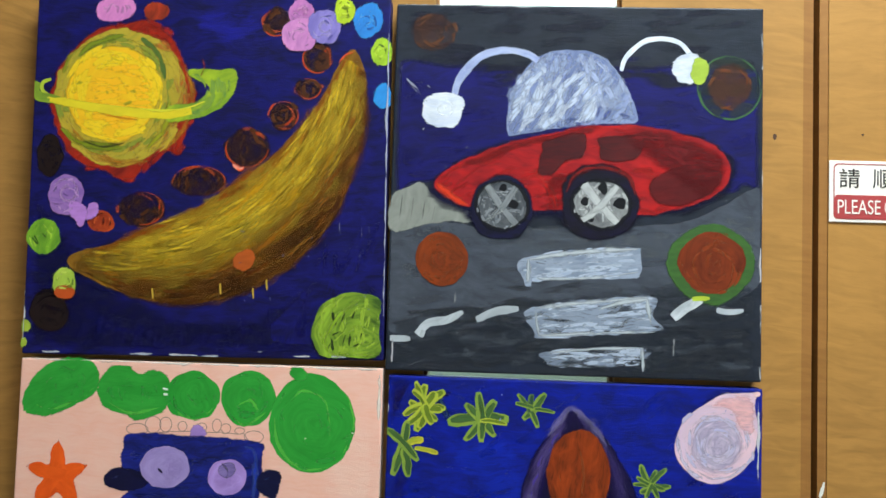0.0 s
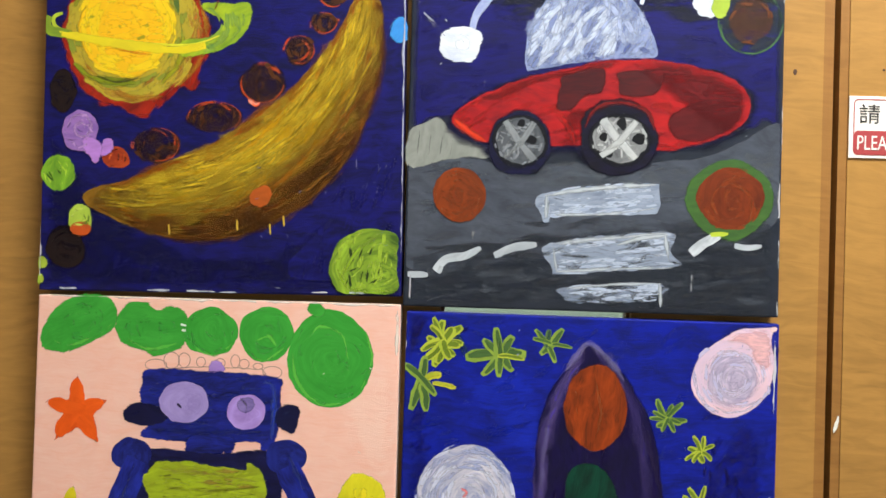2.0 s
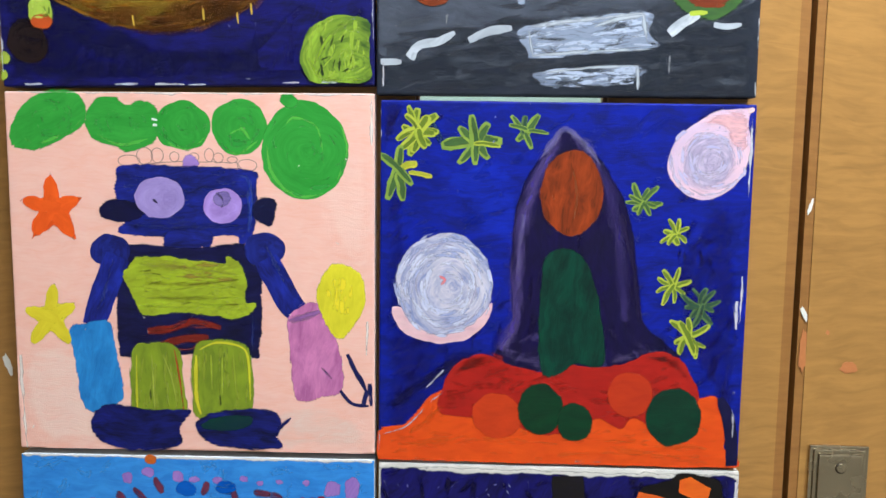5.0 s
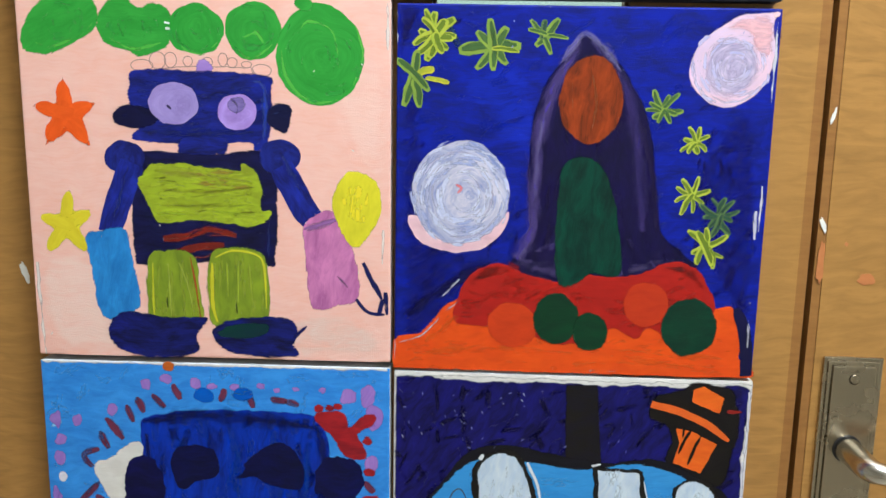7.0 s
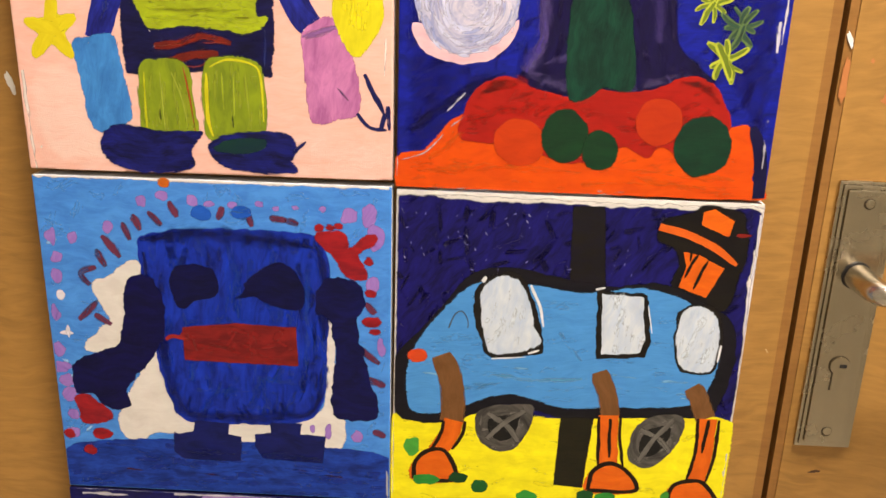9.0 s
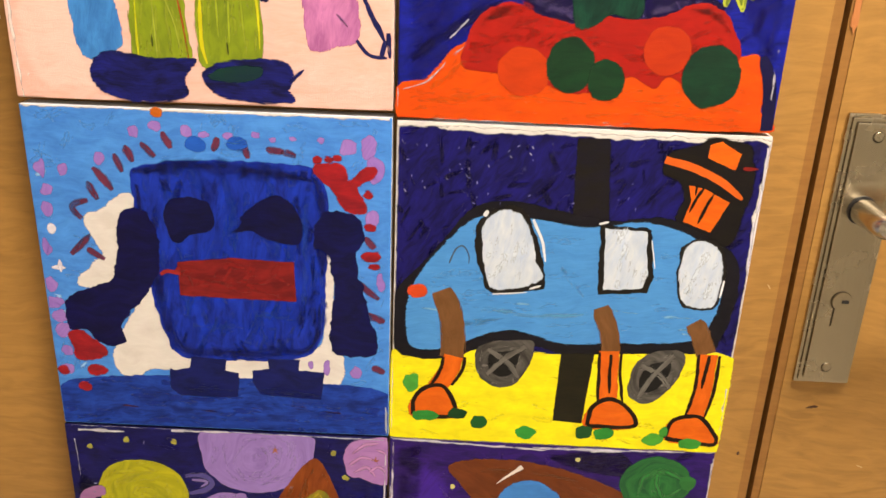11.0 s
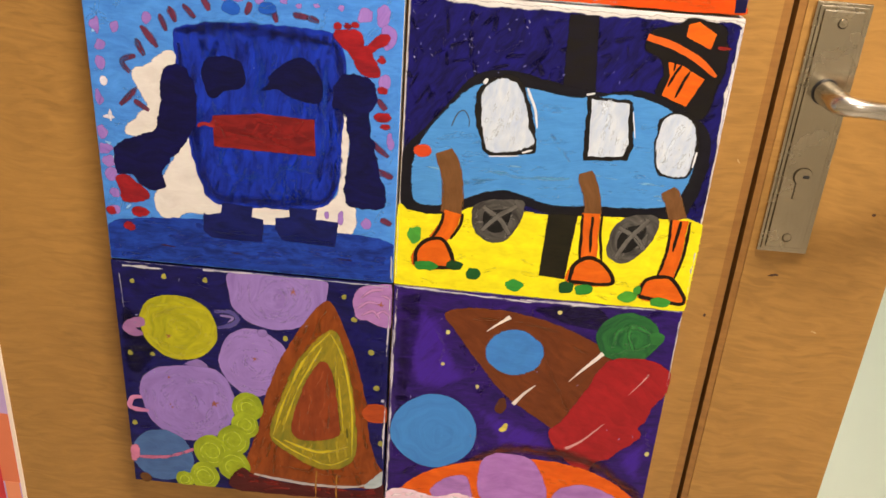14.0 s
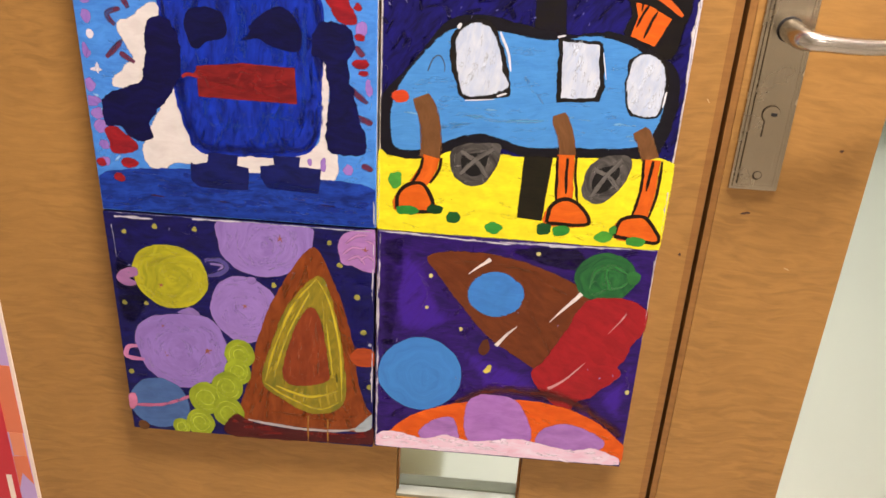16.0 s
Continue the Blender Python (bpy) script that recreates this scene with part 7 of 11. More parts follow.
c.stroke("brush_mark", [(4.89, 15.50), (5.36, 15.22), (5.04, 14.79)], 0.37, paint("d87070", "c88088", feather=True, soft=None), ends=(0.35, 0.25), feather=0.45, dry=0.0)
c.patch("moon", [(22.91, 24.47), (23.37, 26.47), (25.05, 28.30), (26.67, 29.22), (29.07, 29.52), (29.70, 29.53), (29.40, 28.27), (29.76, 26.47), (29.40, 24.57), (28.22, 22.82), (26.00, 21.92), (23.97, 22.76)], paint("dcb8c4", "c8b0c8", feather=True, soft=None, streak=0.6, depth=0.5, relief=0.5), feather=0.3, rough=0.05, polar=(26.29, 25.52), label="scumbled pink and blue grey moon")
c.disc("moon_core", 26.31, 25.25, 2.69, 2.82, paint("9c9cc4", "ccb8cc", feather=True, cover=0.85, soft=True, streak=0.6, depth=0.5), feather=1.0, polar=(26.63, 24.97), angle=60)
c.stroke("moon_mark", [(28.58, 23.80), (27.85, 22.98), (26.88, 22.54), (25.81, 22.55), (24.82, 23.03)], 0.41, paint("e4ccd4", "c0b4cc", feather=True, cover=0.62, soft=None), feather=0.45, dry=0, ends=(0.4, 0.3))
c.stroke("moon_mark", [(24.50, 25.92), (24.79, 26.64), (25.32, 27.17), (26.01, 27.43), (26.74, 27.37)], 0.40, paint("e0ccd8", "c0b4cc", feather=True, cover=0.62, soft=None), feather=0.45, dry=0, ends=(0.4, 0.3))
c.stroke("moon_mark", [(26.78, 24.22), (26.32, 24.12), (25.85, 24.24), (25.46, 24.53), (25.20, 24.98)], 0.41, paint("d8c0d0", "c0b4cc", feather=True, cover=0.62, soft=None), feather=0.45, dry=0, ends=(0.4, 0.3))
c.stroke("moon_mark", [(26.16, 26.40), (26.51, 26.37), (26.83, 26.19), (27.07, 25.90), (27.18, 25.52)], 0.40, paint("e4c0c8", "c0b4cc", feather=True, cover=0.62, soft=None), feather=0.45, dry=0, ends=(0.4, 0.3))
c.brushwork("moon_brushwork", round_outline(26.3, 25.3, 3.2, 3.1), paint("dcc8d4", "a8a4c8", feather=True, cover=0.55, soft="dry", relief=0.8), 50, 3.2, 0.45, around(26.5, 25.2), 9, seed=139, where=lambda u, v: math.dist((u, v), (26.5, 25.2)) > 0.6)
c.patch("pink_mark", [(25.20, 27.94), (26.67, 29.22), (29.08, 29.43), (29.60, 27.82), (29.43, 25.79), (28.07, 26.00), (27.10, 27.56)], paint("e4b4b8", "e0acb0", feather=True, cover=0.8, soft=True, depth=0.3), feather=0.6)
c.stroke("brush_mark", [(29.18, 29.16), (29.71, 29.35)], 0.71, paint("e8c0c4", feather=True, soft=None), ends=(0.35, 0.25), feather=0.45, dry=0.0)
c.patch("rocket_body", [(14.94, 27.66), (16.88, 26.29), (19.24, 23.23), (20.64, 19.49), (21.26, 14.86), (21.92, 12.06), (23.83, 10.21), (24.93, 9.19), (22.43, 8.19), (15.50, 7.42), (9.89, 8.12), (9.31, 9.11), (10.76, 11.13), (10.57, 15.60), (10.74, 20.71), (11.86, 23.94), (13.52, 26.47)], paint("150c40", "0d0828", feather=True, soft=True), feather=0.4, angle=85, label="dark purple painted rocket")
c.brushwork("rocket_brushwork", [(14.94, 27.66), (16.88, 26.29), (19.24, 23.23), (20.64, 19.49), (21.26, 14.86), (21.92, 12.06), (23.83, 10.21), (24.93, 9.19), (22.43, 8.19), (15.50, 7.42), (9.89, 8.12), (9.31, 9.11), (10.76, 11.13), (10.57, 15.60), (10.74, 20.71), (11.86, 23.94), (13.52, 26.47)], paint("241850", "120a34", feather=True, cover=0.5, soft=None), 50, 4.0, 0.8, lambda u, v: 90 + (u - 15.5) * 3, 8, seed=135)
c.brushwork("rocket_brushwork", [(14.94, 27.66), (16.88, 26.29), (19.24, 23.23), (20.64, 19.49), (21.26, 14.86), (21.92, 12.06), (23.83, 10.21), (24.93, 9.19), (22.43, 8.19), (15.50, 7.42), (9.89, 8.12), (9.31, 9.11), (10.76, 11.13), (10.57, 15.60), (10.74, 20.71), (11.86, 23.94), (13.52, 26.47)], paint("584a84", "40346c", feather=True, cover=0.5, soft=None), 26, 2.6, 0.6, lambda u, v: 40 if u < 15 else -40, 25, seed=136, where=lambda u, v: v < 11.5)
c.stroke("soft_mark", [(14.41, 27.07), (12.68, 23.72), (11.58, 19.80), (11.31, 15.61), (11.31, 12.08), (10.07, 9.45)], 2.5, paint("6c5a9c", "483880", feather=True, soft=True, cover=0.72), ends=(0.6, 0.9), feather=0.45, dry=0.0)
c.stroke("soft_mark", [(15.41, 27.08), (17.67, 24.12), (19.05, 20.62), (19.57, 16.23), (20.17, 12.02)], 2.4, paint("4a3c80", "342860", feather=True, soft=True, cover=0.7), ends=(0.6, 0.6), feather=0.45, dry=0.0)
c.stroke("soft_mark", [(12.96, 25.32), (14.28, 27.07), (14.99, 27.53), (16.33, 26.51), (17.74, 24.71)], 1.5, paint("8c86b0", "6c609c", feather=True, soft=True, cover=0.7), ends=(0.1, 0.1), feather=0.45, dry=0.0)
c.stroke("soft_mark", [(11.70, 20.72), (11.34, 16.55), (11.26, 13.74)], 1.10, paint("887cb4", feather=True, soft=None, cover=0.5), ends=(0.8, 0.7), feather=0.45, dry=0.0)
c.stroke("soft_mark", [(19.46, 20.85), (20.77, 15.78), (21.27, 12.05)], 1.45, paint("2c2050", feather=True, soft=None, cover=0.6), ends=(0.8, 0.7), feather=0.45, dry=0.0)
c.stroke("soft_mark", [(10.10, 9.36), (11.51, 8.82), (13.85, 8.30)], 1.86, paint("5c5080", "3c3060", feather=True, soft=None, cover=0.62), ends=(0.8, 0.7), feather=0.45, dry=0.0)
c.stroke("soft_mark", [(19.17, 8.69), (21.00, 9.20), (22.83, 9.72)], 1.57, paint("564a78", feather=True, soft=None, cover=0.55), ends=(0.8, 0.7), feather=0.45, dry=0.0)
c.stroke("soft_mark", [(11.00, 10.90), (10.33, 9.46), (10.81, 8.62)], 1.30, paint("7066a0", feather=True, soft=None, cover=0.55), ends=(0.8, 0.7), feather=0.45, dry=0.0)
c.disc("porthole", 15.45, 22.49, 2.36, 3.27, paint("963c12", "54200a", depth=1, feather=True), angle=80, rough=0.08)
c.stroke("brush_mark", [(15.48, 24.45), (15.91, 22.17), (15.69, 20.33)], 0.73, paint("a84c1e", feather=True, soft=None, cover=0.6), ends=(0.35, 0.25), feather=0.45, dry=0.0)
c.stroke("brush_mark", [(13.91, 23.74), (14.10, 21.68)], 0.73, paint("9c4418", feather=True, soft=None, cover=0.5), ends=(0.35, 0.25), feather=0.45, dry=0.0)
c.patch("orange_hill", [(-0.08, 0.01), (0.24, 2.25), (2.38, 2.95), (4.29, 5.11), (6.11, 6.1), (10.07, 6.2), (19.37, 6.2), (25.95, 5.6), (27.73, 5.75), (28.51, 4.42), (28.57, 1.51), (29.05, -0.09), (15.04, -0.08)], paint("d84e08", "c84208", feather=True, depth=0.6), rough=0.12, angle=4)
c.brushwork("hill_brushwork", [(-0.08, 0.01), (0.24, 2.25), (2.38, 2.95), (4.29, 5.11), (6.11, 6.1), (10.07, 6.2), (19.37, 6.2), (25.95, 5.6), (27.73, 5.75), (28.51, 4.42), (28.57, 1.51), (29.05, -0.09), (15.04, -0.08)], paint("e05a10", "c8440a", feather=True, cover=0.4, soft="dry", depth=0.3, relief=0.15), 60, 4.5, 0.8, 3, 10, seed=132)
RED_HILL = [(5.1, 4.1), (5.1, 6.1), (5.8, 7.7), (7.0, 8.75), (8.85, 9.2), (10.9, 8.4), (13.5, 7.8), (15.4, 8.4), (17.8, 8.3), (20.1, 8.6), (22.5, 9.6), (24.3, 9.35), (25.5, 8.2), (26.5, 6.15), (26.1, 4.9), (24.3, 3.2), (22.5, 3.4), (21.0, 3.7), (20.1, 2.9), (18.2, 3.7), (15.9, 2.5), (13.5, 2.3), (11.7, 2.9), (9.5, 3.6), (7.4, 3.6)]
c.patch("red_hill", RED_HILL, paint("a81c12", "941810", feather=True, depth=0.4), feather=0.25, rough=0.12)
c.brushwork("hill_brushwork", RED_HILL, paint("b42414", "9c1a12", feather=True, cover=0.5, soft=None, relief=0.3), 60, 3.4, 1.0, 8, 30, seed=130)
for edge in ([(5.1, 6.0), (5.8, 7.7), (7.0, 8.75), (8.85, 9.25), (11.0, 8.4), (8.85, 7.95), (7.4, 7.2), (6.0, 6.2)], [(21.9, 9.5), (24.3, 9.4), (25.55, 8.2), (26.6, 6.1), (26.0, 6.0), (24.6, 7.4), (22.9, 8.3), (20.9, 8.5)], [(10.6, 8.5), (13.5, 7.9), (15.4, 8.4), (18.0, 8.4), (18.0, 7.8), (16.0, 7.8), (13.5, 7.2), (11.0, 7.9)]):
    c.patch("dark_red_edge", edge, paint("421212", "541614", feather=True, soft=None, cover=0.85, relief=0.3), feather=0.9, rough=0.1)
c.stroke("brush_mark", [(1.68, 1.21), (7.87, 1.88), (14.97, 1.60)], 1.53, paint("e46414", "d85410", feather=True, soft=None, cover=0.5), ends=(0.35, 0.25), feather=0.45, dry=0.0)
c.stroke("brush_mark", [(15.89, 2.12), (22.01, 1.81), (27.64, 1.48)], 1.51, paint("e46414", "d85410", feather=True, soft=None, cover=0.5), ends=(0.35, 0.25), feather=0.45, dry=0.0)
c.stroke("brush_mark", [(15.01, 0.61), (19.71, 1.00), (26.75, 0.72)], 1.51, paint("e46414", "d85410", feather=True, soft=None, cover=0.5), ends=(0.35, 0.25), feather=0.45, dry=0.0)
c.stroke("brush_mark", [(2.63, 2.22), (4.97, 4.25), (5.90, 5.25)], 1.52, paint("e46414", "d85410", feather=True, soft=None, cover=0.5), ends=(0.35, 0.25), feather=0.45, dry=0.0)
c.disc("orange_ball", 9.85, 3.90, 2.12, 2.01, paint("c03a0e", "b0340c", feather=True, depth=0.3), feather=0.2)
c.disc("orange_ball", 20.77, 5.95, 1.95, 2.0, paint("b43410", "a82c10", feather=True, depth=0.3), feather=0.2)
c.patch("rocket_door", [(13.69, 17.03), (14.71, 17.78), (15.95, 17.53), (17.07, 15.94), (17.84, 13.17), (18.40, 8.94), (17.59, 8.35), (16.09, 8.65), (14.74, 7.61), (13.57, 7.87), (13.29, 11.66), (13.40, 14.94)], paint("124030", "0a241e", depth=1, feather=True), rough=0.08, angle=85)
c.disc("dark_green_ball", 13.45, 4.49, 1.69, 2.00, paint("143a20", "0f2c1a", feather=True))
c.disc("dark_green_ball", 16.31, 3.50, 1.26, 1.42, paint("143a20", "0f2c1a", feather=True))
c.disc("dark_green_ball", 24.45, 4.12, 2.08, 2.25, paint("123a26", "0f2c1e", feather=True))
c.stroke("dark_edge", [(28.18, 5.86), (29.04, 3.47), (29.41, 0.07)], 1.02, paint("14123c", feather=True), ends=(0.5, 1))
c.stroke("bare_edge", [(0.24, 2.05), (2.38, 2.85), (4.02, 4.61), (5.97, 6.32)], 0.25, paint("d8c8d0", feather=True, cover=0.5), rough=0.14, feather=0.4)
c.stroke("bare_edge", [(29.10, 13.90), (29.17, 11.57)], 0.47, paint("d8d4e0", feather=True, cover=0.6), rough=0.14, feather=0.4)
c.stroke("bare_edge", [(29.26, 6.37), (29.34, 2.51)], 0.53, paint("d8d4e0", feather=True, cover=0.6), rough=0.14, feather=0.4)
c.stroke("bare_edge", [(29.56, 28.71), (29.61, 25.65)], 0.17, paint("d8d4e0", feather=True, cover=0.6), rough=0.14, feather=0.4)
c.stroke("bare_edge", [(-0.03, 0.66), (-0.05, 2.64)], 0.31, paint("d8d4e0", feather=True, cover=0.6), rough=0.14, feather=0.4)
c.stroke("bare_edge", [(16.45, 0.07), (18.57, 0.13)], 0.37, paint("d8d4e0", feather=True, cover=0.6), rough=0.14, feather=0.4)
c.stroke("bare_edge", [(5.38, 7.65), (3.99, 6.17)], 0.31, paint("d8d4e0", feather=True, cover=0.6), rough=0.14, feather=0.4)

# child's acrylic painting of a dark blue robot on sky blue
c = Canvas(-0.3025, 0.838, 0.3018, 0.299, 0.3, "child's acrylic painting of a dark blue robot on sky blue", paint("4a8fdc", "3a78c8", depth=0.5), paint("d8dce0"))
CANVASES["blue"] = c
c.brushwork("ground_brushwork", [(0.3, 4.0), (0.3, 29.4), (29.8, 29.4), (29.8, 4.0)], paint("5aa0e4", "3c7ccc", feather=True, cover=0.5, soft="dry", depth=0.3, relief=0.15), 110, 3.5, 1.0, 20, 50, seed=150)
c.brushwork("ground_brushwork", [(0.3, 4.0), (0.3, 24.0), (8.0, 22.0), (8.0, 4.0)], paint("78b4e4", "8cb8e0", feather=True, cover=0.4, soft="dry", depth=0.3, relief=0.15), 30, 2.4, 0.6, 0, 30, seed=151)
c.patch("bare_ground", [(4.39, 20.24), (6.01, 21.14), (8.41, 22.45), (8.99, 16.93), (7.65, 14.25), (3.71, 14.02), (3.19, 14.53), (4.75, 16.16), (5.55, 17.23), (4.79, 18.84)], paint("dcd6ce", "d0c8c0", depth=0.3, feather=True), rough=0.16)
c.patch("bare_ground", [(5.67, 7.86), (8.62, 13.21), (9.52, 14.42), (10.32, 10.26), (12.42, 7.68), (12.20, 6.18), (8.84, 6.19), (7.11, 5.20), (5.84, 5.74)], paint("dcd6ce", "d0c8c0", depth=0.3, feather=True), rough=0.12)
c.patch("bare_ground", [(24.36, 17.74), (25.23, 17.66), (25.01, 9.91), (25.98, 7.80), (25.44, 5.23), (23.35, 5.86), (21.51, 7.19), (24.45, 9.89)], paint("dcd6ce", "d0c8c0", depth=0.3, feather=True), rough=0.12)
c.patch("bare_ground", [(15.44, 7.56), (19.50, 7.58), (19.00, 5.48), (16.13, 5.39)], paint("dcd6ce", "d0c8c0", depth=0.3, feather=True))
c.stroke("bare_edge", [(0.20, 29.90), (7.49, 29.95), (16.49, 29.87), (23.71, 29.87), (29.94, 29.84)], 0.53, paint("ece4dc", feather=True, cover=0.95), ends=(1, 1), rough=0.14, feather=0.4)
c.patch("ground_strip", [(0.15, 4.03), (4.13, 5.10), (12.36, 5.61), (22.57, 5.37), (30.01, 4.62), (30.00, 0.04), (14.53, -0.24), (0.10, 0.13)], paint("1c44a8", "0e2268", feather=True, depth=1), angle=3, rough=0.1, feather=0.2)
c.brushwork("ground_brushwork", [(0.15, 4.03), (4.13, 5.10), (12.36, 5.61), (22.57, 5.37), (30.01, 4.62), (30.00, 0.04), (14.53, -0.24), (0.10, 0.13)], paint("1c3ca4", "10206c", feather=True, cover=0.55, soft="dry"), 60, 4.0, 0.7, 2, 9, seed=154)
c.disc("mauve_dab", 1.08, 24.54, 0.56, 0.88, paint("8a66b4", "9a74bc", feather=True, cover=0.95, depth=0.4), feather=0.18, rough=0.16, wob=0.3, angle=15)
c.disc("mauve_dab", 2.92, 24.46, 0.51, 0.59, paint("8a66b4", "9a74bc", feather=True, cover=0.95, depth=0.4), feather=0.18, rough=0.16, wob=0.3, angle=35)
c.disc("mauve_dab", 1.28, 22.71, 0.57, 0.60, paint("8a66b4", "9a74bc", feather=True, cover=0.95, depth=0.4), feather=0.18, rough=0.16, wob=0.3, angle=65)
c.disc("mauve_dab", 1.18, 20.99, 0.52, 0.81, paint("8a66b4", "9a74bc", feather=True, cover=0.95, depth=0.4), feather=0.18, rough=0.16, wob=0.3, angle=80)
c.disc("mauve_dab", 5.98, 25.60, 0.51, 0.67, paint("8a66b4", "9a74bc", feather=True, cover=0.95, depth=0.4), feather=0.18, rough=0.16, wob=0.3, angle=170)
c.disc("mauve_dab", 9.08, 27.94, 0.55, 0.65, paint("8a66b4", "9a74bc", feather=True, cover=0.95, depth=0.4), feather=0.18, rough=0.16, wob=0.3, angle=120)
c.disc("mauve_dab", 10.95, 28.51, 0.59, 0.51, paint("8a66b4", "9a74bc", feather=True, cover=0.95, depth=0.4), feather=0.18, rough=0.16, wob=0.3, angle=140)
c.disc("mauve_dab", 13.42, 28.13, 0.55, 0.56, paint("8a66b4", "9a74bc", feather=True, cover=0.95, depth=0.4), feather=0.18, rough=0.16, wob=0.3, angle=55)
c.disc("mauve_dab", 14.81, 27.89, 0.55, 0.37, paint("8a66b4", "9a74bc", feather=True, cover=0.95, depth=0.4), feather=0.18, rough=0.16, wob=0.3, angle=30)
c.disc("mauve_dab", 16.82, 27.96, 0.50, 0.42, paint("8a66b4", "9a74bc", feather=True, cover=0.95, depth=0.4), feather=0.18, rough=0.16, wob=0.3, angle=70)
c.disc("mauve_dab", 19.19, 28.03, 0.51, 0.41, paint("8a66b4", "9a74bc", feather=True, cover=0.95, depth=0.4), feather=0.18, rough=0.16, wob=0.3, angle=150)
c.disc("mauve_dab", 20.45, 27.70, 0.46, 0.32, paint("8a66b4", "9a74bc", feather=True, cover=0.95, depth=0.4), feather=0.18, rough=0.16, wob=0.3, angle=110)
c.disc("mauve_dab", 22.06, 27.85, 0.41, 0.33, paint("8a66b4", "9a74bc", feather=True, cover=0.95, depth=0.4), feather=0.18, rough=0.16, wob=0.3, angle=105)
c.disc("mauve_dab", 24.34, 27.73, 0.50, 0.37, paint("8a66b4", "9a74bc", feather=True, cover=0.95, depth=0.4), feather=0.18, rough=0.16, wob=0.3, angle=175)
c.disc("mauve_dab", 26.66, 27.34, 0.87, 0.80, paint("8a66b4", "9a74bc", feather=True, cover=0.95, depth=0.4), feather=0.18, rough=0.16, wob=0.3, angle=70)
c.disc("mauve_dab", 28.22, 27.39, 0.73, 1.03, paint("8a66b4", "9a74bc", feather=True, cover=0.95, depth=0.4), feather=0.18, rough=0.16, wob=0.3, angle=60)
c.disc("mauve_dab", 28.87, 25.43, 0.78, 1.25, paint("8a66b4", "9a74bc", feather=True, cover=0.95, depth=0.4), feather=0.18, rough=0.16, wob=0.3, angle=130)
c.disc("mauve_dab", 28.60, 21.13, 0.61, 0.91, paint("8a66b4", "9a74bc", feather=True, cover=0.95, depth=0.4), feather=0.18, rough=0.16, wob=0.3, angle=100)
c.disc("mauve_dab", 29.29, 15.39, 0.49, 0.96, paint("8a66b4", "9a74bc", feather=True, cover=0.95, depth=0.4), feather=0.18, rough=0.16, wob=0.3, angle=170)
c.disc("mauve_dab", 0.67, 17.43, 0.49, 0.84, paint("8a66b4", "9a74bc", feather=True, cover=0.95, depth=0.4), feather=0.18, rough=0.16, wob=0.3, angle=80)
c.disc("mauve_dab", 0.58, 14.02, 0.69, 0.87, paint("8a66b4", "9a74bc", feather=True, cover=0.95, depth=0.4), feather=0.18, rough=0.16, wob=0.3, angle=120)
c.disc("mauve_dab", 0.73, 12.30, 0.89, 0.77, paint("8a66b4", "9a74bc", feather=True, cover=0.95, depth=0.4), feather=0.18, rough=0.16, wob=0.3, angle=160)
c.disc("mauve_dab", 0.96, 11.05, 0.79, 0.78, paint("8a66b4", "9a74bc", feather=True, cover=0.95, depth=0.4), feather=0.18, rough=0.16, wob=0.3, angle=20)
c.disc("mauve_dab", 1.07, 9.67, 0.70, 0.79, paint("8a66b4", "9a74bc", feather=True, cover=0.95, depth=0.4), feather=0.18, rough=0.16, wob=0.3, angle=50)
c.disc("mauve_dab", 1.16, 7.71, 0.66, 0.59, paint("8a66b4", "9a74bc", feather=True, cover=0.95, depth=0.4), feather=0.18, rough=0.16, wob=0.3, angle=85)
c.disc("mauve_dab", 0.89, 5.69, 0.82, 0.59, paint("8a66b4", "9a74bc", feather=True, cover=0.95, depth=0.4), feather=0.18, rough=0.16, wob=0.3, angle=85)
c.disc("mauve_dab", 27.19, 6.57, 0.61, 0.81, paint("8a66b4", "9a74bc", feather=True, cover=0.95, depth=0.4), feather=0.18, rough=0.16, wob=0.3, angle=140)
c.disc("mauve_dab", 24.55, 6.94, 0.46, 0.75, paint("8a66b4", "9a74bc", feather=True, cover=0.95, depth=0.4), feather=0.18, rough=0.16, wob=0.3, angle=60)
c.disc("mauve_dab", 23.13, 7.13, 0.31, 0.46, paint("8a66b4", "9a74bc", feather=True, cover=0.95, depth=0.4), feather=0.18, rough=0.16, wob=0.3, angle=100)
c.stroke("maroon_dab", [(11.45, 28.02), (12.06, 26.64)], 0.78, paint("4a2640", "6c3048", feather=True, cover=0.85, soft=None), ends=(0.4, 0.6), rough=0.12)
c.stroke("maroon_dab", [(9.58, 27.03), (10.71, 25.89)], 0.78, paint("4a2640", "6c3048", feather=True, cover=0.85, soft=None), ends=(0.4, 0.6), rough=0.12)
c.stroke("maroon_dab", [(8.27, 26.76), (8.81, 25.36)], 0.78, paint("4a2640", "6c3048", feather=True, cover=0.85, soft=None), ends=(0.4, 0.6), rough=0.12)
c.stroke("maroon_dab", [(7.32, 26.02), (7.88, 24.47)], 0.78, paint("4a2640", "6c3048", feather=True, cover=0.85, soft=None), ends=(0.4, 0.6), rough=0.12)
c.stroke("maroon_dab", [(5.42, 24.78), (6.91, 22.89)], 0.79, paint("4a2640", "6c3048", feather=True, cover=0.85, soft=None), ends=(0.4, 0.6), rough=0.12)
c.stroke("maroon_dab", [(4.80, 23.55), (5.54, 21.97)], 0.80, paint("4a2640", "6c3048", feather=True, cover=0.85, soft=None), ends=(0.4, 0.6), rough=0.12)
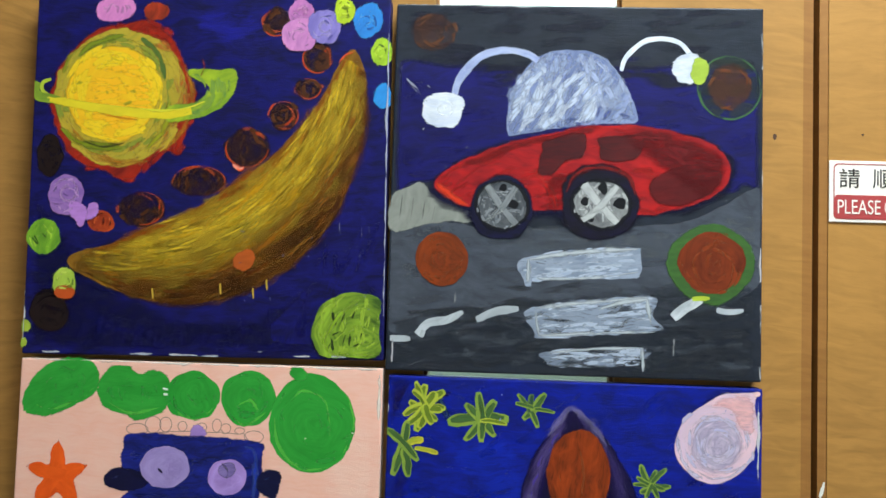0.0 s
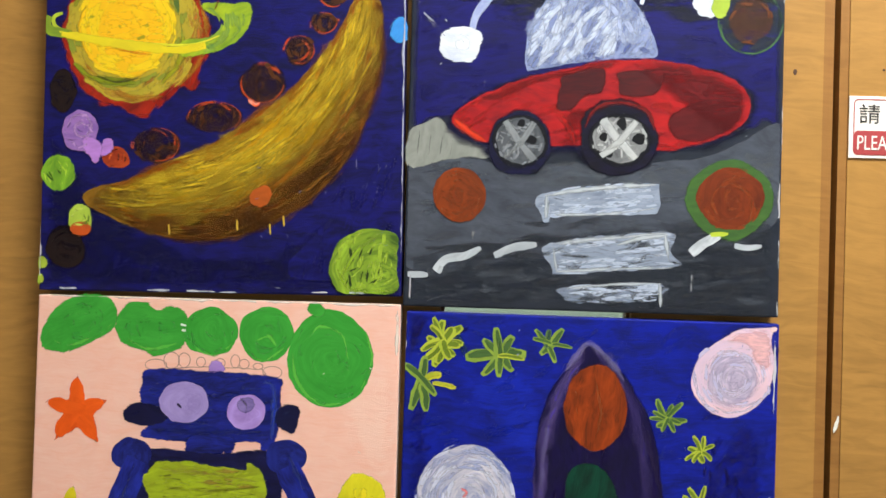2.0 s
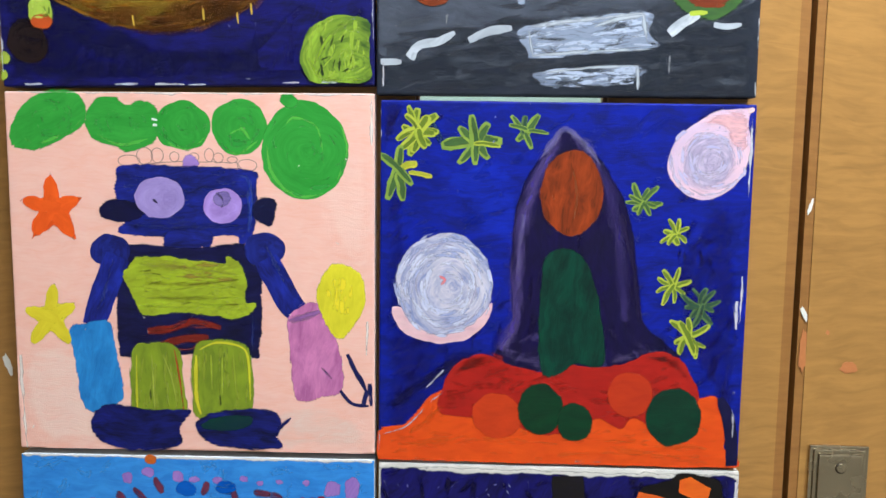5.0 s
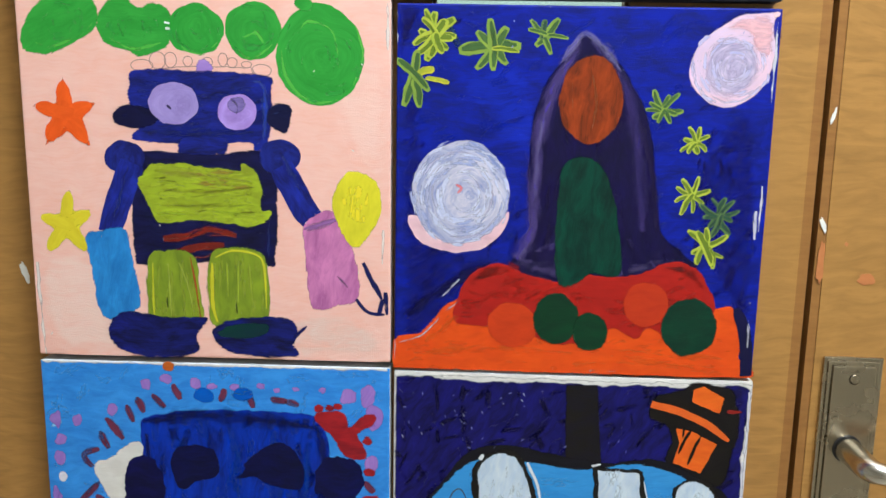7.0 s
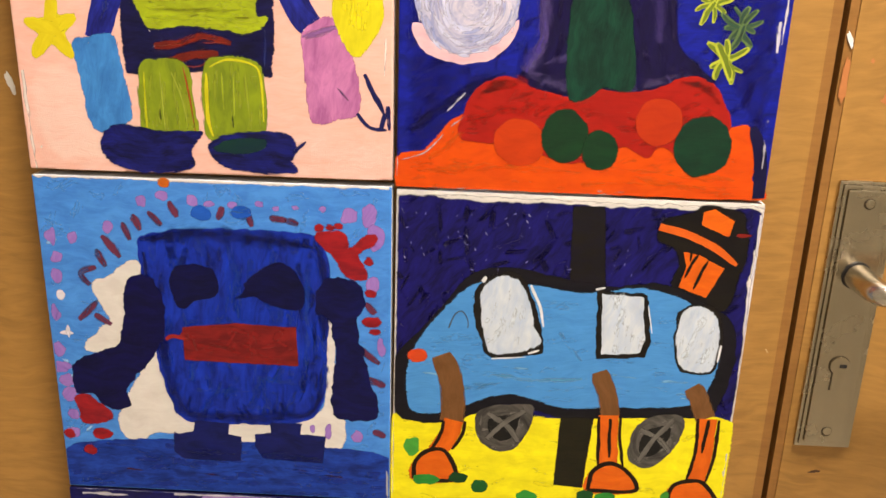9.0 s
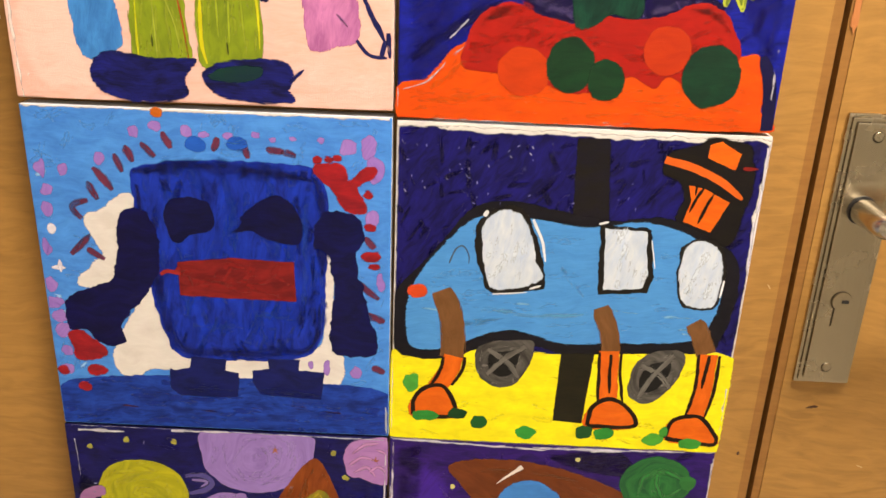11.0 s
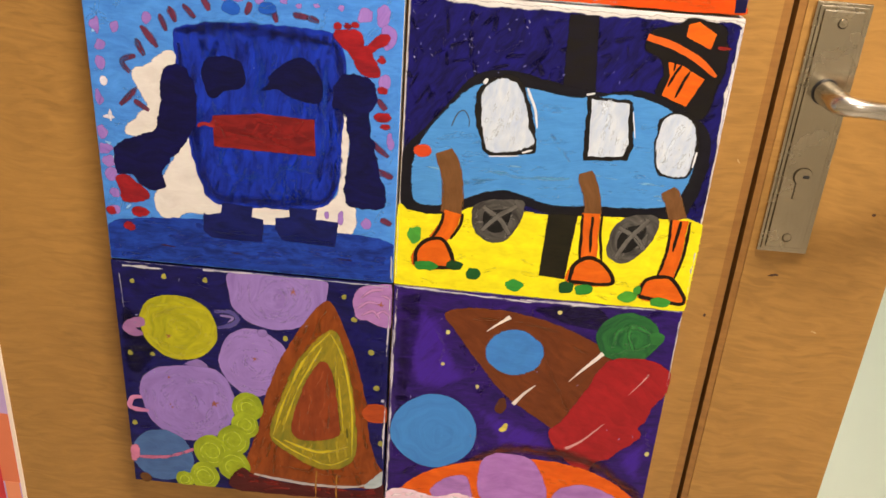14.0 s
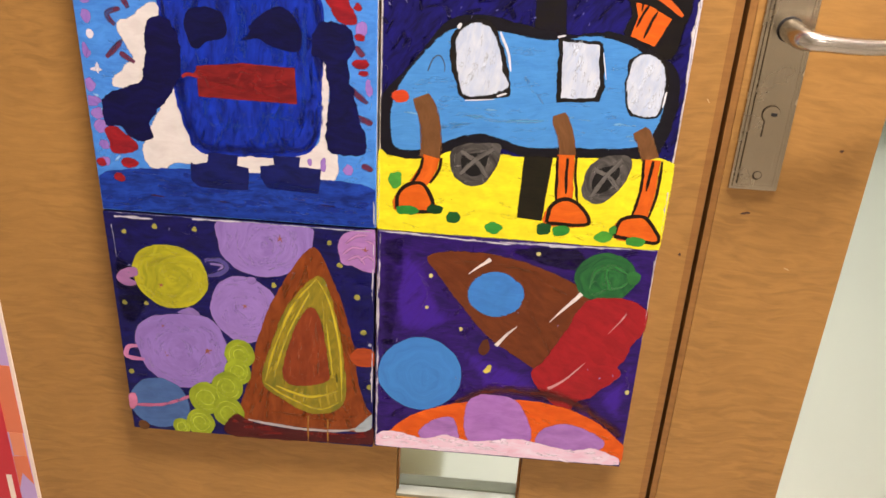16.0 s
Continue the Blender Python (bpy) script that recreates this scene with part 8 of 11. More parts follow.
c.stroke("maroon_dab", [(4.69, 21.94), (3.30, 21.30), (4.01, 20.23)], 0.81, paint("4a2640", "6c3048", feather=True, cover=0.85, soft=None), ends=(0.4, 0.6), rough=0.12)
c.stroke("maroon_dab", [(4.55, 18.84), (2.72, 16.93)], 0.81, paint("4a2640", "6c3048", feather=True, cover=0.85, soft=None), ends=(0.4, 0.6), rough=0.12)
c.stroke("maroon_dab", [(4.15, 17.54), (5.58, 16.61)], 0.82, paint("4a2640", "6c3048", feather=True, cover=0.85, soft=None), ends=(0.4, 0.6), rough=0.12)
c.stroke("maroon_dab", [(15.54, 26.52), (15.98, 27.70)], 0.78, paint("4a2640", "6c3048", feather=True, cover=0.85, soft=None), ends=(0.4, 0.6), rough=0.12)
c.stroke("maroon_dab", [(17.98, 27.44), (18.36, 26.04)], 0.77, paint("4a2640", "6c3048", feather=True, cover=0.85, soft=None), ends=(0.4, 0.6), rough=0.12)
c.stroke("maroon_dab", [(19.87, 26.89), (21.33, 26.70)], 0.78, paint("4a2640", "6c3048", feather=True, cover=0.85, soft=None), ends=(0.4, 0.6), rough=0.12)
c.stroke("maroon_dab", [(21.10, 26.70), (22.33, 26.45)], 0.78, paint("4a2640", "6c3048", feather=True, cover=0.85, soft=None), ends=(0.4, 0.6), rough=0.12)
c.stroke("maroon_dab", [(27.24, 15.43), (29.20, 13.89)], 0.83, paint("4a2640", "6c3048", feather=True, cover=0.85, soft=None), ends=(0.4, 0.6), rough=0.12)
c.stroke("maroon_dab", [(27.97, 12.49), (29.70, 11.73)], 0.84, paint("4a2640", "6c3048", feather=True, cover=0.85, soft=None), ends=(0.4, 0.6), rough=0.12)
c.stroke("maroon_dab", [(28.62, 7.20), (29.74, 6.66)], 0.86, paint("4a2640", "6c3048", feather=True, cover=0.85, soft=None), ends=(0.4, 0.6), rough=0.12)
c.stroke("maroon_dab", [(27.98, 19.60), (28.79, 18.60)], 0.81, paint("4a2640", "6c3048", feather=True, cover=0.85, soft=None), ends=(0.4, 0.6), rough=0.12)
c.patch("body", [(8.33, 24.29), (9.24, 25.09), (13.00, 25.78), (18.53, 25.86), (23.60, 25.59), (24.50, 24.62), (25.01, 22.00), (24.71, 15.87), (24.31, 10.17), (22.90, 8.03), (19.08, 7.34), (11.98, 7.21), (10.17, 9.64), (9.34, 13.56), (8.90, 17.95), (8.50, 21.47)], paint("1436b0", "0a1a6c", feather=True, depth=1), rough=0.14, feather=0.25, angle=85, label="blue painted robot body")
c.brushwork("body_brushwork", [(8.33, 24.29), (9.24, 25.09), (13.00, 25.78), (18.53, 25.86), (23.60, 25.59), (24.50, 24.62), (25.01, 22.00), (24.71, 15.87), (24.31, 10.17), (22.90, 8.03), (19.08, 7.34), (11.98, 7.21), (10.17, 9.64), (9.34, 13.56), (8.90, 17.95), (8.50, 21.47)], paint("1a40bc", "122c90", feather=True, cover=0.55, soft=None), 90, 3.6, 0.9, 84, 26, seed=152)
c.brushwork("body_brushwork", [(8.33, 24.29), (9.24, 25.09), (13.00, 25.78), (18.53, 25.86), (23.60, 25.59), (24.50, 24.62), (25.01, 22.00), (24.71, 15.87), (24.31, 10.17), (22.90, 8.03), (19.08, 7.34), (11.98, 7.21), (10.17, 9.64), (9.34, 13.56), (8.90, 17.95), (8.50, 21.47)], paint("101868", "0e1250", feather=True, cover=0.5, soft=None), 50, 3.0, 0.9, 88, 30, seed=153, where=lambda u, v: abs(u - 16.6) > 5.6 or v > 22.8 or v < 9.6)
c.stroke("brush_mark", [(8.89, 23.44), (9.48, 17.97), (10.00, 13.26), (11.59, 8.62), (15.07, 8.00), (19.12, 8.14), (23.18, 9.01), (24.07, 13.18)], 2.24, paint("121a66", "0f1450", feather=True, soft=True, cover=0.8), ends=(0.35, 0.25), feather=0.45, dry=0.0)
c.stroke("brush_mark", [(8.72, 24.50), (12.95, 25.21), (18.49, 25.10), (23.57, 24.40)], 2.53, paint("10144e", feather=True, soft=True, cover=0.8), ends=(0.35, 0.25), feather=0.45, dry=0.0)
c.stroke("brush_mark", [(23.81, 24.64), (24.53, 21.49), (24.32, 15.86)], 1.93, paint("121a66", feather=True, soft=True, cover=0.8), ends=(0.35, 0.25), feather=0.45, dry=0.0)
c.stroke("brush_mark", [(11.84, 23.05), (12.28, 17.03), (12.50, 10.61)], 1.95, paint("1a48b4", "143a9c", feather=True, soft=None, cover=0.5), ends=(0.35, 0.25), feather=0.45, dry=0.0)
c.stroke("brush_mark", [(17.02, 23.70), (16.90, 17.70)], 1.94, paint("1a48b4", "143a9c", feather=True, soft=None, cover=0.5), ends=(0.35, 0.25), feather=0.45, dry=0.0)
c.stroke("brush_mark", [(18.29, 11.90), (22.25, 11.48)], 2.07, paint("1a48b4", "143a9c", feather=True, soft=None, cover=0.5), ends=(0.35, 0.25), feather=0.45, dry=0.0)
c.stroke("brush_mark", [(12.75, 10.62), (20.22, 10.59)], 2.07, paint("1a48b4", "143a9c", feather=True, soft=None, cover=0.5), ends=(0.35, 0.25), feather=0.45, dry=0.0)
c.stroke("brush_mark", [(23.05, 22.43), (22.66, 12.05)], 1.95, paint("1a48b4", "143a9c", feather=True, soft=None, cover=0.5), ends=(0.35, 0.25), feather=0.45, dry=0.0)
c.stroke("brush_mark", [(15.73, 18.18), (16.62, 23.20)], 2.00, paint("1a48b4", "143a9c", feather=True, soft=None, cover=0.5), ends=(0.35, 0.25), feather=0.45, dry=0.0)
c.patch("eye", [(11.07, 21.75), (12.74, 22.59), (14.68, 22.26), (15.37, 20.70), (14.66, 19.37), (13.16, 19.11), (12.19, 18.27), (11.13, 19.25)], paint("0a0c44", "070728", feather=True), rough=0.14, feather=0.2)
c.patch("eye", [(17.52, 20.97), (18.81, 22.30), (20.72, 23.00), (22.19, 21.91), (22.79, 19.93), (22.22, 18.59), (19.61, 19.02), (18.21, 19.78), (16.47, 19.37), (17.39, 20.36)], paint("0a0c44", "070728", feather=True), rough=0.14, feather=0.2)
c.patch("mouth", [(11.77, 16.70), (16.64, 17.28), (21.93, 17.09), (22.06, 13.28), (16.40, 13.36), (11.78, 13.42)], paint("84201e", "5c1416", feather=True, depth=1), sharp=True, rough=0.05, angle=5, feather=0.15)
c.brushwork("mouth_brushwork", [(11.9, 16.5), (16.6, 17.1), (21.8, 16.9), (21.9, 13.4), (16.4, 13.5), (11.9, 13.5)], paint("9c2622", "6c1818", feather=True, cover=0.6, soft="dry"), 34, 2.2, 0.6, 8, 60, seed=155)
c.stroke("brush_mark", [(12.43, 15.99), (13.04, 14.43)], 0.63, paint("a02824", feather=True, soft=None, cover=0.6), ends=(0.35, 0.25), feather=0.45, dry=0.0)
c.stroke("brush_mark", [(13.59, 15.24), (16.47, 14.54)], 1.09, paint("8c2220", feather=True, soft=None, cover=0.6), ends=(0.35, 0.25), feather=0.45, dry=0.0)
c.stroke("mouth", [(10.30, 15.40), (10.96, 15.74), (12.06, 15.56)], 0.39, paint("a02a24", feather=True))
c.patch("arm", [(8.50, 21.47), (7.06, 20.43), (6.78, 17.89), (5.75, 14.72), (3.18, 13.68), (1.54, 12.44), (1.61, 9.97), (3.24, 9.41), (4.99, 8.12), (6.66, 8.63), (6.55, 10.41), (9.06, 13.66), (10.39, 16.45), (10.01, 20.52)], paint("0c0b48", "08072e", feather=True), rough=0.24, feather=0.22)
c.patch("arm", [(23.60, 20.21), (24.82, 21.90), (27.27, 21.38), (28.03, 19.60), (27.25, 17.52), (27.97, 14.39), (28.61, 11.97), (29.32, 9.38), (28.41, 8.16), (25.69, 8.24), (24.80, 9.90), (25.17, 14.29), (24.84, 17.70), (23.65, 18.33)], paint("0c0e4c", "080830", feather=True), rough=0.24, feather=0.22)
c.patch("foot", [(10.29, 6.47), (10.77, 6.14), (12.12, 6.41), (12.31, 7.57), (15.64, 7.45), (15.47, 6.29), (16.68, 6.10), (16.47, 3.40), (11.15, 3.33), (10.19, 4.13)], paint("111a60", "0c1244", feather=True), rough=0.05, feather=0.2, sharp=True)
c.patch("foot", [(17.76, 6.37), (19.25, 6.65), (19.20, 7.68), (22.23, 7.67), (22.10, 6.63), (24.39, 6.48), (24.07, 3.53), (18.41, 3.82), (17.75, 5.09)], paint("111a60", "0c1244", feather=True), rough=0.05, feather=0.2, sharp=True)
c.stroke("brush_mark", [(10.82, 4.27), (15.85, 4.15)], 1.81, paint("122070", feather=True, soft=None, cover=0.6), ends=(0.35, 0.25), feather=0.45, dry=0.0)
c.stroke("brush_mark", [(18.42, 4.23), (23.83, 4.00)], 1.82, paint("122070", feather=True, soft=None, cover=0.6), ends=(0.35, 0.25), feather=0.45, dry=0.0)
c.patch("red_splash", [(23.87, 25.46), (24.76, 25.77), (26.00, 25.62), (26.45, 24.25), (27.66, 25.20), (28.59, 25.61), (28.68, 25.14), (27.29, 23.94), (27.84, 22.59), (27.75, 21.89), (26.43, 22.05), (25.42, 23.58), (24.50, 24.43)], paint("a01c22", "741620", feather=True), rough=0.14)
c.patch("red_splash", [(1.70, 9.14), (2.91, 9.57), (3.64, 8.64), (4.74, 7.66), (3.75, 7.05), (2.32, 6.89), (1.95, 8.02)], paint("a01c22", "741620", feather=True), rough=0.16)
c.disc("red_spot", 28.41, 20.42, 0.33, 0.20, paint("a01c22", "741620", feather=True), wob=0.3)
c.disc("red_spot", 28.55, 17.82, 0.68, 0.31, paint("a01c22", "741620", feather=True), wob=0.3)
c.disc("red_spot", 28.75, 16.95, 0.34, 0.16, paint("a01c22", "741620", feather=True), wob=0.3)
c.disc("red_spot", 3.69, 5.67, 0.82, 0.35, paint("a01c22", "741620", feather=True), wob=0.3)
c.disc("red_spot", 2.46, 3.99, 0.41, 0.30, paint("a01c22", "741620", feather=True), wob=0.3)
c.disc("red_spot", 28.22, 23.33, 0.14, 0.14, paint("a01c22", "741620", feather=True), wob=0.3)
c.disc("red_spot", 24.07, 26.18, 0.19, 0.19, paint("a01c22", "741620", feather=True), wob=0.3)
c.disc("red_spot", 25.00, 26.21, 0.23, 0.10, paint("a01c22", "741620", feather=True), wob=0.3)
c.disc("red_spot", 25.69, 26.37, 0.18, 0.09, paint("a01c22", "741620", feather=True), wob=0.3)
c.disc("red_spot", 0.62, 5.56, 0.30, 0.29, paint("a01c22", "741620", feather=True), wob=0.3)
c.disc("blue_dab", 14.11, 27.04, 1.01, 0.80, paint("1a50ac", "1c58b8", feather=True, cover=0.75), feather=0.2)
c.disc("blue_dab", 17.60, 27.24, 1.01, 0.80, paint("1a50ac", "1c58b8", feather=True, cover=0.75), feather=0.2)
c.disc("white_dab", 1.31, 19.24, 0.38, 0.51, paint("e4dce4", feather=True, cover=0.9), feather=0.1, rough=0.12)
c.disc("white_dab", 1.39, 15.63, 0.78, 0.26, paint("e4dce4", feather=True, cover=0.9), feather=0.1, rough=0.12)
c.disc("white_dab", 1.61, 15.85, 0.24, 0.75, paint("e4dce4", feather=True, cover=0.9), feather=0.1, rough=0.12)
c.stroke("maroon_dab", [(5.65, 2.13), (7.09, 2.00)], 0.26, paint("4a2038", feather=True, cover=0.6))
c.stroke("maroon_dab", [(12.91, 1.96), (14.36, 1.83)], 0.26, paint("4a2038", feather=True, cover=0.6))
c.stroke("maroon_dab", [(17.61, 2.42), (19.06, 2.29)], 0.26, paint("4a2038", feather=True, cover=0.6))
c.stroke("maroon_dab", [(21.26, 2.84), (22.71, 2.71)], 0.26, paint("4a2038", feather=True, cover=0.6))
c.stroke("maroon_dab", [(24.36, 2.35), (25.82, 2.22)], 0.26, paint("4a2038", feather=True, cover=0.6))
c.stroke("maroon_dab", [(8.91, 3.62), (10.34, 3.49)], 0.25, paint("4a2038", feather=True, cover=0.6))
c.disc("orange_mark", 11.15, 29.61, 0.36, 0.23, paint("c8641c", feather=True))
c.stroke("bare_edge", [(29.87, 3.13), (29.99, 0.23)], 0.33, paint("b8b8c0", feather=True, cover=0.6), rough=0.14, feather=0.4)

# child's acrylic painting of a blue bus with orange legs
c = Canvas(0.0012, 0.841, 0.3005, 0.296, 0, "child's acrylic painting of a blue bus with orange legs", paint("d8d2ca", "ccc6be", depth=0.3), paint("d4ccc4"))
CANVASES["van"] = c
c.patch("sky", [(-0.12, 28.89), (4.05, 29.14), (8.60, 28.94), (13.14, 29.06), (17.71, 28.95), (21.33, 29.13), (24.54, 29.02), (29.82, 29.08), (29.90, 26.07), (29.75, 22.66), (29.88, 18.62), (30.17, 9.54), (0.01, 8.60), (-0.05, 18.51)], paint("181468", "0c0838", feather=True, soft=True, relief=0.3, streak=1, depth=0.8), feather=0.3, angle=52, rough=0.2)
NIGHT = [(-0.12, 28.89), (4.05, 29.14), (8.60, 28.94), (13.14, 29.06), (17.71, 28.95), (21.33, 29.13), (24.54, 29.02), (29.82, 29.08), (29.90, 26.07), (29.75, 22.66), (29.88, 18.62), (30.17, 9.54), (0.01, 8.60), (-0.05, 18.51)]
c.brushwork("sky_brushwork", NIGHT, paint("120d44", "0d092e", feather=True, cover=0.65, soft=None), 190, 2.6, 0.6, 62, 60, seed=160)
c.brushwork("sky_brushwork", NIGHT, paint("241f96", "1a1670", feather=True, cover=0.5, soft=None), 90, 2.0, 0.35, 58, 70, seed=161)
c.brushwork("bare_specks", NIGHT, paint("8484c0", "5c5aa8", feather=True, cover=0.4, soft="dry"), 14, 0.8, 0.12, 60, 80, seed=162)
c.stroke("bare_edge", [(0.05, 29.54), (8.56, 29.58), (17.64, 29.50), (26.72, 29.61), (29.99, 29.68)], 0.88, paint("ece6de", feather=True, cover=0.95), ends=(1, 1), rough=0.14, feather=0.4)
c.patch("field", [(0.01, 8.71), (14.92, 9.12), (30.19, 9.43), (30.09, 0.11), (15.74, -0.08), (0.05, -0.08)], paint("efe31c", "ddd01a", feather=True), rough=0.08)
c.brushwork("field_brushwork", [(0.01, 8.71), (14.92, 9.12), (30.19, 9.43), (30.09, 0.11), (15.74, -0.08), (0.05, -0.08)], paint("f4ea30", "dccc18", feather=True, cover=0.45, soft="dry", depth=0.3, relief=0.15), 60, 4.0, 0.8, 4, 20, seed=170)
c.patch("post", [(14.43, 28.88), (17.25, 28.98), (17.96, 21.72), (14.64, 21.84)], paint("17130f", "14111c", feather=True), feather=0.3, rough=0.05, sharp=True)
c.patch("post", [(14.86, 9.85), (17.96, 9.97), (17.48, 2.13), (14.69, 2.38)], paint("16140c", "221e10", feather=True), feather=0.2, sharp=True, rough=0.05)
c.patch("hat_shade", [(21.36, 26.13), (21.93, 28.04), (24.10, 28.91), (24.99, 29.64), (27.20, 29.44), (28.83, 28.48), (29.44, 26.05), (29.16, 23.38), (28.21, 19.99), (25.39, 20.24), (23.08, 21.41), (23.30, 24.86)], paint("17130f", "120e10", feather=True, soft=None), feather=0.5, rough=0.14)
c.patch("bus_outline", [(-0.06, 9.95), (-0.30, 13.24), (0.78, 15.68), (2.66, 17.79), (5.66, 21.76), (7.57, 23.11), (10.37, 23.26), (14.67, 22.49), (18.50, 21.99), (22.22, 22.48), (25.72, 21.21), (28.46, 19.59), (29.38, 17.56), (29.42, 14.37), (28.69, 11.50), (27.42, 10.00), (19.93, 9.48), (14.91, 9.29), (12.85, 9.77), (10.05, 10.34), (7.35, 9.22), (4.87, 8.22), (1.84, 8.22), (0.42, 8.73)], paint("15121a", "0f0d12", feather=True), rough=0.12, feather=0.2)
c.patch("bus_body", [(1.44, 10.23), (1.36, 13.73), (2.51, 16.54), (4.81, 19.62), (7.09, 21.51), (10.96, 21.66), (16.23, 21.05), (20.90, 21.73), (24.96, 20.58), (27.67, 18.53), (27.88, 15.39), (27.38, 12.88), (26.61, 11.42), (19.79, 10.71), (14.80, 10.52), (12.75, 11.11), (10.12, 11.56), (7.76, 10.92), (4.82, 9.58), (2.32, 9.31)], paint("4184c4", "498ecc", depth=0.4, feather=True), rough=0.08, angle=5, label="sky blue painted bus body")
c.brushwork("body_brushwork", [(1.44, 10.23), (1.36, 13.73), (2.51, 16.54), (4.81, 19.62), (7.09, 21.51), (10.96, 21.66), (16.23, 21.05), (20.90, 21.73), (24.96, 20.58), (27.67, 18.53), (27.88, 15.39), (27.38, 12.88), (26.61, 11.42), (19.79, 10.71), (14.80, 10.52), (12.75, 11.11), (10.12, 11.56), (7.76, 10.92), (4.82, 9.58), (2.32, 9.31)], paint("4f94d2", "4488c8", feather=True, cover=0.5, soft="dry", depth=0.3, relief=0.15), 40, 6.0, 0.8, 2, 6, seed=166)
c.brushwork("body_brushwork", [(1.44, 10.23), (1.36, 13.73), (2.51, 16.54), (4.81, 19.62), (7.09, 21.51), (10.96, 21.66), (16.23, 21.05), (20.90, 21.73), (24.96, 20.58), (27.67, 18.53), (27.88, 15.39), (27.38, 12.88), (26.61, 11.42), (19.79, 10.71), (14.80, 10.52), (12.75, 11.11), (10.12, 11.56), (7.76, 10.92), (4.82, 9.58), (2.32, 9.31)], paint("7cb4dc", feather=True, cover=0.5, soft="dry"), 10, 4.5, 0.4, 0, 6, seed=167, where=lambda u, v: v < 14.5)
c.stroke("brush_mark", [(8.13, 13.29), (12.60, 12.92), (16.53, 13.23)], 1.10, paint("6ca8c4", "5c9cc4", feather=True, soft=None, cover=0.5), ends=(0.35, 0.25), feather=0.45, dry=0.0)
c.stroke("brush_mark", [(14.17, 17.50), (16.36, 14.95)], 1.85, paint("549cd0", feather=True, soft=None, cover=0.5), ends=(0.35, 0.25), feather=0.45, dry=0.0)
c.stroke("brush_mark", [(3.76, 11.21), (9.66, 12.53)], 1.59, paint("4c8cb4", feather=True, soft=None, cover=0.5), ends=(0.35, 0.25), feather=0.45, dry=0.0)
c.patch("window_outline", [(7.09, 21.51), (9.22, 22.97), (11.01, 22.25), (12.41, 18.98), (13.01, 16.41), (12.51, 15.34), (8.53, 14.81), (7.36, 16.62), (6.73, 19.28)], paint("15120f", "1d1812", feather=True), rough=0.14, feather=0.2)
c.patch("window", [(7.76, 21.34), (9.40, 22.34), (10.90, 21.25), (11.91, 17.94), (12.38, 16.28), (8.79, 15.41), (7.91, 17.16), (7.57, 19.72)], paint("ccd2d8", "aebcd0", streak=0.6, depth=0.4, relief=0.6, feather=True), angle=80)
c.brushwork("window_brushwork", [(7.76, 21.34), (9.40, 22.34), (10.90, 21.25), (11.91, 17.94), (12.38, 16.28), (8.79, 15.41), (7.91, 17.16), (7.57, 19.72)], paint("e4e6e8", "bcc8d4", feather=True, cover=0.5, soft="dry", depth=0.5, relief=0.2), 16, 2.8, 0.8, 80, 16, seed=163)
c.patch("window_outline", [(17.11, 21.69), (21.52, 21.35), (22.11, 16.76), (21.76, 15.45), (17.5, 15.1), (17.2, 18.14)], paint("15120f", "1d1812", feather=True), rough=0.2, feather=0.2, sharp=True)
c.patch("window", [(17.53, 21.30), (21.08, 21.09), (21.61, 17.26), (21.35, 15.9), (17.95, 15.55)], paint("ccd2d8", "aebcd0", streak=0.6, depth=0.4, relief=0.6, feather=True), angle=80, sharp=True)
c.brushwork("window_brushwork", [(17.53, 21.30), (21.08, 21.09), (21.61, 17.26), (21.44, 15.94), (18.26, 15.55)], paint("e4e6e8", "bcc8d4", feather=True, cover=0.5, soft="dry", depth=0.5, relief=0.2), 16, 2.8, 0.8, 80, 16, seed=164)
c.patch("window_outline", [(24.19, 19.94), (25.54, 20.85), (27.38, 20.36), (28.19, 18.03), (28.17, 15.40), (27.38, 14.19), (24.99, 14.37), (24.07, 16.31), (23.93, 18.39)], paint("15120f", "1d1812", feather=True), rough=0.14, feather=0.2)
c.patch("window", [(24.61, 19.65), (25.85, 20.36), (27.17, 19.54), (27.69, 17.49), (27.30, 14.72), (25.21, 14.86), (24.49, 16.85)], paint("ccd2d8", "aebcd0", streak=0.6, depth=0.4, relief=0.6, feather=True), angle=80)
c.brushwork("window_brushwork", [(24.61, 19.65), (25.85, 20.36), (27.17, 19.54), (27.69, 17.49), (27.30, 14.72), (25.21, 14.86), (24.49, 16.85)], paint("e4e6e8", "bcc8d4", feather=True, cover=0.5, soft="dry", depth=0.5, relief=0.2), 16, 2.8, 0.8, 80, 16, seed=165)
c.stroke("white_touch", [(11.52, 21.73), (12.44, 19.75), (12.83, 17.97)], 0.29, paint("e8e8ea", feather=True, cover=0.9))
c.stroke("white_touch", [(7.45, 21.82), (7.71, 22.33)], 0.43, paint("e8e8ea", feather=True, cover=0.9))
c.stroke("white_touch", [(11.67, 15.41), (12.62, 15.76)], 0.24, paint("e8e8ea", feather=True, cover=0.9))
c.stroke("white_touch", [(17.03, 21.59), (17.81, 21.81)], 0.24, paint("e8e8ea", feather=True, cover=0.9))
c.stroke("white_touch", [(21.55, 20.35), (22.12, 17.80)], 0.14, paint("e8e8ea", feather=True, cover=0.9))
c.stroke("white_touch", [(8.53, 14.76), (11.45, 15.08)], 0.15, paint("e8e8ea", feather=True, cover=0.9))
c.stroke("white_touch", [(28.11, 16.99), (27.98, 15.39)], 0.25, paint("e8e8ea", feather=True, cover=0.9))
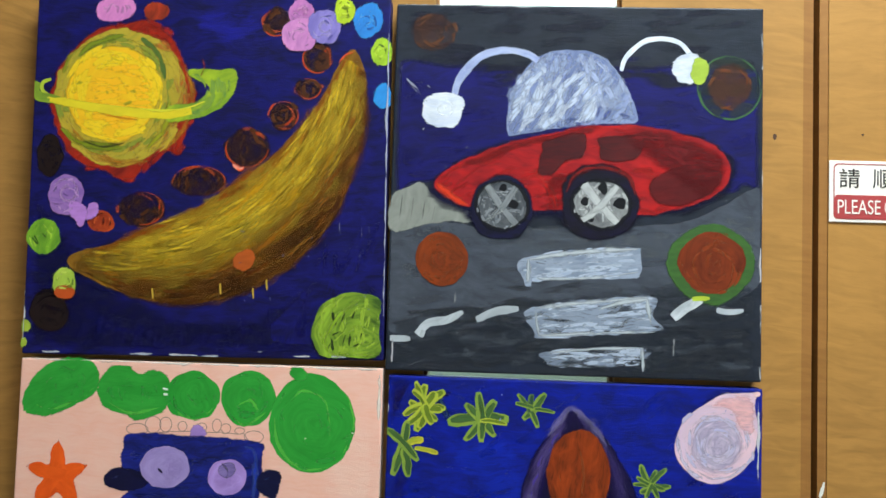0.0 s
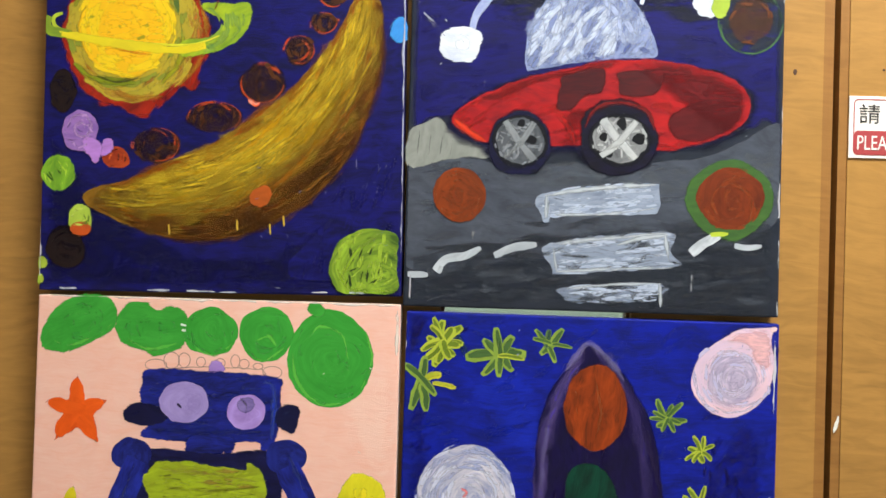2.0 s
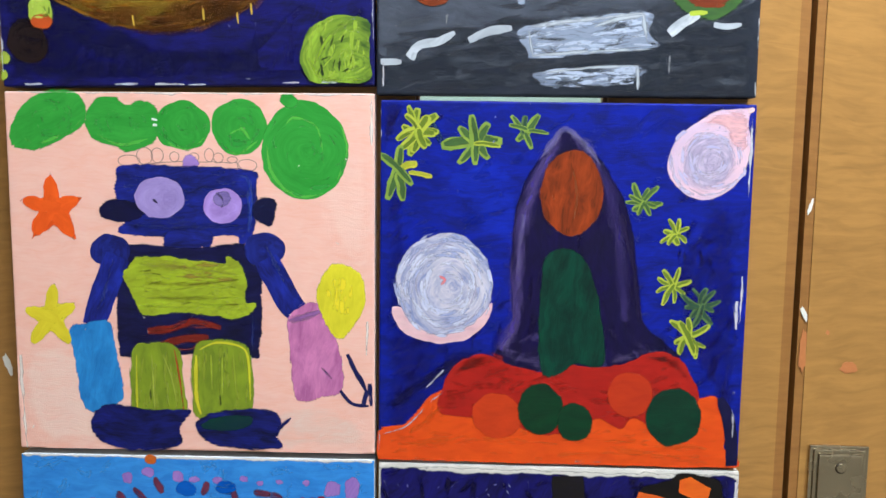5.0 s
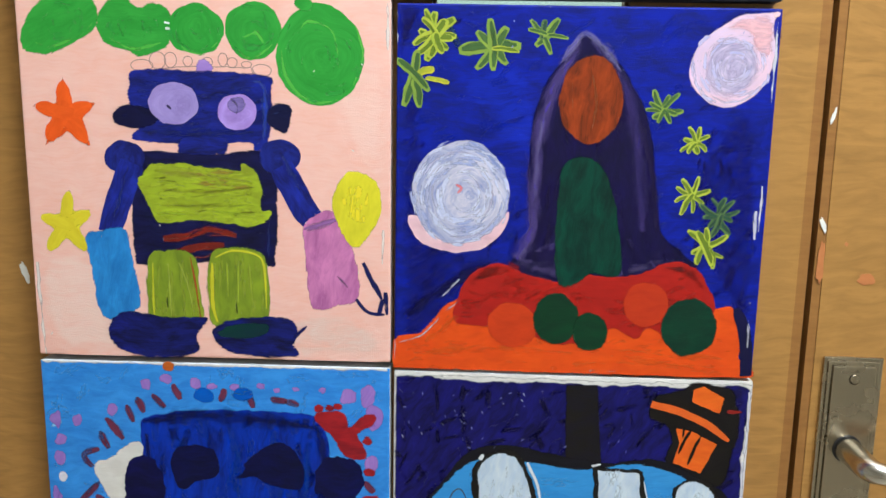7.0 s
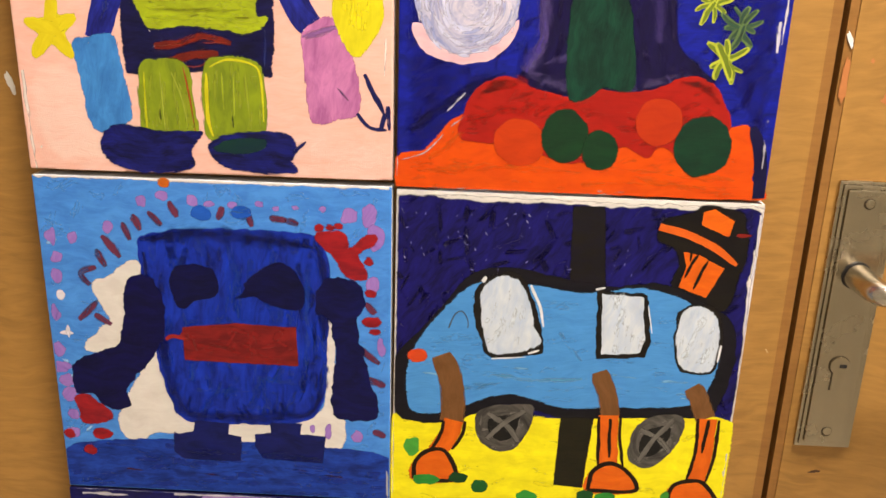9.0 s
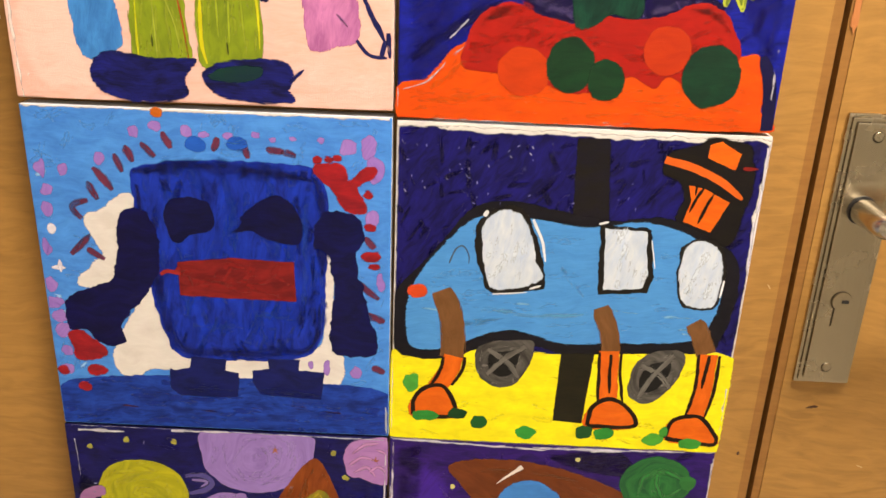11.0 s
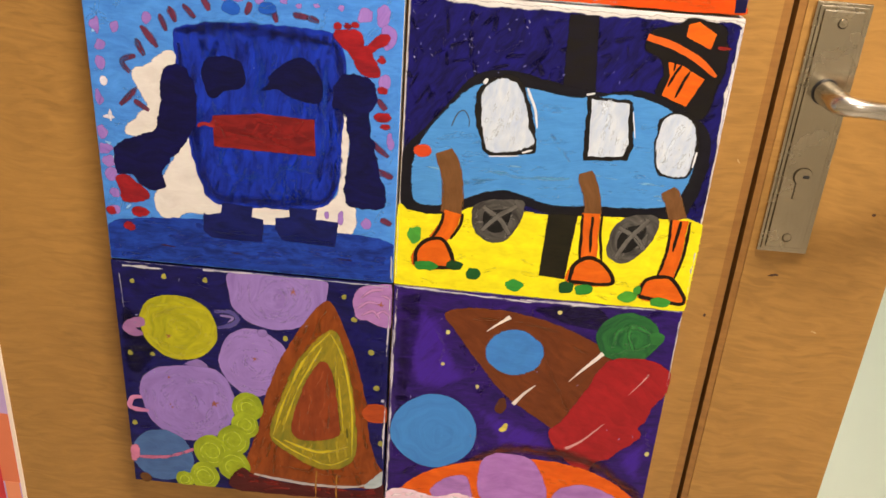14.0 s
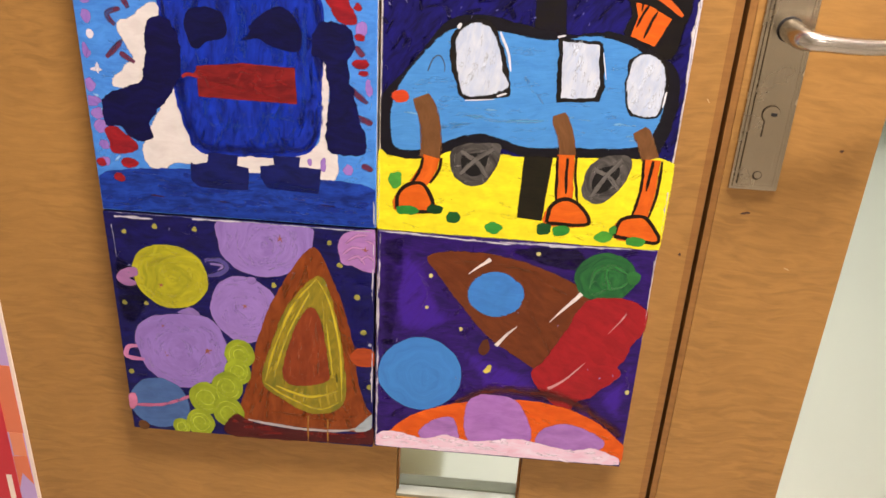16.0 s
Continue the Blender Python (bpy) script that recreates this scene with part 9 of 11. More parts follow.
c.patch("hat", [(25.13, 28.72), (26.09, 29.03), (27.80, 28.07), (27.54, 26.60), (25.12, 27.60)], paint("dc6412", "cc5410", feather=True), sharp=True, rough=0.05)
c.stroke("hat_brim", [(21.75, 27.38), (24.44, 26.63), (26.69, 25.57), (28.44, 24.28)], 0.68, paint("d8641c", "c85418", feather=True), ends=(0.9, 0.4))
c.patch("hat", [(23.88, 25.37), (25.37, 25.04), (27.51, 23.95), (26.30, 21.18), (23.83, 22.14), (24.26, 24.03)], paint("dc6412", "cc5410", feather=True), sharp=True, rough=0.05)
c.stroke("brush_mark", [(25.22, 25.13), (24.71, 24.19), (24.28, 22.95)], 0.44, paint("15110e", feather=True, soft=None), ends=(0.35, 0.25), feather=0.45, dry=0.0)
c.stroke("brush_mark", [(26.05, 24.58), (25.61, 23.49), (25.13, 21.99)], 0.45, paint("15110e", feather=True, soft=None), ends=(0.35, 0.25), feather=0.45, dry=0.0)
c.stroke("brush_mark", [(24.62, 25.40), (24.58, 24.43)], 0.30, paint("15110e", feather=True, soft=None), ends=(0.35, 0.25), feather=0.45, dry=0.0)
c.disc("red_mark", 28.74, 26.88, 0.73, 0.23, paint("8a2018", feather=True, cover=0.7), feather=0.1)
c.disc("nose", 2.07, 14.73, 0.69, 0.49, paint("d04a20", "b83a18", feather=True))
c.stroke("pencil_line", [(4.70, 17.46), (5.18, 18.71), (5.79, 19.09), (6.30, 18.34), (6.34, 17.52)], 0.19, paint("4a5a68", feather=True, cover=0.8))
c.stroke("leg", [(4.10, 14.90), (4.95, 12.90), (5.35, 10.15), (5.27, 8.46)], 2.2, paint("76502e", "644020", feather=True, cover=1), ends=(0.75, 1), label="brown part of the leg")
c.stroke("leg", [(17.95, 14.00), (18.85, 11.80), (19.35, 9.69)], 1.75, paint("76502e", "644020", feather=True, cover=1), ends=(0.75, 1), label="brown part of the leg")
c.stroke("leg", [(26.10, 12.95), (26.85, 11.81), (27.60, 9.90)], 1.8, paint("76502e", "644020", feather=True, cover=1), ends=(0.75, 1), label="brown part of the leg")
c.stroke("leg", [(5.47, 8.58), (5.07, 7.02), (3.97, 5.24)], 1.81, paint("dc6614", "c8560e", feather=True), ends=(1, 1))
c.stroke("leg", [(19.14, 9.79), (19.26, 7.29), (19.48, 4.37)], 1.90, paint("dc6614", "c8560e", feather=True), ends=(1, 1))
c.stroke("leg", [(27.84, 9.90), (27.86, 6.46), (27.41, 3.18)], 1.70, paint("dc6614", "c8560e", feather=True), ends=(1, 1))
c.patch("hoof", [(1.98, 2.37), (2.14, 4.28), (3.35, 5.39), (4.89, 5.27), (5.72, 2.51)], paint("dc6612", "cc560e", feather=True))
c.stroke("hoof_outline", [(1.98, 2.37), (2.14, 4.28), (3.35, 5.39), (4.89, 5.27), (5.72, 2.51), (1.98, 2.37)], 0.42, paint("1e1008", feather=True), ends=(1, 1), rough=0.08)
c.patch("hoof", [(17.90, 2.08), (18.28, 4.02), (19.67, 4.97), (21.32, 4.14), (22.22, 2.25)], paint("dc6612", "cc560e", feather=True))
c.stroke("hoof_outline", [(17.90, 2.08), (18.28, 4.02), (19.67, 4.97), (21.32, 4.14), (22.22, 2.25), (17.90, 2.08)], 0.42, paint("1e1008", feather=True), ends=(1, 1), rough=0.08)
c.patch("hoof", [(25.19, 1.15), (25.62, 2.99), (27.61, 3.61), (28.96, 2.64), (29.67, 0.71)], paint("dc6612", "cc560e", feather=True))
c.stroke("hoof_outline", [(25.19, 1.15), (25.62, 2.99), (27.61, 3.61), (28.96, 2.64), (29.67, 0.71), (25.19, 1.15)], 0.42, paint("1e1008", feather=True), ends=(1, 1), rough=0.08)
c.stroke("leg_outline", [(4.61, 8.44), (4.17, 6.70), (3.35, 5.21)], 0.38, paint("221208", feather=True, cover=0.98), rough=0.08)
c.stroke("leg_outline", [(6.48, 8.51), (6.24, 7.07), (5.39, 5.59)], 0.38, paint("221208", feather=True, cover=0.98), rough=0.08)
c.stroke("leg_outline", [(18.30, 9.64), (18.45, 7.25), (18.62, 4.69)], 0.38, paint("221208", feather=True, cover=0.98), rough=0.08)
c.stroke("leg_outline", [(20.22, 9.61), (20.38, 7.33), (20.89, 4.72)], 0.37, paint("221208", feather=True, cover=0.98), rough=0.08)
c.stroke("leg_outline", [(19.33, 9.46), (19.56, 5.55)], 0.37, paint("221208", feather=True, cover=0.98), rough=0.08)
c.stroke("leg_outline", [(27.04, 9.87), (27.14, 6.43), (26.65, 3.45)], 0.37, paint("221208", feather=True, cover=0.98), rough=0.08)
c.stroke("leg_outline", [(28.86, 9.83), (28.88, 6.50), (28.40, 3.52)], 0.38, paint("221208", feather=True, cover=0.98), rough=0.08)
c.stroke("leg_outline", [(27.96, 9.79), (27.75, 6.46)], 0.37, paint("221208", feather=True, cover=0.98), rough=0.08)
c.patch("wheel", [(7.29, 8.43), (8.12, 9.98), (12.09, 10.53), (12.43, 8.74), (11.39, 6.29), (9.70, 5.58), (8.00, 6.50)], paint("5c5852", "2e2b28", feather=True, depth=1, streak=1.2, relief=0.7), rough=0.12, feather=0.15, polar=(9.86, 8.02))
c.brushwork("wheel_brushwork", [(7.29, 8.43), (8.12, 9.98), (12.09, 10.53), (12.43, 8.74), (11.39, 6.29), (9.70, 5.58), (8.00, 6.50)], paint("8c8880", "54504a", feather=True, cover=0.55, soft="dry", relief=0.9), 26, 1.6, 0.3, 50, 70, seed=168)
c.patch("wheel_gap", [(8.37, 8.26), (8.84, 9.16), (11.16, 9.48), (11.35, 8.44), (10.74, 7.02), (9.77, 6.61), (8.79, 7.14)], paint("1a1816", feather=True, cover=0.95), feather=0.2)
c.stroke("spoke", [(8.45, 9.43), (10.28, 8.20), (11.31, 6.69)], 0.65, paint("76726a", "4c4842", feather=True, cover=0.9, soft=None, relief=0.7), ends=(0.8, 0.7), rough=0.1)
c.stroke("spoke", [(11.74, 9.84), (9.93, 8.47), (8.49, 6.87)], 0.65, paint("76726a", "4c4842", feather=True, cover=0.9, soft=None, relief=0.7), ends=(0.8, 0.7), rough=0.1)
c.patch("wheel", [(21.16, 5.91), (21.47, 8.41), (22.91, 9.88), (25.49, 10.15), (25.95, 8.69), (24.92, 6.23), (23.07, 4.63), (21.67, 5.04)], paint("5c5852", "2e2b28", feather=True, depth=1, streak=1.2, relief=0.7), rough=0.12, feather=0.15, polar=(23.34, 7.39))
c.brushwork("wheel_brushwork", [(21.16, 5.91), (21.47, 8.41), (22.91, 9.88), (25.49, 10.15), (25.95, 8.69), (24.92, 6.23), (23.07, 4.63), (21.67, 5.04)], paint("8c8880", "54504a", feather=True, cover=0.55, soft="dry", relief=0.9), 26, 1.6, 0.3, 50, 70, seed=169)
c.patch("wheel_gap", [(22.08, 6.53), (22.25, 7.98), (23.08, 8.84), (24.59, 9.00), (24.85, 8.15), (24.25, 6.72), (23.18, 5.79), (22.38, 6.03)], paint("1a1816", feather=True, cover=0.95), feather=0.2)
c.stroke("spoke", [(22.06, 8.54), (23.86, 7.58), (24.90, 6.34)], 0.66, paint("76726a", "4c4842", feather=True, cover=0.9, soft=None, relief=0.7), ends=(0.8, 0.7), rough=0.1)
c.stroke("spoke", [(24.85, 9.67), (23.36, 7.65), (22.20, 5.36)], 0.65, paint("76726a", "4c4842", feather=True, cover=0.9, soft=None, relief=0.7), ends=(0.8, 0.7), rough=0.1)
c.disc("bush", 1.70, 5.68, 0.77, 1.00, paint("48a03a", feather=True, cover=1), feather=0.12, rough=0.16, wob=0.25)
c.disc("bush", 3.13, 2.41, 1.30, 0.60, paint("2a8a34", feather=True, cover=1), feather=0.12, rough=0.16, wob=0.25)
c.disc("bush", 6.13, 2.65, 0.94, 0.66, paint("12401e", feather=True, cover=1), feather=0.12, rough=0.16, wob=0.25)
c.disc("bush", 7.99, 1.94, 0.78, 0.79, paint("1a5c28", feather=True, cover=1), feather=0.12, rough=0.16, wob=0.25)
c.disc("bush", 12.34, 1.01, 0.99, 0.67, paint("2f9438", feather=True, cover=1), feather=0.12, rough=0.16, wob=0.25)
c.disc("bush", 17.71, 1.41, 0.78, 0.80, paint("1a5026", feather=True, cover=1), feather=0.12, rough=0.16, wob=0.25)
c.disc("bush", 19.56, 1.24, 0.94, 0.68, paint("2c8c34", feather=True, cover=1), feather=0.12, rough=0.16, wob=0.25)
c.disc("bush", 24.06, 0.92, 1.00, 0.74, paint("4aa032", feather=True, cover=1), feather=0.12, rough=0.16, wob=0.25)
c.disc("bush", 27.53, 0.63, 1.04, 0.57, paint("3a9434", feather=True, cover=1), feather=0.12, rough=0.16, wob=0.25)
c.disc("bush", 24.99, 1.88, 0.41, 0.62, paint("3a8a30", feather=True, cover=1), feather=0.12, rough=0.16, wob=0.25)
c.stroke("bare_edge", [(-0.40, 29.16), (-0.25, 15.91), (-0.29, 8.81)], 0.24, paint("e4dee0", feather=True, cover=0.75), rough=0.14, feather=0.4)
c.stroke("bare_edge", [(29.97, 24.63), (29.97, 18.62), (30.20, 9.99)], 0.36, paint("e4dee0", feather=True, cover=0.75), rough=0.14, feather=0.4)
c.stroke("bare_edge", [(30.04, 29.36), (30.07, 25.12)], 0.24, paint("e4dee0", feather=True, cover=0.75), rough=0.14, feather=0.4)
c.stroke("bare_edge", [(-0.03, 8.26), (-0.06, 0.10)], 0.26, paint("e4dee0", feather=True, cover=0.75), rough=0.14, feather=0.4)
c.stroke("white_fleck", [(0.44, 28.04), (0.58, 27.81)], 0.09, paint("c8c8dc", feather=True, cover=0.6))
c.stroke("white_fleck", [(5.73, 25.36), (5.88, 25.13)], 0.09, paint("c8c8dc", feather=True, cover=0.6))
c.stroke("white_fleck", [(10.81, 27.40), (10.97, 27.17)], 0.09, paint("c8c8dc", feather=True, cover=0.6))
c.stroke("white_fleck", [(2.33, 24.18), (2.48, 23.94)], 0.10, paint("c8c8dc", feather=True, cover=0.6))
c.stroke("white_fleck", [(7.48, 26.24), (7.63, 26.00)], 0.09, paint("c8c8dc", feather=True, cover=0.6))
c.stroke("white_fleck", [(12.53, 28.25), (12.68, 28.03)], 0.09, paint("c8c8dc", feather=True, cover=0.6))
c.stroke("white_fleck", [(4.12, 25.06), (4.26, 24.83)], 0.09, paint("c8c8dc", feather=True, cover=0.6))
c.stroke("white_fleck", [(9.22, 27.10), (9.38, 26.87)], 0.10, paint("c8c8dc", feather=True, cover=0.6))
c.stroke("white_fleck", [(0.71, 23.88), (0.85, 23.64)], 0.09, paint("c8c8dc", feather=True, cover=0.6))
c.stroke("white_fleck", [(5.88, 25.94), (6.03, 25.71)], 0.09, paint("c8c8dc", feather=True, cover=0.6))
c.stroke("white_fleck", [(10.95, 27.96), (11.11, 27.73)], 0.09, paint("c8c8dc", feather=True, cover=0.6))

# child's acrylic painting of a brown rocket among lilac planets
c = Canvas(-0.302, 0.539, 0.301, 0.297, 0.3, "child's acrylic painting of a brown rocket among lilac planets", paint("14125c", "0e0c3c"), paint("17154a"))
CANVASES["cone"] = c
c.brushwork("sky_brushwork", [(0.3, 0.3), (0.3, 29.3), (29.7, 29.3), (29.7, 0.3)], paint("1c1a84", "120f54", feather=True, cover=0.5, soft=None), 110, 3.0, 0.8, 30, 60, seed=180)
c.patch("dark_sky", [(0.69, 24.72), (4.64, 20.03), (2.12, 15.29), (0.29, 16.65)], paint("0d0a2c", feather=True, soft=True, cover=0.8), feather=0.6)
c.patch("dark_sky", [(26.00, 23.37), (30.08, 23.73), (29.88, 11.69), (27.88, 14.64)], paint("1a1a74", feather=True, soft=True, cover=0.5), feather=0.5)
c.patch("lilac_planet", [(12.89, 29.58), (18.08, 29.74), (22.99, 29.61), (23.45, 28.03), (22.57, 25.19), (20.31, 23.44), (17.74, 22.79), (14.91, 23.40), (13.06, 25.07), (12.58, 27.12)], paint("9a7ec0", "8468a8", feather=True, soft=None, depth=0.4), feather=0.25, polar=(17.94, 26.88))
c.disc("lilac_planet", 15.12, 18.38, 4.07, 4.53, paint("9a7cc0", "8a6eae", feather=True, soft=None, depth=0.4), feather=0.25, polar=(15.61, 17.93))
c.disc("lilac_planet", 16.19, 22.36, 0.64, 0.58, paint("9476b8", feather=True, soft=None), feather=0.22)
c.patch("lilac_planet", [(1.61, 13.31), (2.25, 15.31), (4.42, 16.80), (8.97, 17.45), (11.65, 16.48), (12.88, 13.20), (12.38, 9.98), (10.15, 7.47), (5.94, 6.72), (2.74, 9.03), (1.97, 11.21)], paint("967ac0", "8468a8", feather=True, soft=None, depth=0.4), rough=0.09, feather=0.3, polar=(7.12, 11.86))
c.patch("lilac_planet", [(6.98, 17.26), (8.72, 18.32), (9.93, 17.16)], paint("9074b4", feather=True, soft=None), feather=0.22)
c.disc("yellow_planet", 6.80, 22.04, 4.55, 4.25, paint("b8b01e", "8f901c", feather=True, soft=None, depth=0.6), turn=-14, rough=0.08, feather=0.25, polar=(7.35, 21.61))
c.stroke("brush_mark", [(4.35, 23.27), (6.73, 24.53), (9.55, 24.07)], 2.09, paint("ccc42c", feather=True, cover=0.5, soft=True), ends=(0.35, 0.25), feather=0.45, dry=0.0)
for x, y, rx, ry, tones, count, seed in ((6.80, 22.04, 4.3, 4.0, ("ccc430", "a4a024"), 44, 186), (15.12, 18.38, 3.9, 4.3, ("ac90cc", "8c70b4"), 40, 187), (7.2, 12.2, 5.0, 4.8, ("a88ccc", "866cb0"), 50, 188), (18.0, 27.2, 4.8, 3.6, ("a88cc8", "8a70b0"), 40, 189)):
    c.brushwork("planet_brushwork", round_outline(x, y, rx, ry), paint(*tones, feather=True, cover=0.5, soft="dry", depth=0.3, relief=0.2), count, 3.2, 0.7, around(x, y), 24, seed=seed)
c.patch("planet_ring", [(0.71, 21.44), (1.41, 22.37), (2.75, 22.77), (2.79, 22.05), (1.89, 21.54), (2.65, 20.88), (1.46, 20.70)], paint("a4709c", "8c6090", feather=True))
c.stroke("planet_ring", [(10.99, 24.47), (12.65, 24.62), (13.48, 23.84), (12.65, 22.91), (11.21, 22.50)], 0.83, paint("5c5490", "4c4480", feather=True, cover=0.8, soft=None))
c.stroke("planet_ring", [(11.59, 24.10), (12.98, 23.94), (12.43, 23.32)], 0.39, paint("8c78b0", feather=True, cover=0.8))
c.patch("pink_planet", [(26.28, 27.44), (26.78, 28.85), (28.50, 29.26), (30.45, 29.15), (30.38, 25.02), (28.89, 24.75), (27.76, 25.29), (26.64, 25.54)], paint("ac7cb4", "986aa4", feather=True))
c.stroke("brush_mark", [(26.90, 27.77), (28.01, 28.81), (29.42, 29.07)], 0.79, paint("c890c0", feather=True, soft=None, cover=0.9), ends=(0.35, 0.25), feather=0.45, dry=0.0)
c.stroke("brush_mark", [(26.65, 26.51), (27.76, 27.43), (29.12, 27.14)], 0.79, paint("c890c0", feather=True, soft=None, cover=0.9), ends=(0.35, 0.25), feather=0.45, dry=0.0)
c.stroke("brush_mark", [(27.01, 25.71), (28.26, 26.37), (29.13, 25.34)], 0.80, paint("c890c0", feather=True, soft=None, cover=0.9), ends=(0.35, 0.25), feather=0.45, dry=0.0)
c.stroke("brush_mark", [(29.11, 28.36), (30.04, 27.90), (30.11, 26.53)], 0.79, paint("c890c0", feather=True, soft=None, cover=0.9), ends=(0.35, 0.25), feather=0.45, dry=0.0)
c.stroke("brush_mark", [(28.51, 25.84), (29.43, 26.47), (30.25, 25.71)], 0.79, paint("c890c0", feather=True, soft=None, cover=0.9), ends=(0.35, 0.25), feather=0.45, dry=0.0)
c.disc("slate_planet", 3.73, 4.15, 3.84, 3.86, paint("486a9c", "3f5c8c", feather=True, soft=None), feather=0.22)
c.stroke("planet_ring", [(0.30, 3.62), (4.28, 4.03), (8.51, 5.98)], 0.57, paint("c06c90", feather=True, cover=0.8))
c.patch("planet_ring", [(0.09, 4.79), (0.63, 5.18), (0.75, 3.84), (0.10, 3.09)], paint("d07c9c", feather=True))
c.stroke("planet_ring", [(1.90, 12.31), (0.78, 12.05), (0.48, 10.75), (2.56, 10.47)], 0.61, paint("cc82a8", "b06c98", feather=True))
c.patch("rocket", [(23.55, 27.08), (25.00, 24.63), (26.86, 19.23), (27.88, 14.33), (28.35, 9.94), (29.24, 6.34), (30.36, 4.18), (29.27, 2.35), (26.49, 2.06), (16.05, 2.43), (13.61, 3.63), (15.17, 9.04), (16.43, 14.71), (18.51, 20.03), (20.44, 23.59), (22.16, 26.13)], paint("8c4418", "6e3210", feather=True), feather=0.15, angle=75, label="brown painted rocket cone")
c.brushwork("rocket_brushwork", [(23.55, 27.08), (25.00, 24.63), (26.86, 19.23), (27.88, 14.33), (28.35, 9.94), (29.24, 6.34), (30.36, 4.18), (29.27, 2.35), (26.49, 2.06), (16.05, 2.43), (13.61, 3.63), (15.17, 9.04), (16.43, 14.71), (18.51, 20.03), (20.44, 23.59), (22.16, 26.13)], paint("a8561e", "74360f", feather=True, cover=0.55, soft=None), 70, 4.0, 0.7, lambda u, v: 72 if u < 22.5 else 102, 9, seed=181)
c.brushwork("rocket_brushwork", [(23.55, 27.08), (25.00, 24.63), (26.86, 19.23), (27.88, 14.33), (28.35, 9.94), (29.24, 6.34), (30.36, 4.18), (29.27, 2.35), (26.49, 2.06), (16.05, 2.43), (13.61, 3.63), (15.17, 9.04), (16.43, 14.71), (18.51, 20.03), (20.44, 23.59), (22.16, 26.13)], paint("5c2a0e", "74360f", feather=True, cover=0.5, soft=None), 26, 3.0, 0.5, lambda u, v: 72 if u < 22.5 else 102, 12, seed=182)
c.stroke("brush_mark", [(23.22, 25.94), (20.83, 20.01), (18.56, 12.18), (16.21, 5.42)], 2.00, paint("9c501c", "7c3c14", feather=True, soft=None, cover=0.5), ends=(0.35, 0.25), feather=0.45, dry=0.0)
c.stroke("brush_mark", [(24.14, 25.32), (26.27, 17.54), (27.88, 8.27)], 2.01, paint("9c501c", "7c3c14", feather=True, soft=None, cover=0.5), ends=(0.35, 0.25), feather=0.45, dry=0.0)
c.stroke("brush_mark", [(17.54, 4.29), (23.74, 3.66), (28.57, 4.59)], 2.23, paint("9c501c", "7c3c14", feather=True, soft=None, cover=0.5), ends=(0.35, 0.25), feather=0.45, dry=0.0)
c.patch("yellow_frame", [(23.79, 23.39), (25.26, 20.05), (26.31, 14.18), (26.46, 6.64), (23.07, 4.53), (19.68, 6.03), (16.91, 8.48), (18.02, 13.38), (20.49, 19.47)], paint("98841e", "6c6a20", streak=1.1, relief=0.7, feather=True), angle=75, rough=0.1)
c.brushwork("frame_brushwork", [(23.79, 23.39), (25.26, 20.05), (26.31, 14.18), (26.46, 6.64), (23.07, 4.53), (19.68, 6.03), (16.91, 8.48), (18.02, 13.38), (20.49, 19.47)], paint("c4ae2c", "8c7c20", feather=True, cover=0.6, soft="dry", relief=0.9), 40, 3.6, 0.45, lambda u, v: 68 if u < 22.5 else 98, 8, seed=183)
c.brushwork("frame_brushwork", [(23.79, 23.39), (25.26, 20.05), (26.31, 14.18), (26.46, 6.64), (23.07, 4.53), (19.68, 6.03), (16.91, 8.48), (18.02, 13.38), (20.49, 19.47)], paint("64601c", feather=True, cover=0.5, soft="dry"), 14, 3.0, 0.3, lambda u, v: 68 if u < 22.5 else 98, 10, seed=184)
c.stroke("brush_mark", [(23.66, 23.16), (20.81, 19.42), (18.50, 13.74), (17.13, 8.82)], 0.91, paint("dcc838", "b4a024", feather=True, soft=None, cover=0.8), ends=(0.35, 0.25), feather=0.45, dry=0.0)
c.stroke("brush_mark", [(23.78, 23.03), (25.19, 19.67), (26.17, 13.70), (26.32, 6.62)], 0.81, paint("dcc838", "b4a024", feather=True, soft=None, cover=0.8), ends=(0.35, 0.25), feather=0.45, dry=0.0)
c.stroke("brush_mark", [(17.04, 8.41), (19.70, 6.61), (23.43, 5.15), (25.98, 6.42)], 0.88, paint("dcc838", "b4a024", feather=True, soft=None, cover=0.8), ends=(0.35, 0.25), feather=0.45, dry=0.0)
c.stroke("brush_mark", [(22.79, 21.29), (20.02, 15.43), (18.17, 9.33)], 0.72, paint("dcc838", "b4a024", feather=True, soft=None, cover=0.8), ends=(0.35, 0.25), feather=0.45, dry=0.0)
c.stroke("brush_mark", [(18.39, 8.13), (22.44, 6.89), (25.86, 8.06)], 1.11, paint("dcc838", "b4a024", feather=True, soft=None, cover=0.8), ends=(0.35, 0.25), feather=0.45, dry=0.0)
c.stroke("brush_mark", [(24.64, 17.39), (25.33, 9.64)], 0.63, paint("dcc838", "b4a024", feather=True, soft=None, cover=0.8), ends=(0.35, 0.25), feather=0.45, dry=0.0)
c.patch("inner_panel", [(23.00, 19.25), (23.87, 17.46), (24.68, 11.18), (24.25, 9.37), (20.79, 8.54), (19.41, 9.86), (20.52, 14.71), (21.73, 17.72)], paint("8a3e1c", "743016", feather=True), angle=85, rough=0.08)
c.brushwork("panel_brushwork", [(23.00, 19.25), (23.87, 17.46), (24.68, 11.18), (24.25, 9.37), (20.79, 8.54), (19.41, 9.86), (20.52, 14.71), (21.73, 17.72)], paint("b05a34", "843a1c", feather=True, cover=0.55, soft="dry"), 24, 3.0, 0.4, 85, 10, seed=185)
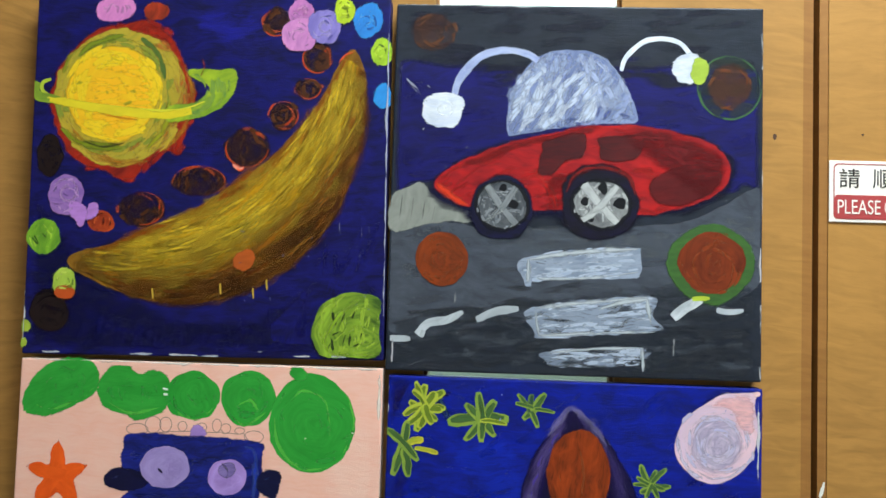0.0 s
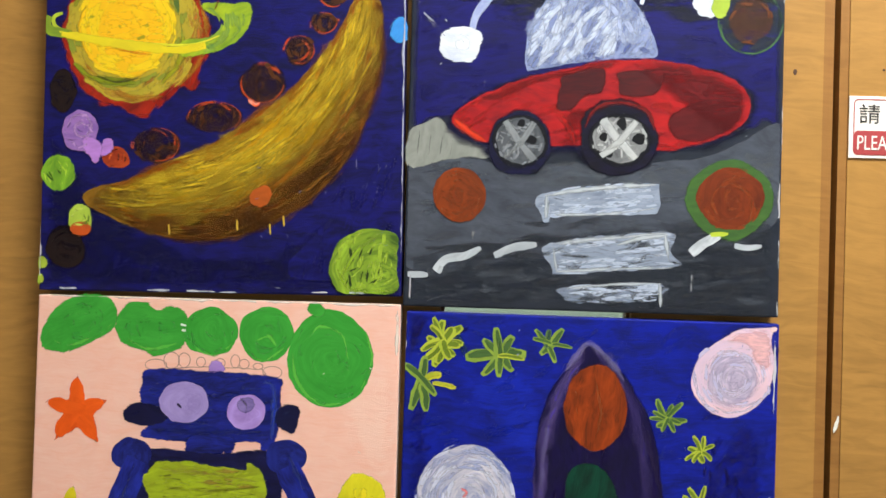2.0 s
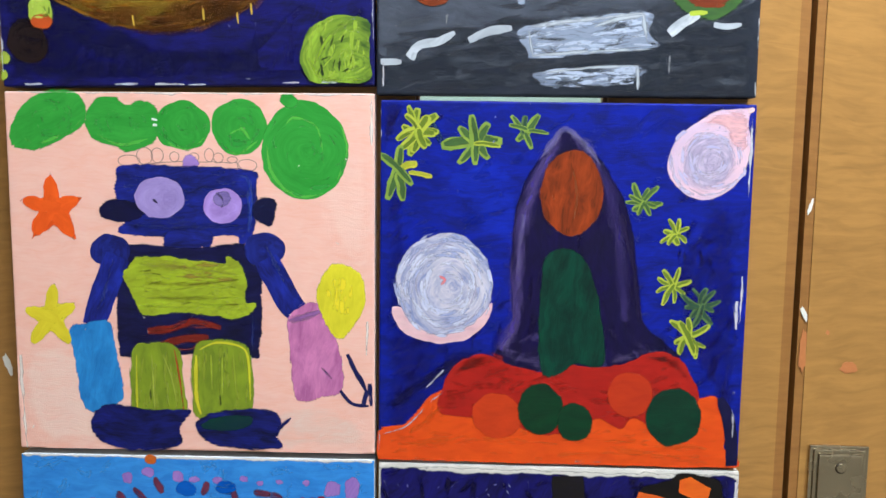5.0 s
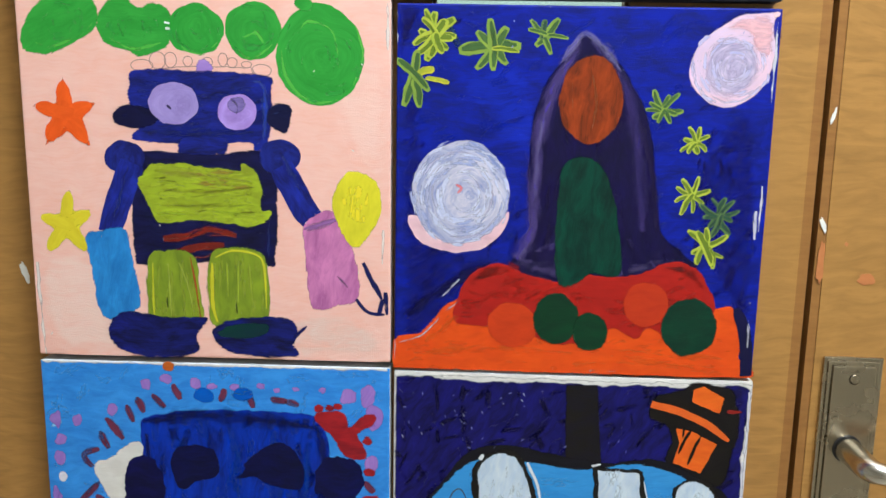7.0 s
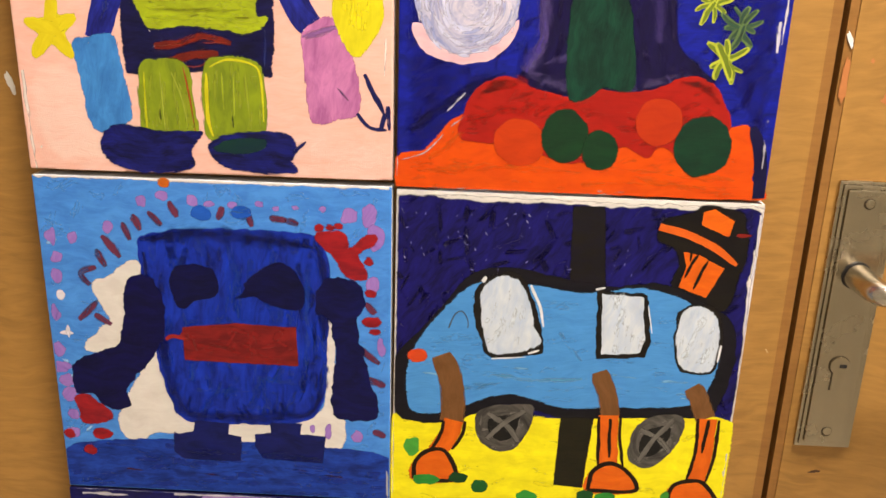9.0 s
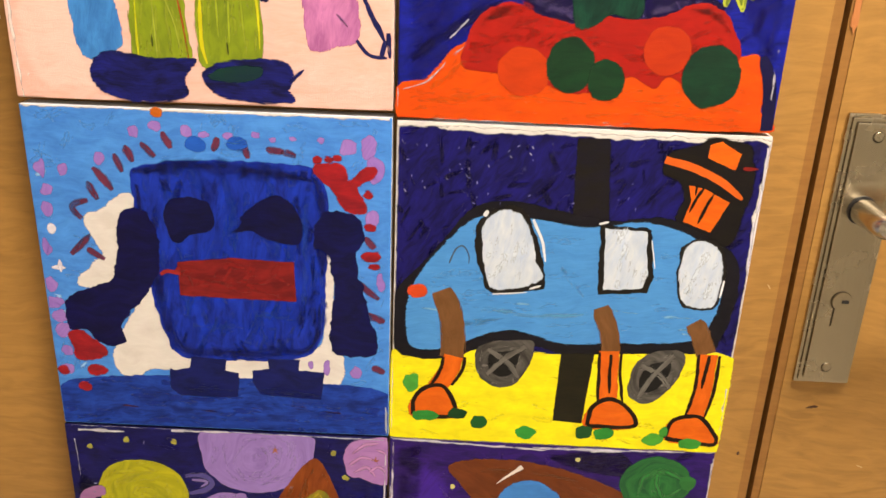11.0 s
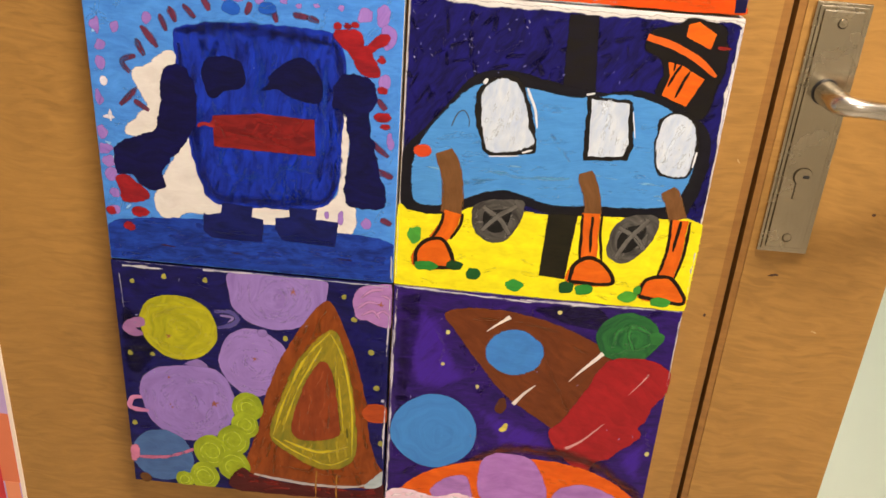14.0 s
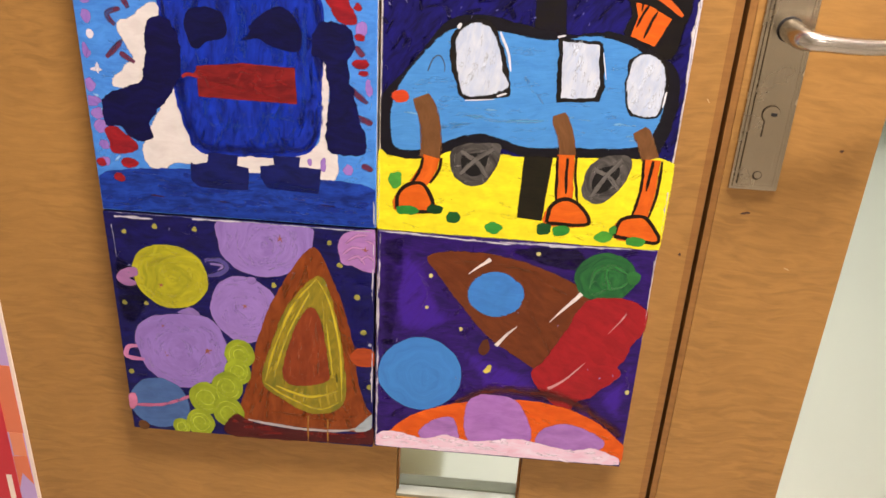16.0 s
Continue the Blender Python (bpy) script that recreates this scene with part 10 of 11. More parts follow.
c.stroke("brush_mark", [(23.34, 17.26), (23.66, 13.45), (23.46, 10.26)], 0.94, paint("a85430", feather=True, soft=None, cover=0.5), ends=(0.35, 0.25), feather=0.45, dry=0.0)
c.stroke("brush_mark", [(21.62, 14.04), (21.30, 10.05)], 0.96, paint("9c4a26", feather=True, soft=None, cover=0.5), ends=(0.35, 0.25), feather=0.45, dry=0.0)
c.disc("lime_curl", 14.22, 12.23, 1.83, 2.06, paint("9cac24", "7c8c1e", feather=True), feather=0.12, polar=(14.44, 12.02))
c.swirl("brush_mark", 14.22, 12.23, 1.37, 1.51, paint("c4d444", "a8b82c", feather=True, soft=None, cover=0.85), turns=1.6, width=0.28, start=0.4, phase=415)
c.disc("lime_curl", 13.86, 9.72, 1.64, 1.87, paint("9cac24", "7c8c1e", feather=True), feather=0.12, polar=(14.06, 9.53))
c.swirl("brush_mark", 13.86, 9.72, 1.23, 1.38, paint("c4d444", "a8b82c", feather=True, soft=None, cover=0.85), turns=1.6, width=0.28, start=0.4, phase=412)
c.disc("lime_curl", 12.34, 7.36, 1.94, 2.24, paint("9cac24", "7c8c1e", feather=True), feather=0.12, polar=(12.57, 7.14))
c.swirl("brush_mark", 12.34, 7.36, 1.46, 1.64, paint("c4d444", "a8b82c", feather=True, soft=None, cover=0.85), turns=1.6, width=0.28, start=0.4, phase=392)
c.disc("lime_curl", 9.64, 5.42, 2.10, 2.45, paint("9cac24", "7c8c1e", feather=True), feather=0.12, polar=(9.89, 5.18))
c.swirl("brush_mark", 9.64, 5.42, 1.58, 1.80, paint("c4d444", "a8b82c", feather=True, soft=None, cover=0.85), turns=1.6, width=0.28, start=0.4, phase=355)
c.disc("lime_curl", 12.28, 3.58, 1.98, 2.32, paint("9cac24", "7c8c1e", feather=True), feather=0.12, polar=(12.52, 3.35))
c.swirl("brush_mark", 12.28, 3.58, 1.49, 1.70, paint("c4d444", "a8b82c", feather=True, soft=None, cover=0.85), turns=1.6, width=0.28, start=0.4, phase=395)
c.disc("lime_curl", 8.63, 1.65, 1.85, 2.19, paint("9cac24", "7c8c1e", feather=True), feather=0.12, polar=(8.85, 1.43))
c.swirl("brush_mark", 8.63, 1.65, 1.39, 1.62, paint("c4d444", "a8b82c", feather=True, soft=None, cover=0.85), turns=1.6, width=0.28, start=0.4, phase=345)
c.disc("lime_curl", 6.22, 0.79, 1.15, 1.36, paint("9cac24", "7c8c1e", feather=True), feather=0.12, polar=(6.36, 0.65))
c.swirl("brush_mark", 6.22, 0.79, 0.85, 1.00, paint("c4d444", "a8b82c", feather=True, soft=None, cover=0.85), turns=1.6, width=0.28, start=0.4, phase=312)
c.patch("red_ground", [(13.17, 3.24), (15.34, 2.09), (20.91, 1.64), (27.88, 1.69), (30.09, 2.79), (30.11, 0.71), (23.68, 0.37), (12.41, 0.30)], paint("501818", "401214", feather=True))
c.brushwork("ground_brushwork", [(13.4, 3.0), (20.9, 1.6), (29.9, 2.4), (29.9, 0.5), (12.6, 0.4)], paint("8c2418", "5c1616", feather=True, cover=0.6, soft="dry"), 26, 3.0, 0.5, 2, 10, seed=190)
c.stroke("white_touch", [(14.67, 2.71), (18.14, 2.22), (22.32, 1.96), (26.50, 2.23), (29.95, 3.46)], 0.49, paint("b8a898", "a0a0a8", feather=True, cover=0.8))
c.patch("white_touch", [(27.74, 2.37), (29.94, 4.99), (30.36, 3.67), (29.27, 2.35)], paint("a8b4b8", feather=True, cover=0.9), feather=0.1)
c.stroke("drip", [(22.16, 4.09), (22.06, 0.10)], 0.28, paint("a87830", feather=True, cover=0.7))
c.stroke("drip", [(24.57, 3.75), (24.52, -0.25)], 0.28, paint("a87830", feather=True, cover=0.7))
c.disc("star_dot", 2.18, 27.42, 0.35, 0.35, paint("a8a444", "7c7a36", feather=True, cover=0.9), feather=0.08, wob=0.3)
c.disc("star_dot", 5.67, 28.25, 0.35, 0.34, paint("a8a444", "7c7a36", feather=True, cover=0.9), feather=0.08, wob=0.3)
c.disc("star_dot", 10.18, 28.28, 0.34, 0.34, paint("a8a444", "7c7a36", feather=True, cover=0.9), feather=0.08, wob=0.3)
c.disc("star_dot", 25.17, 27.76, 0.34, 0.34, paint("a8a444", "7c7a36", feather=True, cover=0.9), feather=0.08, wob=0.3)
c.disc("star_dot", 18.73, 21.94, 0.35, 0.36, paint("a8a444", "7c7a36", feather=True, cover=0.9), feather=0.08, wob=0.3)
c.disc("star_dot", 28.20, 21.19, 0.35, 0.36, paint("a8a444", "7c7a36", feather=True, cover=0.9), feather=0.08, wob=0.3)
c.disc("star_dot", 28.99, 16.58, 0.36, 0.38, paint("a8a444", "7c7a36", feather=True, cover=0.9), feather=0.08, wob=0.3)
c.disc("star_dot", 1.08, 18.23, 0.37, 0.38, paint("a8a444", "7c7a36", feather=True, cover=0.9), feather=0.08, wob=0.3)
c.disc("star_dot", 3.66, 18.31, 0.37, 0.37, paint("a8a444", "7c7a36", feather=True, cover=0.9), feather=0.08, wob=0.3)
c.disc("star_dot", 26.20, 25.08, 0.34, 0.35, paint("a8a444", "7c7a36", feather=True, cover=0.9), feather=0.08, wob=0.3)
c.disc("star_dot", 29.63, 8.93, 0.37, 0.40, paint("a8a444", "7c7a36", feather=True, cover=0.9), feather=0.08, wob=0.3)
c.disc("star_dot", 0.77, 8.59, 0.38, 0.41, paint("a8a444", "7c7a36", feather=True, cover=0.9), feather=0.08, wob=0.3)
c.star("orange_dot", 5.71, 20.86, 0.58, 0.17, 5, paint("a06048", feather=True), feather=0.09)
c.star("orange_dot", 19.67, 27.85, 0.56, 0.16, 5, paint("a06048", feather=True), feather=0.09)
c.star("orange_dot", 15.28, 18.92, 0.59, 0.17, 5, paint("a06048", feather=True), feather=0.09)
c.star("orange_dot", 5.26, 15.35, 0.60, 0.17, 5, paint("a06048", feather=True), feather=0.09)
c.star("orange_dot", 5.38, 11.30, 0.61, 0.17, 5, paint("a06048", feather=True), feather=0.09)
c.star("orange_dot", 10.33, 12.33, 0.61, 0.18, 5, paint("a06048", feather=True), feather=0.09)
c.star("orange_dot", 29.12, 27.14, 0.56, 0.16, 5, paint("a06048", feather=True), feather=0.09)
c.star("orange_dot", 5.21, 11.68, 0.62, 0.18, 5, paint("a06048", feather=True), feather=0.09)
c.disc("orange_mark", 29.01, 13.11, 1.46, 1.18, paint("b04a1c", "943c18", feather=True), rough=0.14)
c.disc("brown_mark", 1.35, 0.54, 0.51, 0.54, paint("6a4424", feather=True))
c.stroke("bare_edge", [(0.71, 29.67), (8.20, 29.74), (19.31, 29.57), (29.84, 29.44)], 0.33, paint("c8c8d8", feather=True, cover=0.6), rough=0.14, feather=0.4)
c.stroke("bare_edge", [(29.52, 15.02), (29.85, 14.82)], 0.42, paint("c8c8d8", feather=True, cover=0.6), rough=0.14, feather=0.4)
c.stroke("bare_edge", [(0.83, 28.19), (0.92, 24.04)], 0.16, paint("c8c8d8", feather=True, cover=0.6), rough=0.14, feather=0.4)

# child's painting of a brown and red rocket in purple sky
c = Canvas(0.001, 0.543, 0.301, 0.2955, 0.1, "child's painting of a brown and red rocket in purple sky", paint("34166e", "1e0f48"), paint("c8c0cc"))
CANVASES["purple"] = c
c.brushwork("sky_brushwork", [(0.3, 0.3), (0.3, 29.2), (29.8, 29.2), (29.8, 0.3)], paint("4a2098", "2c1464", feather=True, cover=0.55, soft=None), 90, 3.0, 0.9, 40, 60, seed=200)
c.brushwork("sky_brushwork", [(0.3, 0.3), (0.3, 29.2), (29.8, 29.2), (29.8, 0.3)], paint("160a38", "1e0e48", feather=True, cover=0.55, soft=None), 90, 3.0, 0.9, 60, 60, seed=201)
c.patch("purple_sky", [(0.75, 24.29), (2.40, 27.56), (5.19, 26.78), (7.24, 22.75), (9.04, 18.55), (5.94, 16.37), (2.05, 17.12)], paint("4c24a0", "3c1c88", feather=True, soft=True, cover=0.85, depth=0.6, over=("34166e", "1e0f48")), feather=1.7, angle=50)
c.patch("purple_sky", [(9.21, 15.54), (14.45, 14.53), (19.24, 11.88), (18.91, 8.63), (12.93, 8.81)], paint("4c24a0", "3c1c88", feather=True, soft=True, cover=0.85, depth=0.6, over=("34166e", "1e0f48")), feather=1.7, angle=50)
c.patch("purple_sky", [(25.32, 10.12), (28.09, 13.58), (29.50, 19.05), (31.35, 8.32), (29.24, 5.60)], paint("4c24a0", "3c1c88", feather=True, soft=True, cover=0.85, depth=0.6, over=("34166e", "1e0f48")), feather=1.7, angle=50)
c.stroke("brush_mark", [(4.66, 24.64), (5.68, 22.61), (5.27, 20.40)], 1.39, paint("6038bc", feather=True, cover=0.5, soft=True), ends=(0.35, 0.25), feather=0.45, dry=0.0)
c.stroke("brush_mark", [(3.54, 20.97), (4.55, 19.23)], 1.21, paint("6038bc", feather=True, cover=0.5, soft=True), ends=(0.35, 0.25), feather=0.45, dry=0.0)
c.stroke("brush_mark", [(13.44, 10.88), (16.76, 10.43)], 1.26, paint("6038bc", feather=True, cover=0.5, soft=True), ends=(0.35, 0.25), feather=0.45, dry=0.0)
c.stroke("brush_mark", [(28.61, 14.41), (29.95, 10.60)], 1.22, paint("6038bc", feather=True, cover=0.5, soft=True), ends=(0.35, 0.25), feather=0.45, dry=0.0)
c.patch("dark_sky", [(14.54, 28.29), (21.03, 29.53), (23.23, 26.33), (18.35, 26.58)], paint("140c2c", "1a1038", feather=True, soft=True, cover=0.9), feather=0.4)
c.patch("dark_sky", [(-0.07, 29.03), (3.58, 29.02), (2.75, 14.90), (0.57, 5.01)], paint("160e30", feather=True, soft=True, cover=0.62), feather=1.1)
c.patch("rocket", [(5.75, 26.76), (8.53, 27.48), (12.79, 27.45), (17.76, 26.32), (22.39, 24.30), (23.56, 22.85), (21.76, 18.14), (19.74, 13.35), (15.68, 15.27), (12.26, 17.96), (8.83, 22.19), (6.95, 24.71)], paint("703818", "5c2c12", feather=True), angle=-30, rough=0.08, label="brown painted rocket")
c.stroke("brush_mark", [(8.59, 26.39), (14.72, 26.25), (21.16, 23.34)], 2.15, paint("884a20", feather=True, soft=None, cover=0.5), ends=(0.35, 0.25), feather=0.45, dry=0.0)
c.stroke("brush_mark", [(16.94, 22.23), (18.62, 17.98), (20.20, 15.10)], 2.37, paint("80421c", feather=True, soft=None, cover=0.5), ends=(0.35, 0.25), feather=0.45, dry=0.0)
c.disc("porthole", 13.29, 22.67, 2.85, 2.67, paint("3c80c4", "3874b8", feather=True))
c.disc("green_planet", 25.00, 25.80, 3.48, 3.16, paint("2c7036", "1a4a2c", feather=True, soft=None), feather=0.25, polar=(25.42, 25.48), rough=0.14)
c.stroke("brush_mark", [(23.50, 24.26), (23.95, 26.40), (25.84, 27.12), (27.46, 26.37)], 1.56, paint("3f9048", "2c6c38", feather=True, soft=None, cover=0.75), ends=(0.35, 0.25), feather=0.45, dry=0.0)
c.stroke("brush_mark", [(24.73, 25.08), (26.22, 24.51), (27.48, 25.47)], 1.36, paint("3f9048", "2c6c38", feather=True, soft=None, cover=0.75), ends=(0.35, 0.25), feather=0.45, dry=0.0)
c.stroke("brush_mark", [(25.18, 27.54), (25.12, 25.81), (25.96, 24.14)], 1.05, paint("3f9048", "2c6c38", feather=True, soft=None, cover=0.75), ends=(0.35, 0.25), feather=0.45, dry=0.0)
c.stroke("brush_mark", [(23.59, 23.56), (24.75, 24.03), (25.59, 24.60)], 1.17, paint("3f9048", "2c6c38", feather=True, soft=None, cover=0.75), ends=(0.35, 0.25), feather=0.45, dry=0.0)
c.patch("rocket_fin", [(12.12, 16.44), (12.87, 16.67), (13.22, 15.48), (12.52, 14.49), (11.83, 15.04)], paint("5c3018", feather=True), feather=0.1)
c.disc("green_planet", 27.99, 26.07, 0.83, 0.83, paint("2f7438", feather=True), feather=0.1)
c.patch("rocket_tail", [(23.37, 22.40), (25.48, 23.17), (27.58, 23.15), (29.96, 22.02), (30.56, 20.62), (29.70, 18.92), (28.92, 17.49), (28.41, 15.77), (27.73, 14.32), (28.15, 13.19), (26.17, 11.17), (25.32, 10.12), (23.61, 9.13), (22.87, 7.57), (21.73, 7.12), (21.02, 8.69), (19.75, 10.18), (18.26, 12.57), (19.63, 14.43), (21.68, 18.88)], paint("a01e22", "8a1a1e", feather=True), angle=-30, rough=0.14, label="red painted rocket tail")
c.stroke("white_slash", [(12.46, 27.01), (11.37, 26.09), (10.15, 25.00)], 0.61, paint("e8dcd4", feather=True, cover=0.95), ends=(1, 0.12), wedge=True)
c.stroke("white_slash", [(22.72, 23.62), (21.32, 21.92), (19.57, 19.71)], 0.67, paint("e8dcd4", feather=True, cover=0.95), ends=(1, 0.12), wedge=True)
c.stroke("white_slash", [(13.82, 16.00), (14.85, 17.47), (16.01, 18.77)], 0.64, paint("e8dcd4", feather=True, cover=0.95), ends=(1, 0.12), wedge=True)
c.stroke("pink_slash", [(27.94, 21.53), (27.25, 20.30), (26.22, 18.73)], 0.30, paint("d89c98", feather=True, cover=0.8), ends=(1, 0.15), wedge=True)
c.stroke("pink_slash", [(20.28, 10.71), (21.85, 11.83), (24.11, 14.57)], 0.52, paint("d89c98", feather=True, cover=0.8), ends=(1, 0.15), wedge=True)
c.disc("blue_planet", 5.24, 11.24, 5.01, 5.12, paint("3f84c8", "3a78bc", feather=True, soft=None, depth=0.3), turn=-8, rough=0.06, feather=0.2, polar=(5.84, 10.73))
c.stroke("dark_arc", [(9.67, 7.65), (13.54, 9.53), (18.79, 9.91), (24.21, 8.54), (29.52, 4.62)], 2.94, paint("5c2a20", "441c1c", feather=True, soft=True, cover=0.95), ends=(0.4, 0.6), feather=0.45, dry=0)
c.patch("orange_ground", [(1.46, 1.52), (3.06, 3.76), (6.38, 6.06), (12.98, 8.08), (19.59, 8.46), (25.07, 6.98), (29.37, 3.75), (30.32, 0.92), (16.95, 0.80), (2.45, 0.49)], paint("dc6012", "cc500e", feather=True), rough=0.1, angle=-5)
c.brushwork("ground_brushwork", [(1.46, 1.52), (3.06, 3.76), (6.38, 6.06), (12.98, 8.08), (19.59, 8.46), (25.07, 6.98), (29.37, 3.75), (30.32, 0.92), (16.95, 0.80), (2.45, 0.49)], paint("e87020", "c8500e", feather=True, cover=0.5, soft="dry", depth=0.3, relief=0.15), 50, 3.4, 0.7, lambda u, v: 24 - (u - 1) * 1.7, 12, seed=203)
c.patch("lilac_ball", [(10.97, 6.13), (11.95, 8.55), (14.38, 8.97), (16.62, 8.39), (18.27, 5.66), (18.68, 2.73), (15.55, 1.08), (11.78, 1.97)], paint("ac78bc", "9c68ac", feather=True))
c.patch("lilac_ball", [(5.57, 2.58), (7.00, 4.44), (9.13, 5.26), (9.91, 3.48), (10.02, 1.60), (7.28, 1.29)], paint("ac78bc", feather=True))
c.patch("lilac_ball", [(19.80, 2.43), (20.03, 4.17), (22.24, 5.51), (24.61, 5.26), (27.50, 3.71), (27.00, 2.37), (23.73, 1.39), (20.63, 1.65)], paint("a878b8", "9868a8", feather=True))
c.patch("white_cloud", [(0.12, 1.90), (2.00, 2.80), (4.30, 2.35), (6.20, 2.00), (8.60, 2.75), (11.50, 2.20), (14.50, 2.50), (17.50, 3.05), (20.50, 2.60), (24.00, 2.05), (26.50, 2.60), (28.60, 2.00), (30.05, 1.10), (30.05, 0.11), (15.64, 0.05), (0.15, 0.06)], paint("e4d4de", "e0b4c4", feather=True, depth=0.3), rough=0.12, feather=0.35, angle=4)
c.brushwork("cloud_brushwork", [(0.2, 0.2), (0.3, 1.9), (2.0, 2.7), (6.0, 1.9), (8.6, 2.6), (12.0, 2.0), (17.5, 2.9), (21.0, 2.3), (26.5, 2.4), (29.8, 1.0), (29.8, 0.2)], paint("f2eaf0", "e8d4de", feather=True, cover=0.5, soft="dry", depth=0.2), 40, 3.0, 0.7, 3, 20, seed=202)
c.disc("star_dot", 6.04, 24.42, 0.24, 0.28, paint("d0c878", feather=True, cover=0.95), feather=0.06, wob=0.3)
c.disc("star_dot", 5.77, 20.38, 0.26, 0.30, paint("d0c878", feather=True, cover=0.95), feather=0.06, wob=0.3)
c.disc("star_dot", 9.72, 17.87, 0.25, 0.30, paint("d0c878", feather=True, cover=0.95), feather=0.06, wob=0.3)
c.disc("star_dot", 17.58, 28.08, 0.24, 0.27, paint("d0c878", feather=True, cover=0.95), feather=0.06, wob=0.3)
c.disc("star_dot", 29.43, 11.03, 0.26, 0.32, paint("d0c878", feather=True, cover=0.95), feather=0.06, wob=0.3)
c.patch("star_dot", [(12.80, 12.35), (13.05, 12.75), (13.35, 13.20), (13.25, 12.60), (13.00, 12.25)], paint("d8c858", feather=True))
c.stroke("bare_edge", [(0.16, 29.46), (6.00, 29.29), (14.48, 28.96)], 0.32, paint("dcd4dc", feather=True, cover=0.65), rough=0.14, feather=0.4)
c.stroke("bare_edge", [(13.26, 29.12), (20.45, 29.35)], 0.55, paint("dcd4dc", feather=True, cover=0.65), rough=0.14, feather=0.4)
c.stroke("bare_edge", [(22.24, 29.37), (29.84, 29.51)], 0.31, paint("dcd4dc", feather=True, cover=0.65), rough=0.14, feather=0.4)
c.stroke("bare_edge", [(29.92, 28.30), (30.27, 16.11)], 0.23, paint("dcd4dc", feather=True, cover=0.65), rough=0.14, feather=0.4)
c.stroke("bare_edge", [(0.35, 29.07), (0.23, 17.70), (0.21, 1.55)], 0.40, paint("dcd4dc", feather=True, cover=0.65), rough=0.14, feather=0.4)
c.stroke("bare_edge", [(0.13, 24.23), (0.10, 17.69)], 0.40, paint("dcd4dc", feather=True, cover=0.65), rough=0.14, feather=0.4)
c = CANVASES["van"]
c.stroke("bare_edge", [(29.81, 28.66), (29.89, 25.11), (29.81, 23.16)], 0.41, paint("d8d4dc", feather=True, cover=0.7), rough=0.2, feather=0.4)
c.stroke("bare_edge", [(29.70, 22.41), (29.87, 18.10)], 0.37, paint("d8d4dc", feather=True, cover=0.7), rough=0.2, feather=0.4)
c.stroke("bare_edge", [(-0.32, 17.47), (-0.26, 9.94)], 0.25, paint("d8d4dc", feather=True, cover=0.7), rough=0.2, feather=0.4)
c.stroke("bare_edge", [(30.00, 6.54), (30.21, 0.67)], 0.39, paint("d8d4dc", feather=True, cover=0.7), rough=0.2, feather=0.4)
c = CANVASES["purple"]
c.stroke("bare_edge", [(30.05, 28.99), (30.22, 23.47), (30.29, 18.38)], 0.38, paint("d8d4dc", feather=True, cover=0.7), rough=0.2, feather=0.4)
c.stroke("bare_edge", [(30.34, 10.64), (30.40, 4.03)], 0.41, paint("d8d4dc", feather=True, cover=0.7), rough=0.2, feather=0.4)
c.stroke("bare_edge", [(18.07, 29.21), (22.25, 29.31)], 0.62, paint("d8d4dc", feather=True, cover=0.7), rough=0.2, feather=0.4)
c.stroke("bare_edge", [(2.35, 29.45), (4.78, 29.39)], 0.48, paint("d8d4dc", feather=True, cover=0.7), rough=0.2, feather=0.4)
c = CANVASES["cone"]
c.stroke("bare_edge", [(1.27, 29.18), (5.64, 29.13)], 0.41, paint("d8d4dc", feather=True, cover=0.7), rough=0.2, feather=0.4)
c.stroke("bare_edge", [(30.04, 27.90), (29.92, 20.84)], 0.32, paint("d8d4dc", feather=True, cover=0.7), rough=0.2, feather=0.4)
c.stroke("bare_edge", [(10.03, 29.49), (15.61, 29.54)], 0.41, paint("d8d4dc", feather=True, cover=0.7), rough=0.2, feather=0.4)
c.stroke("bare_edge", [(29.98, 14.84), (29.92, 6.83)], 0.34, paint("d8d4dc", feather=True, cover=0.7), rough=0.2, feather=0.4)
c = CANVASES["rocket"]
c.stroke("bare_edge", [(29.60, 27.82), (29.59, 22.39)], 0.29, paint("d8d4dc", feather=True, cover=0.7), rough=0.2, feather=0.4)
c.stroke("bare_edge", [(29.45, 15.94), (29.44, 12.20)], 0.23, paint("d8d4dc", feather=True, cover=0.7), rough=0.2, feather=0.4)
c.stroke("bare_edge", [(-0.16, 29.22), (-0.14, 26.04)], 0.24, paint("d8d4dc", feather=True, cover=0.7), rough=0.2, feather=0.4)
c = CANVASES["car"]
c.stroke("bare_edge", [(30.14, 17.12), (30.12, 13.44)], 0.17, paint("d8d4dc", feather=True, cover=0.7), rough=0.2, feather=0.4)
c.stroke("bare_edge", [(30.00, 10.70), (30.02, 7.97)], 0.23, paint("d8d4dc", feather=True, cover=0.7), rough=0.2, feather=0.4)
c.stroke("bare_edge", [(0.58, 0.70), (0.51, 2.53)], 0.24, paint("d8d4dc", feather=True, cover=0.7), rough=0.2, feather=0.4)
c = CANVASES["banana"]
c.stroke("bare_edge", [(-0.00, 5.90), (0.04, 1.20)], 0.25, paint("d8d4dc", feather=True, cover=0.7), rough=0.2, feather=0.4)
c.stroke("bare_edge", [(12.50, 0.14), (14.87, 0.14)], 0.31, paint("d8d4dc", feather=True, cover=0.7), rough=0.2, feather=0.4)
c.stroke("bare_edge", [(22.84, 0.21), (24.15, 0.24)], 0.31, paint("d8d4dc", feather=True, cover=0.7), rough=0.2, feather=0.4)
c = CANVASES["van"]
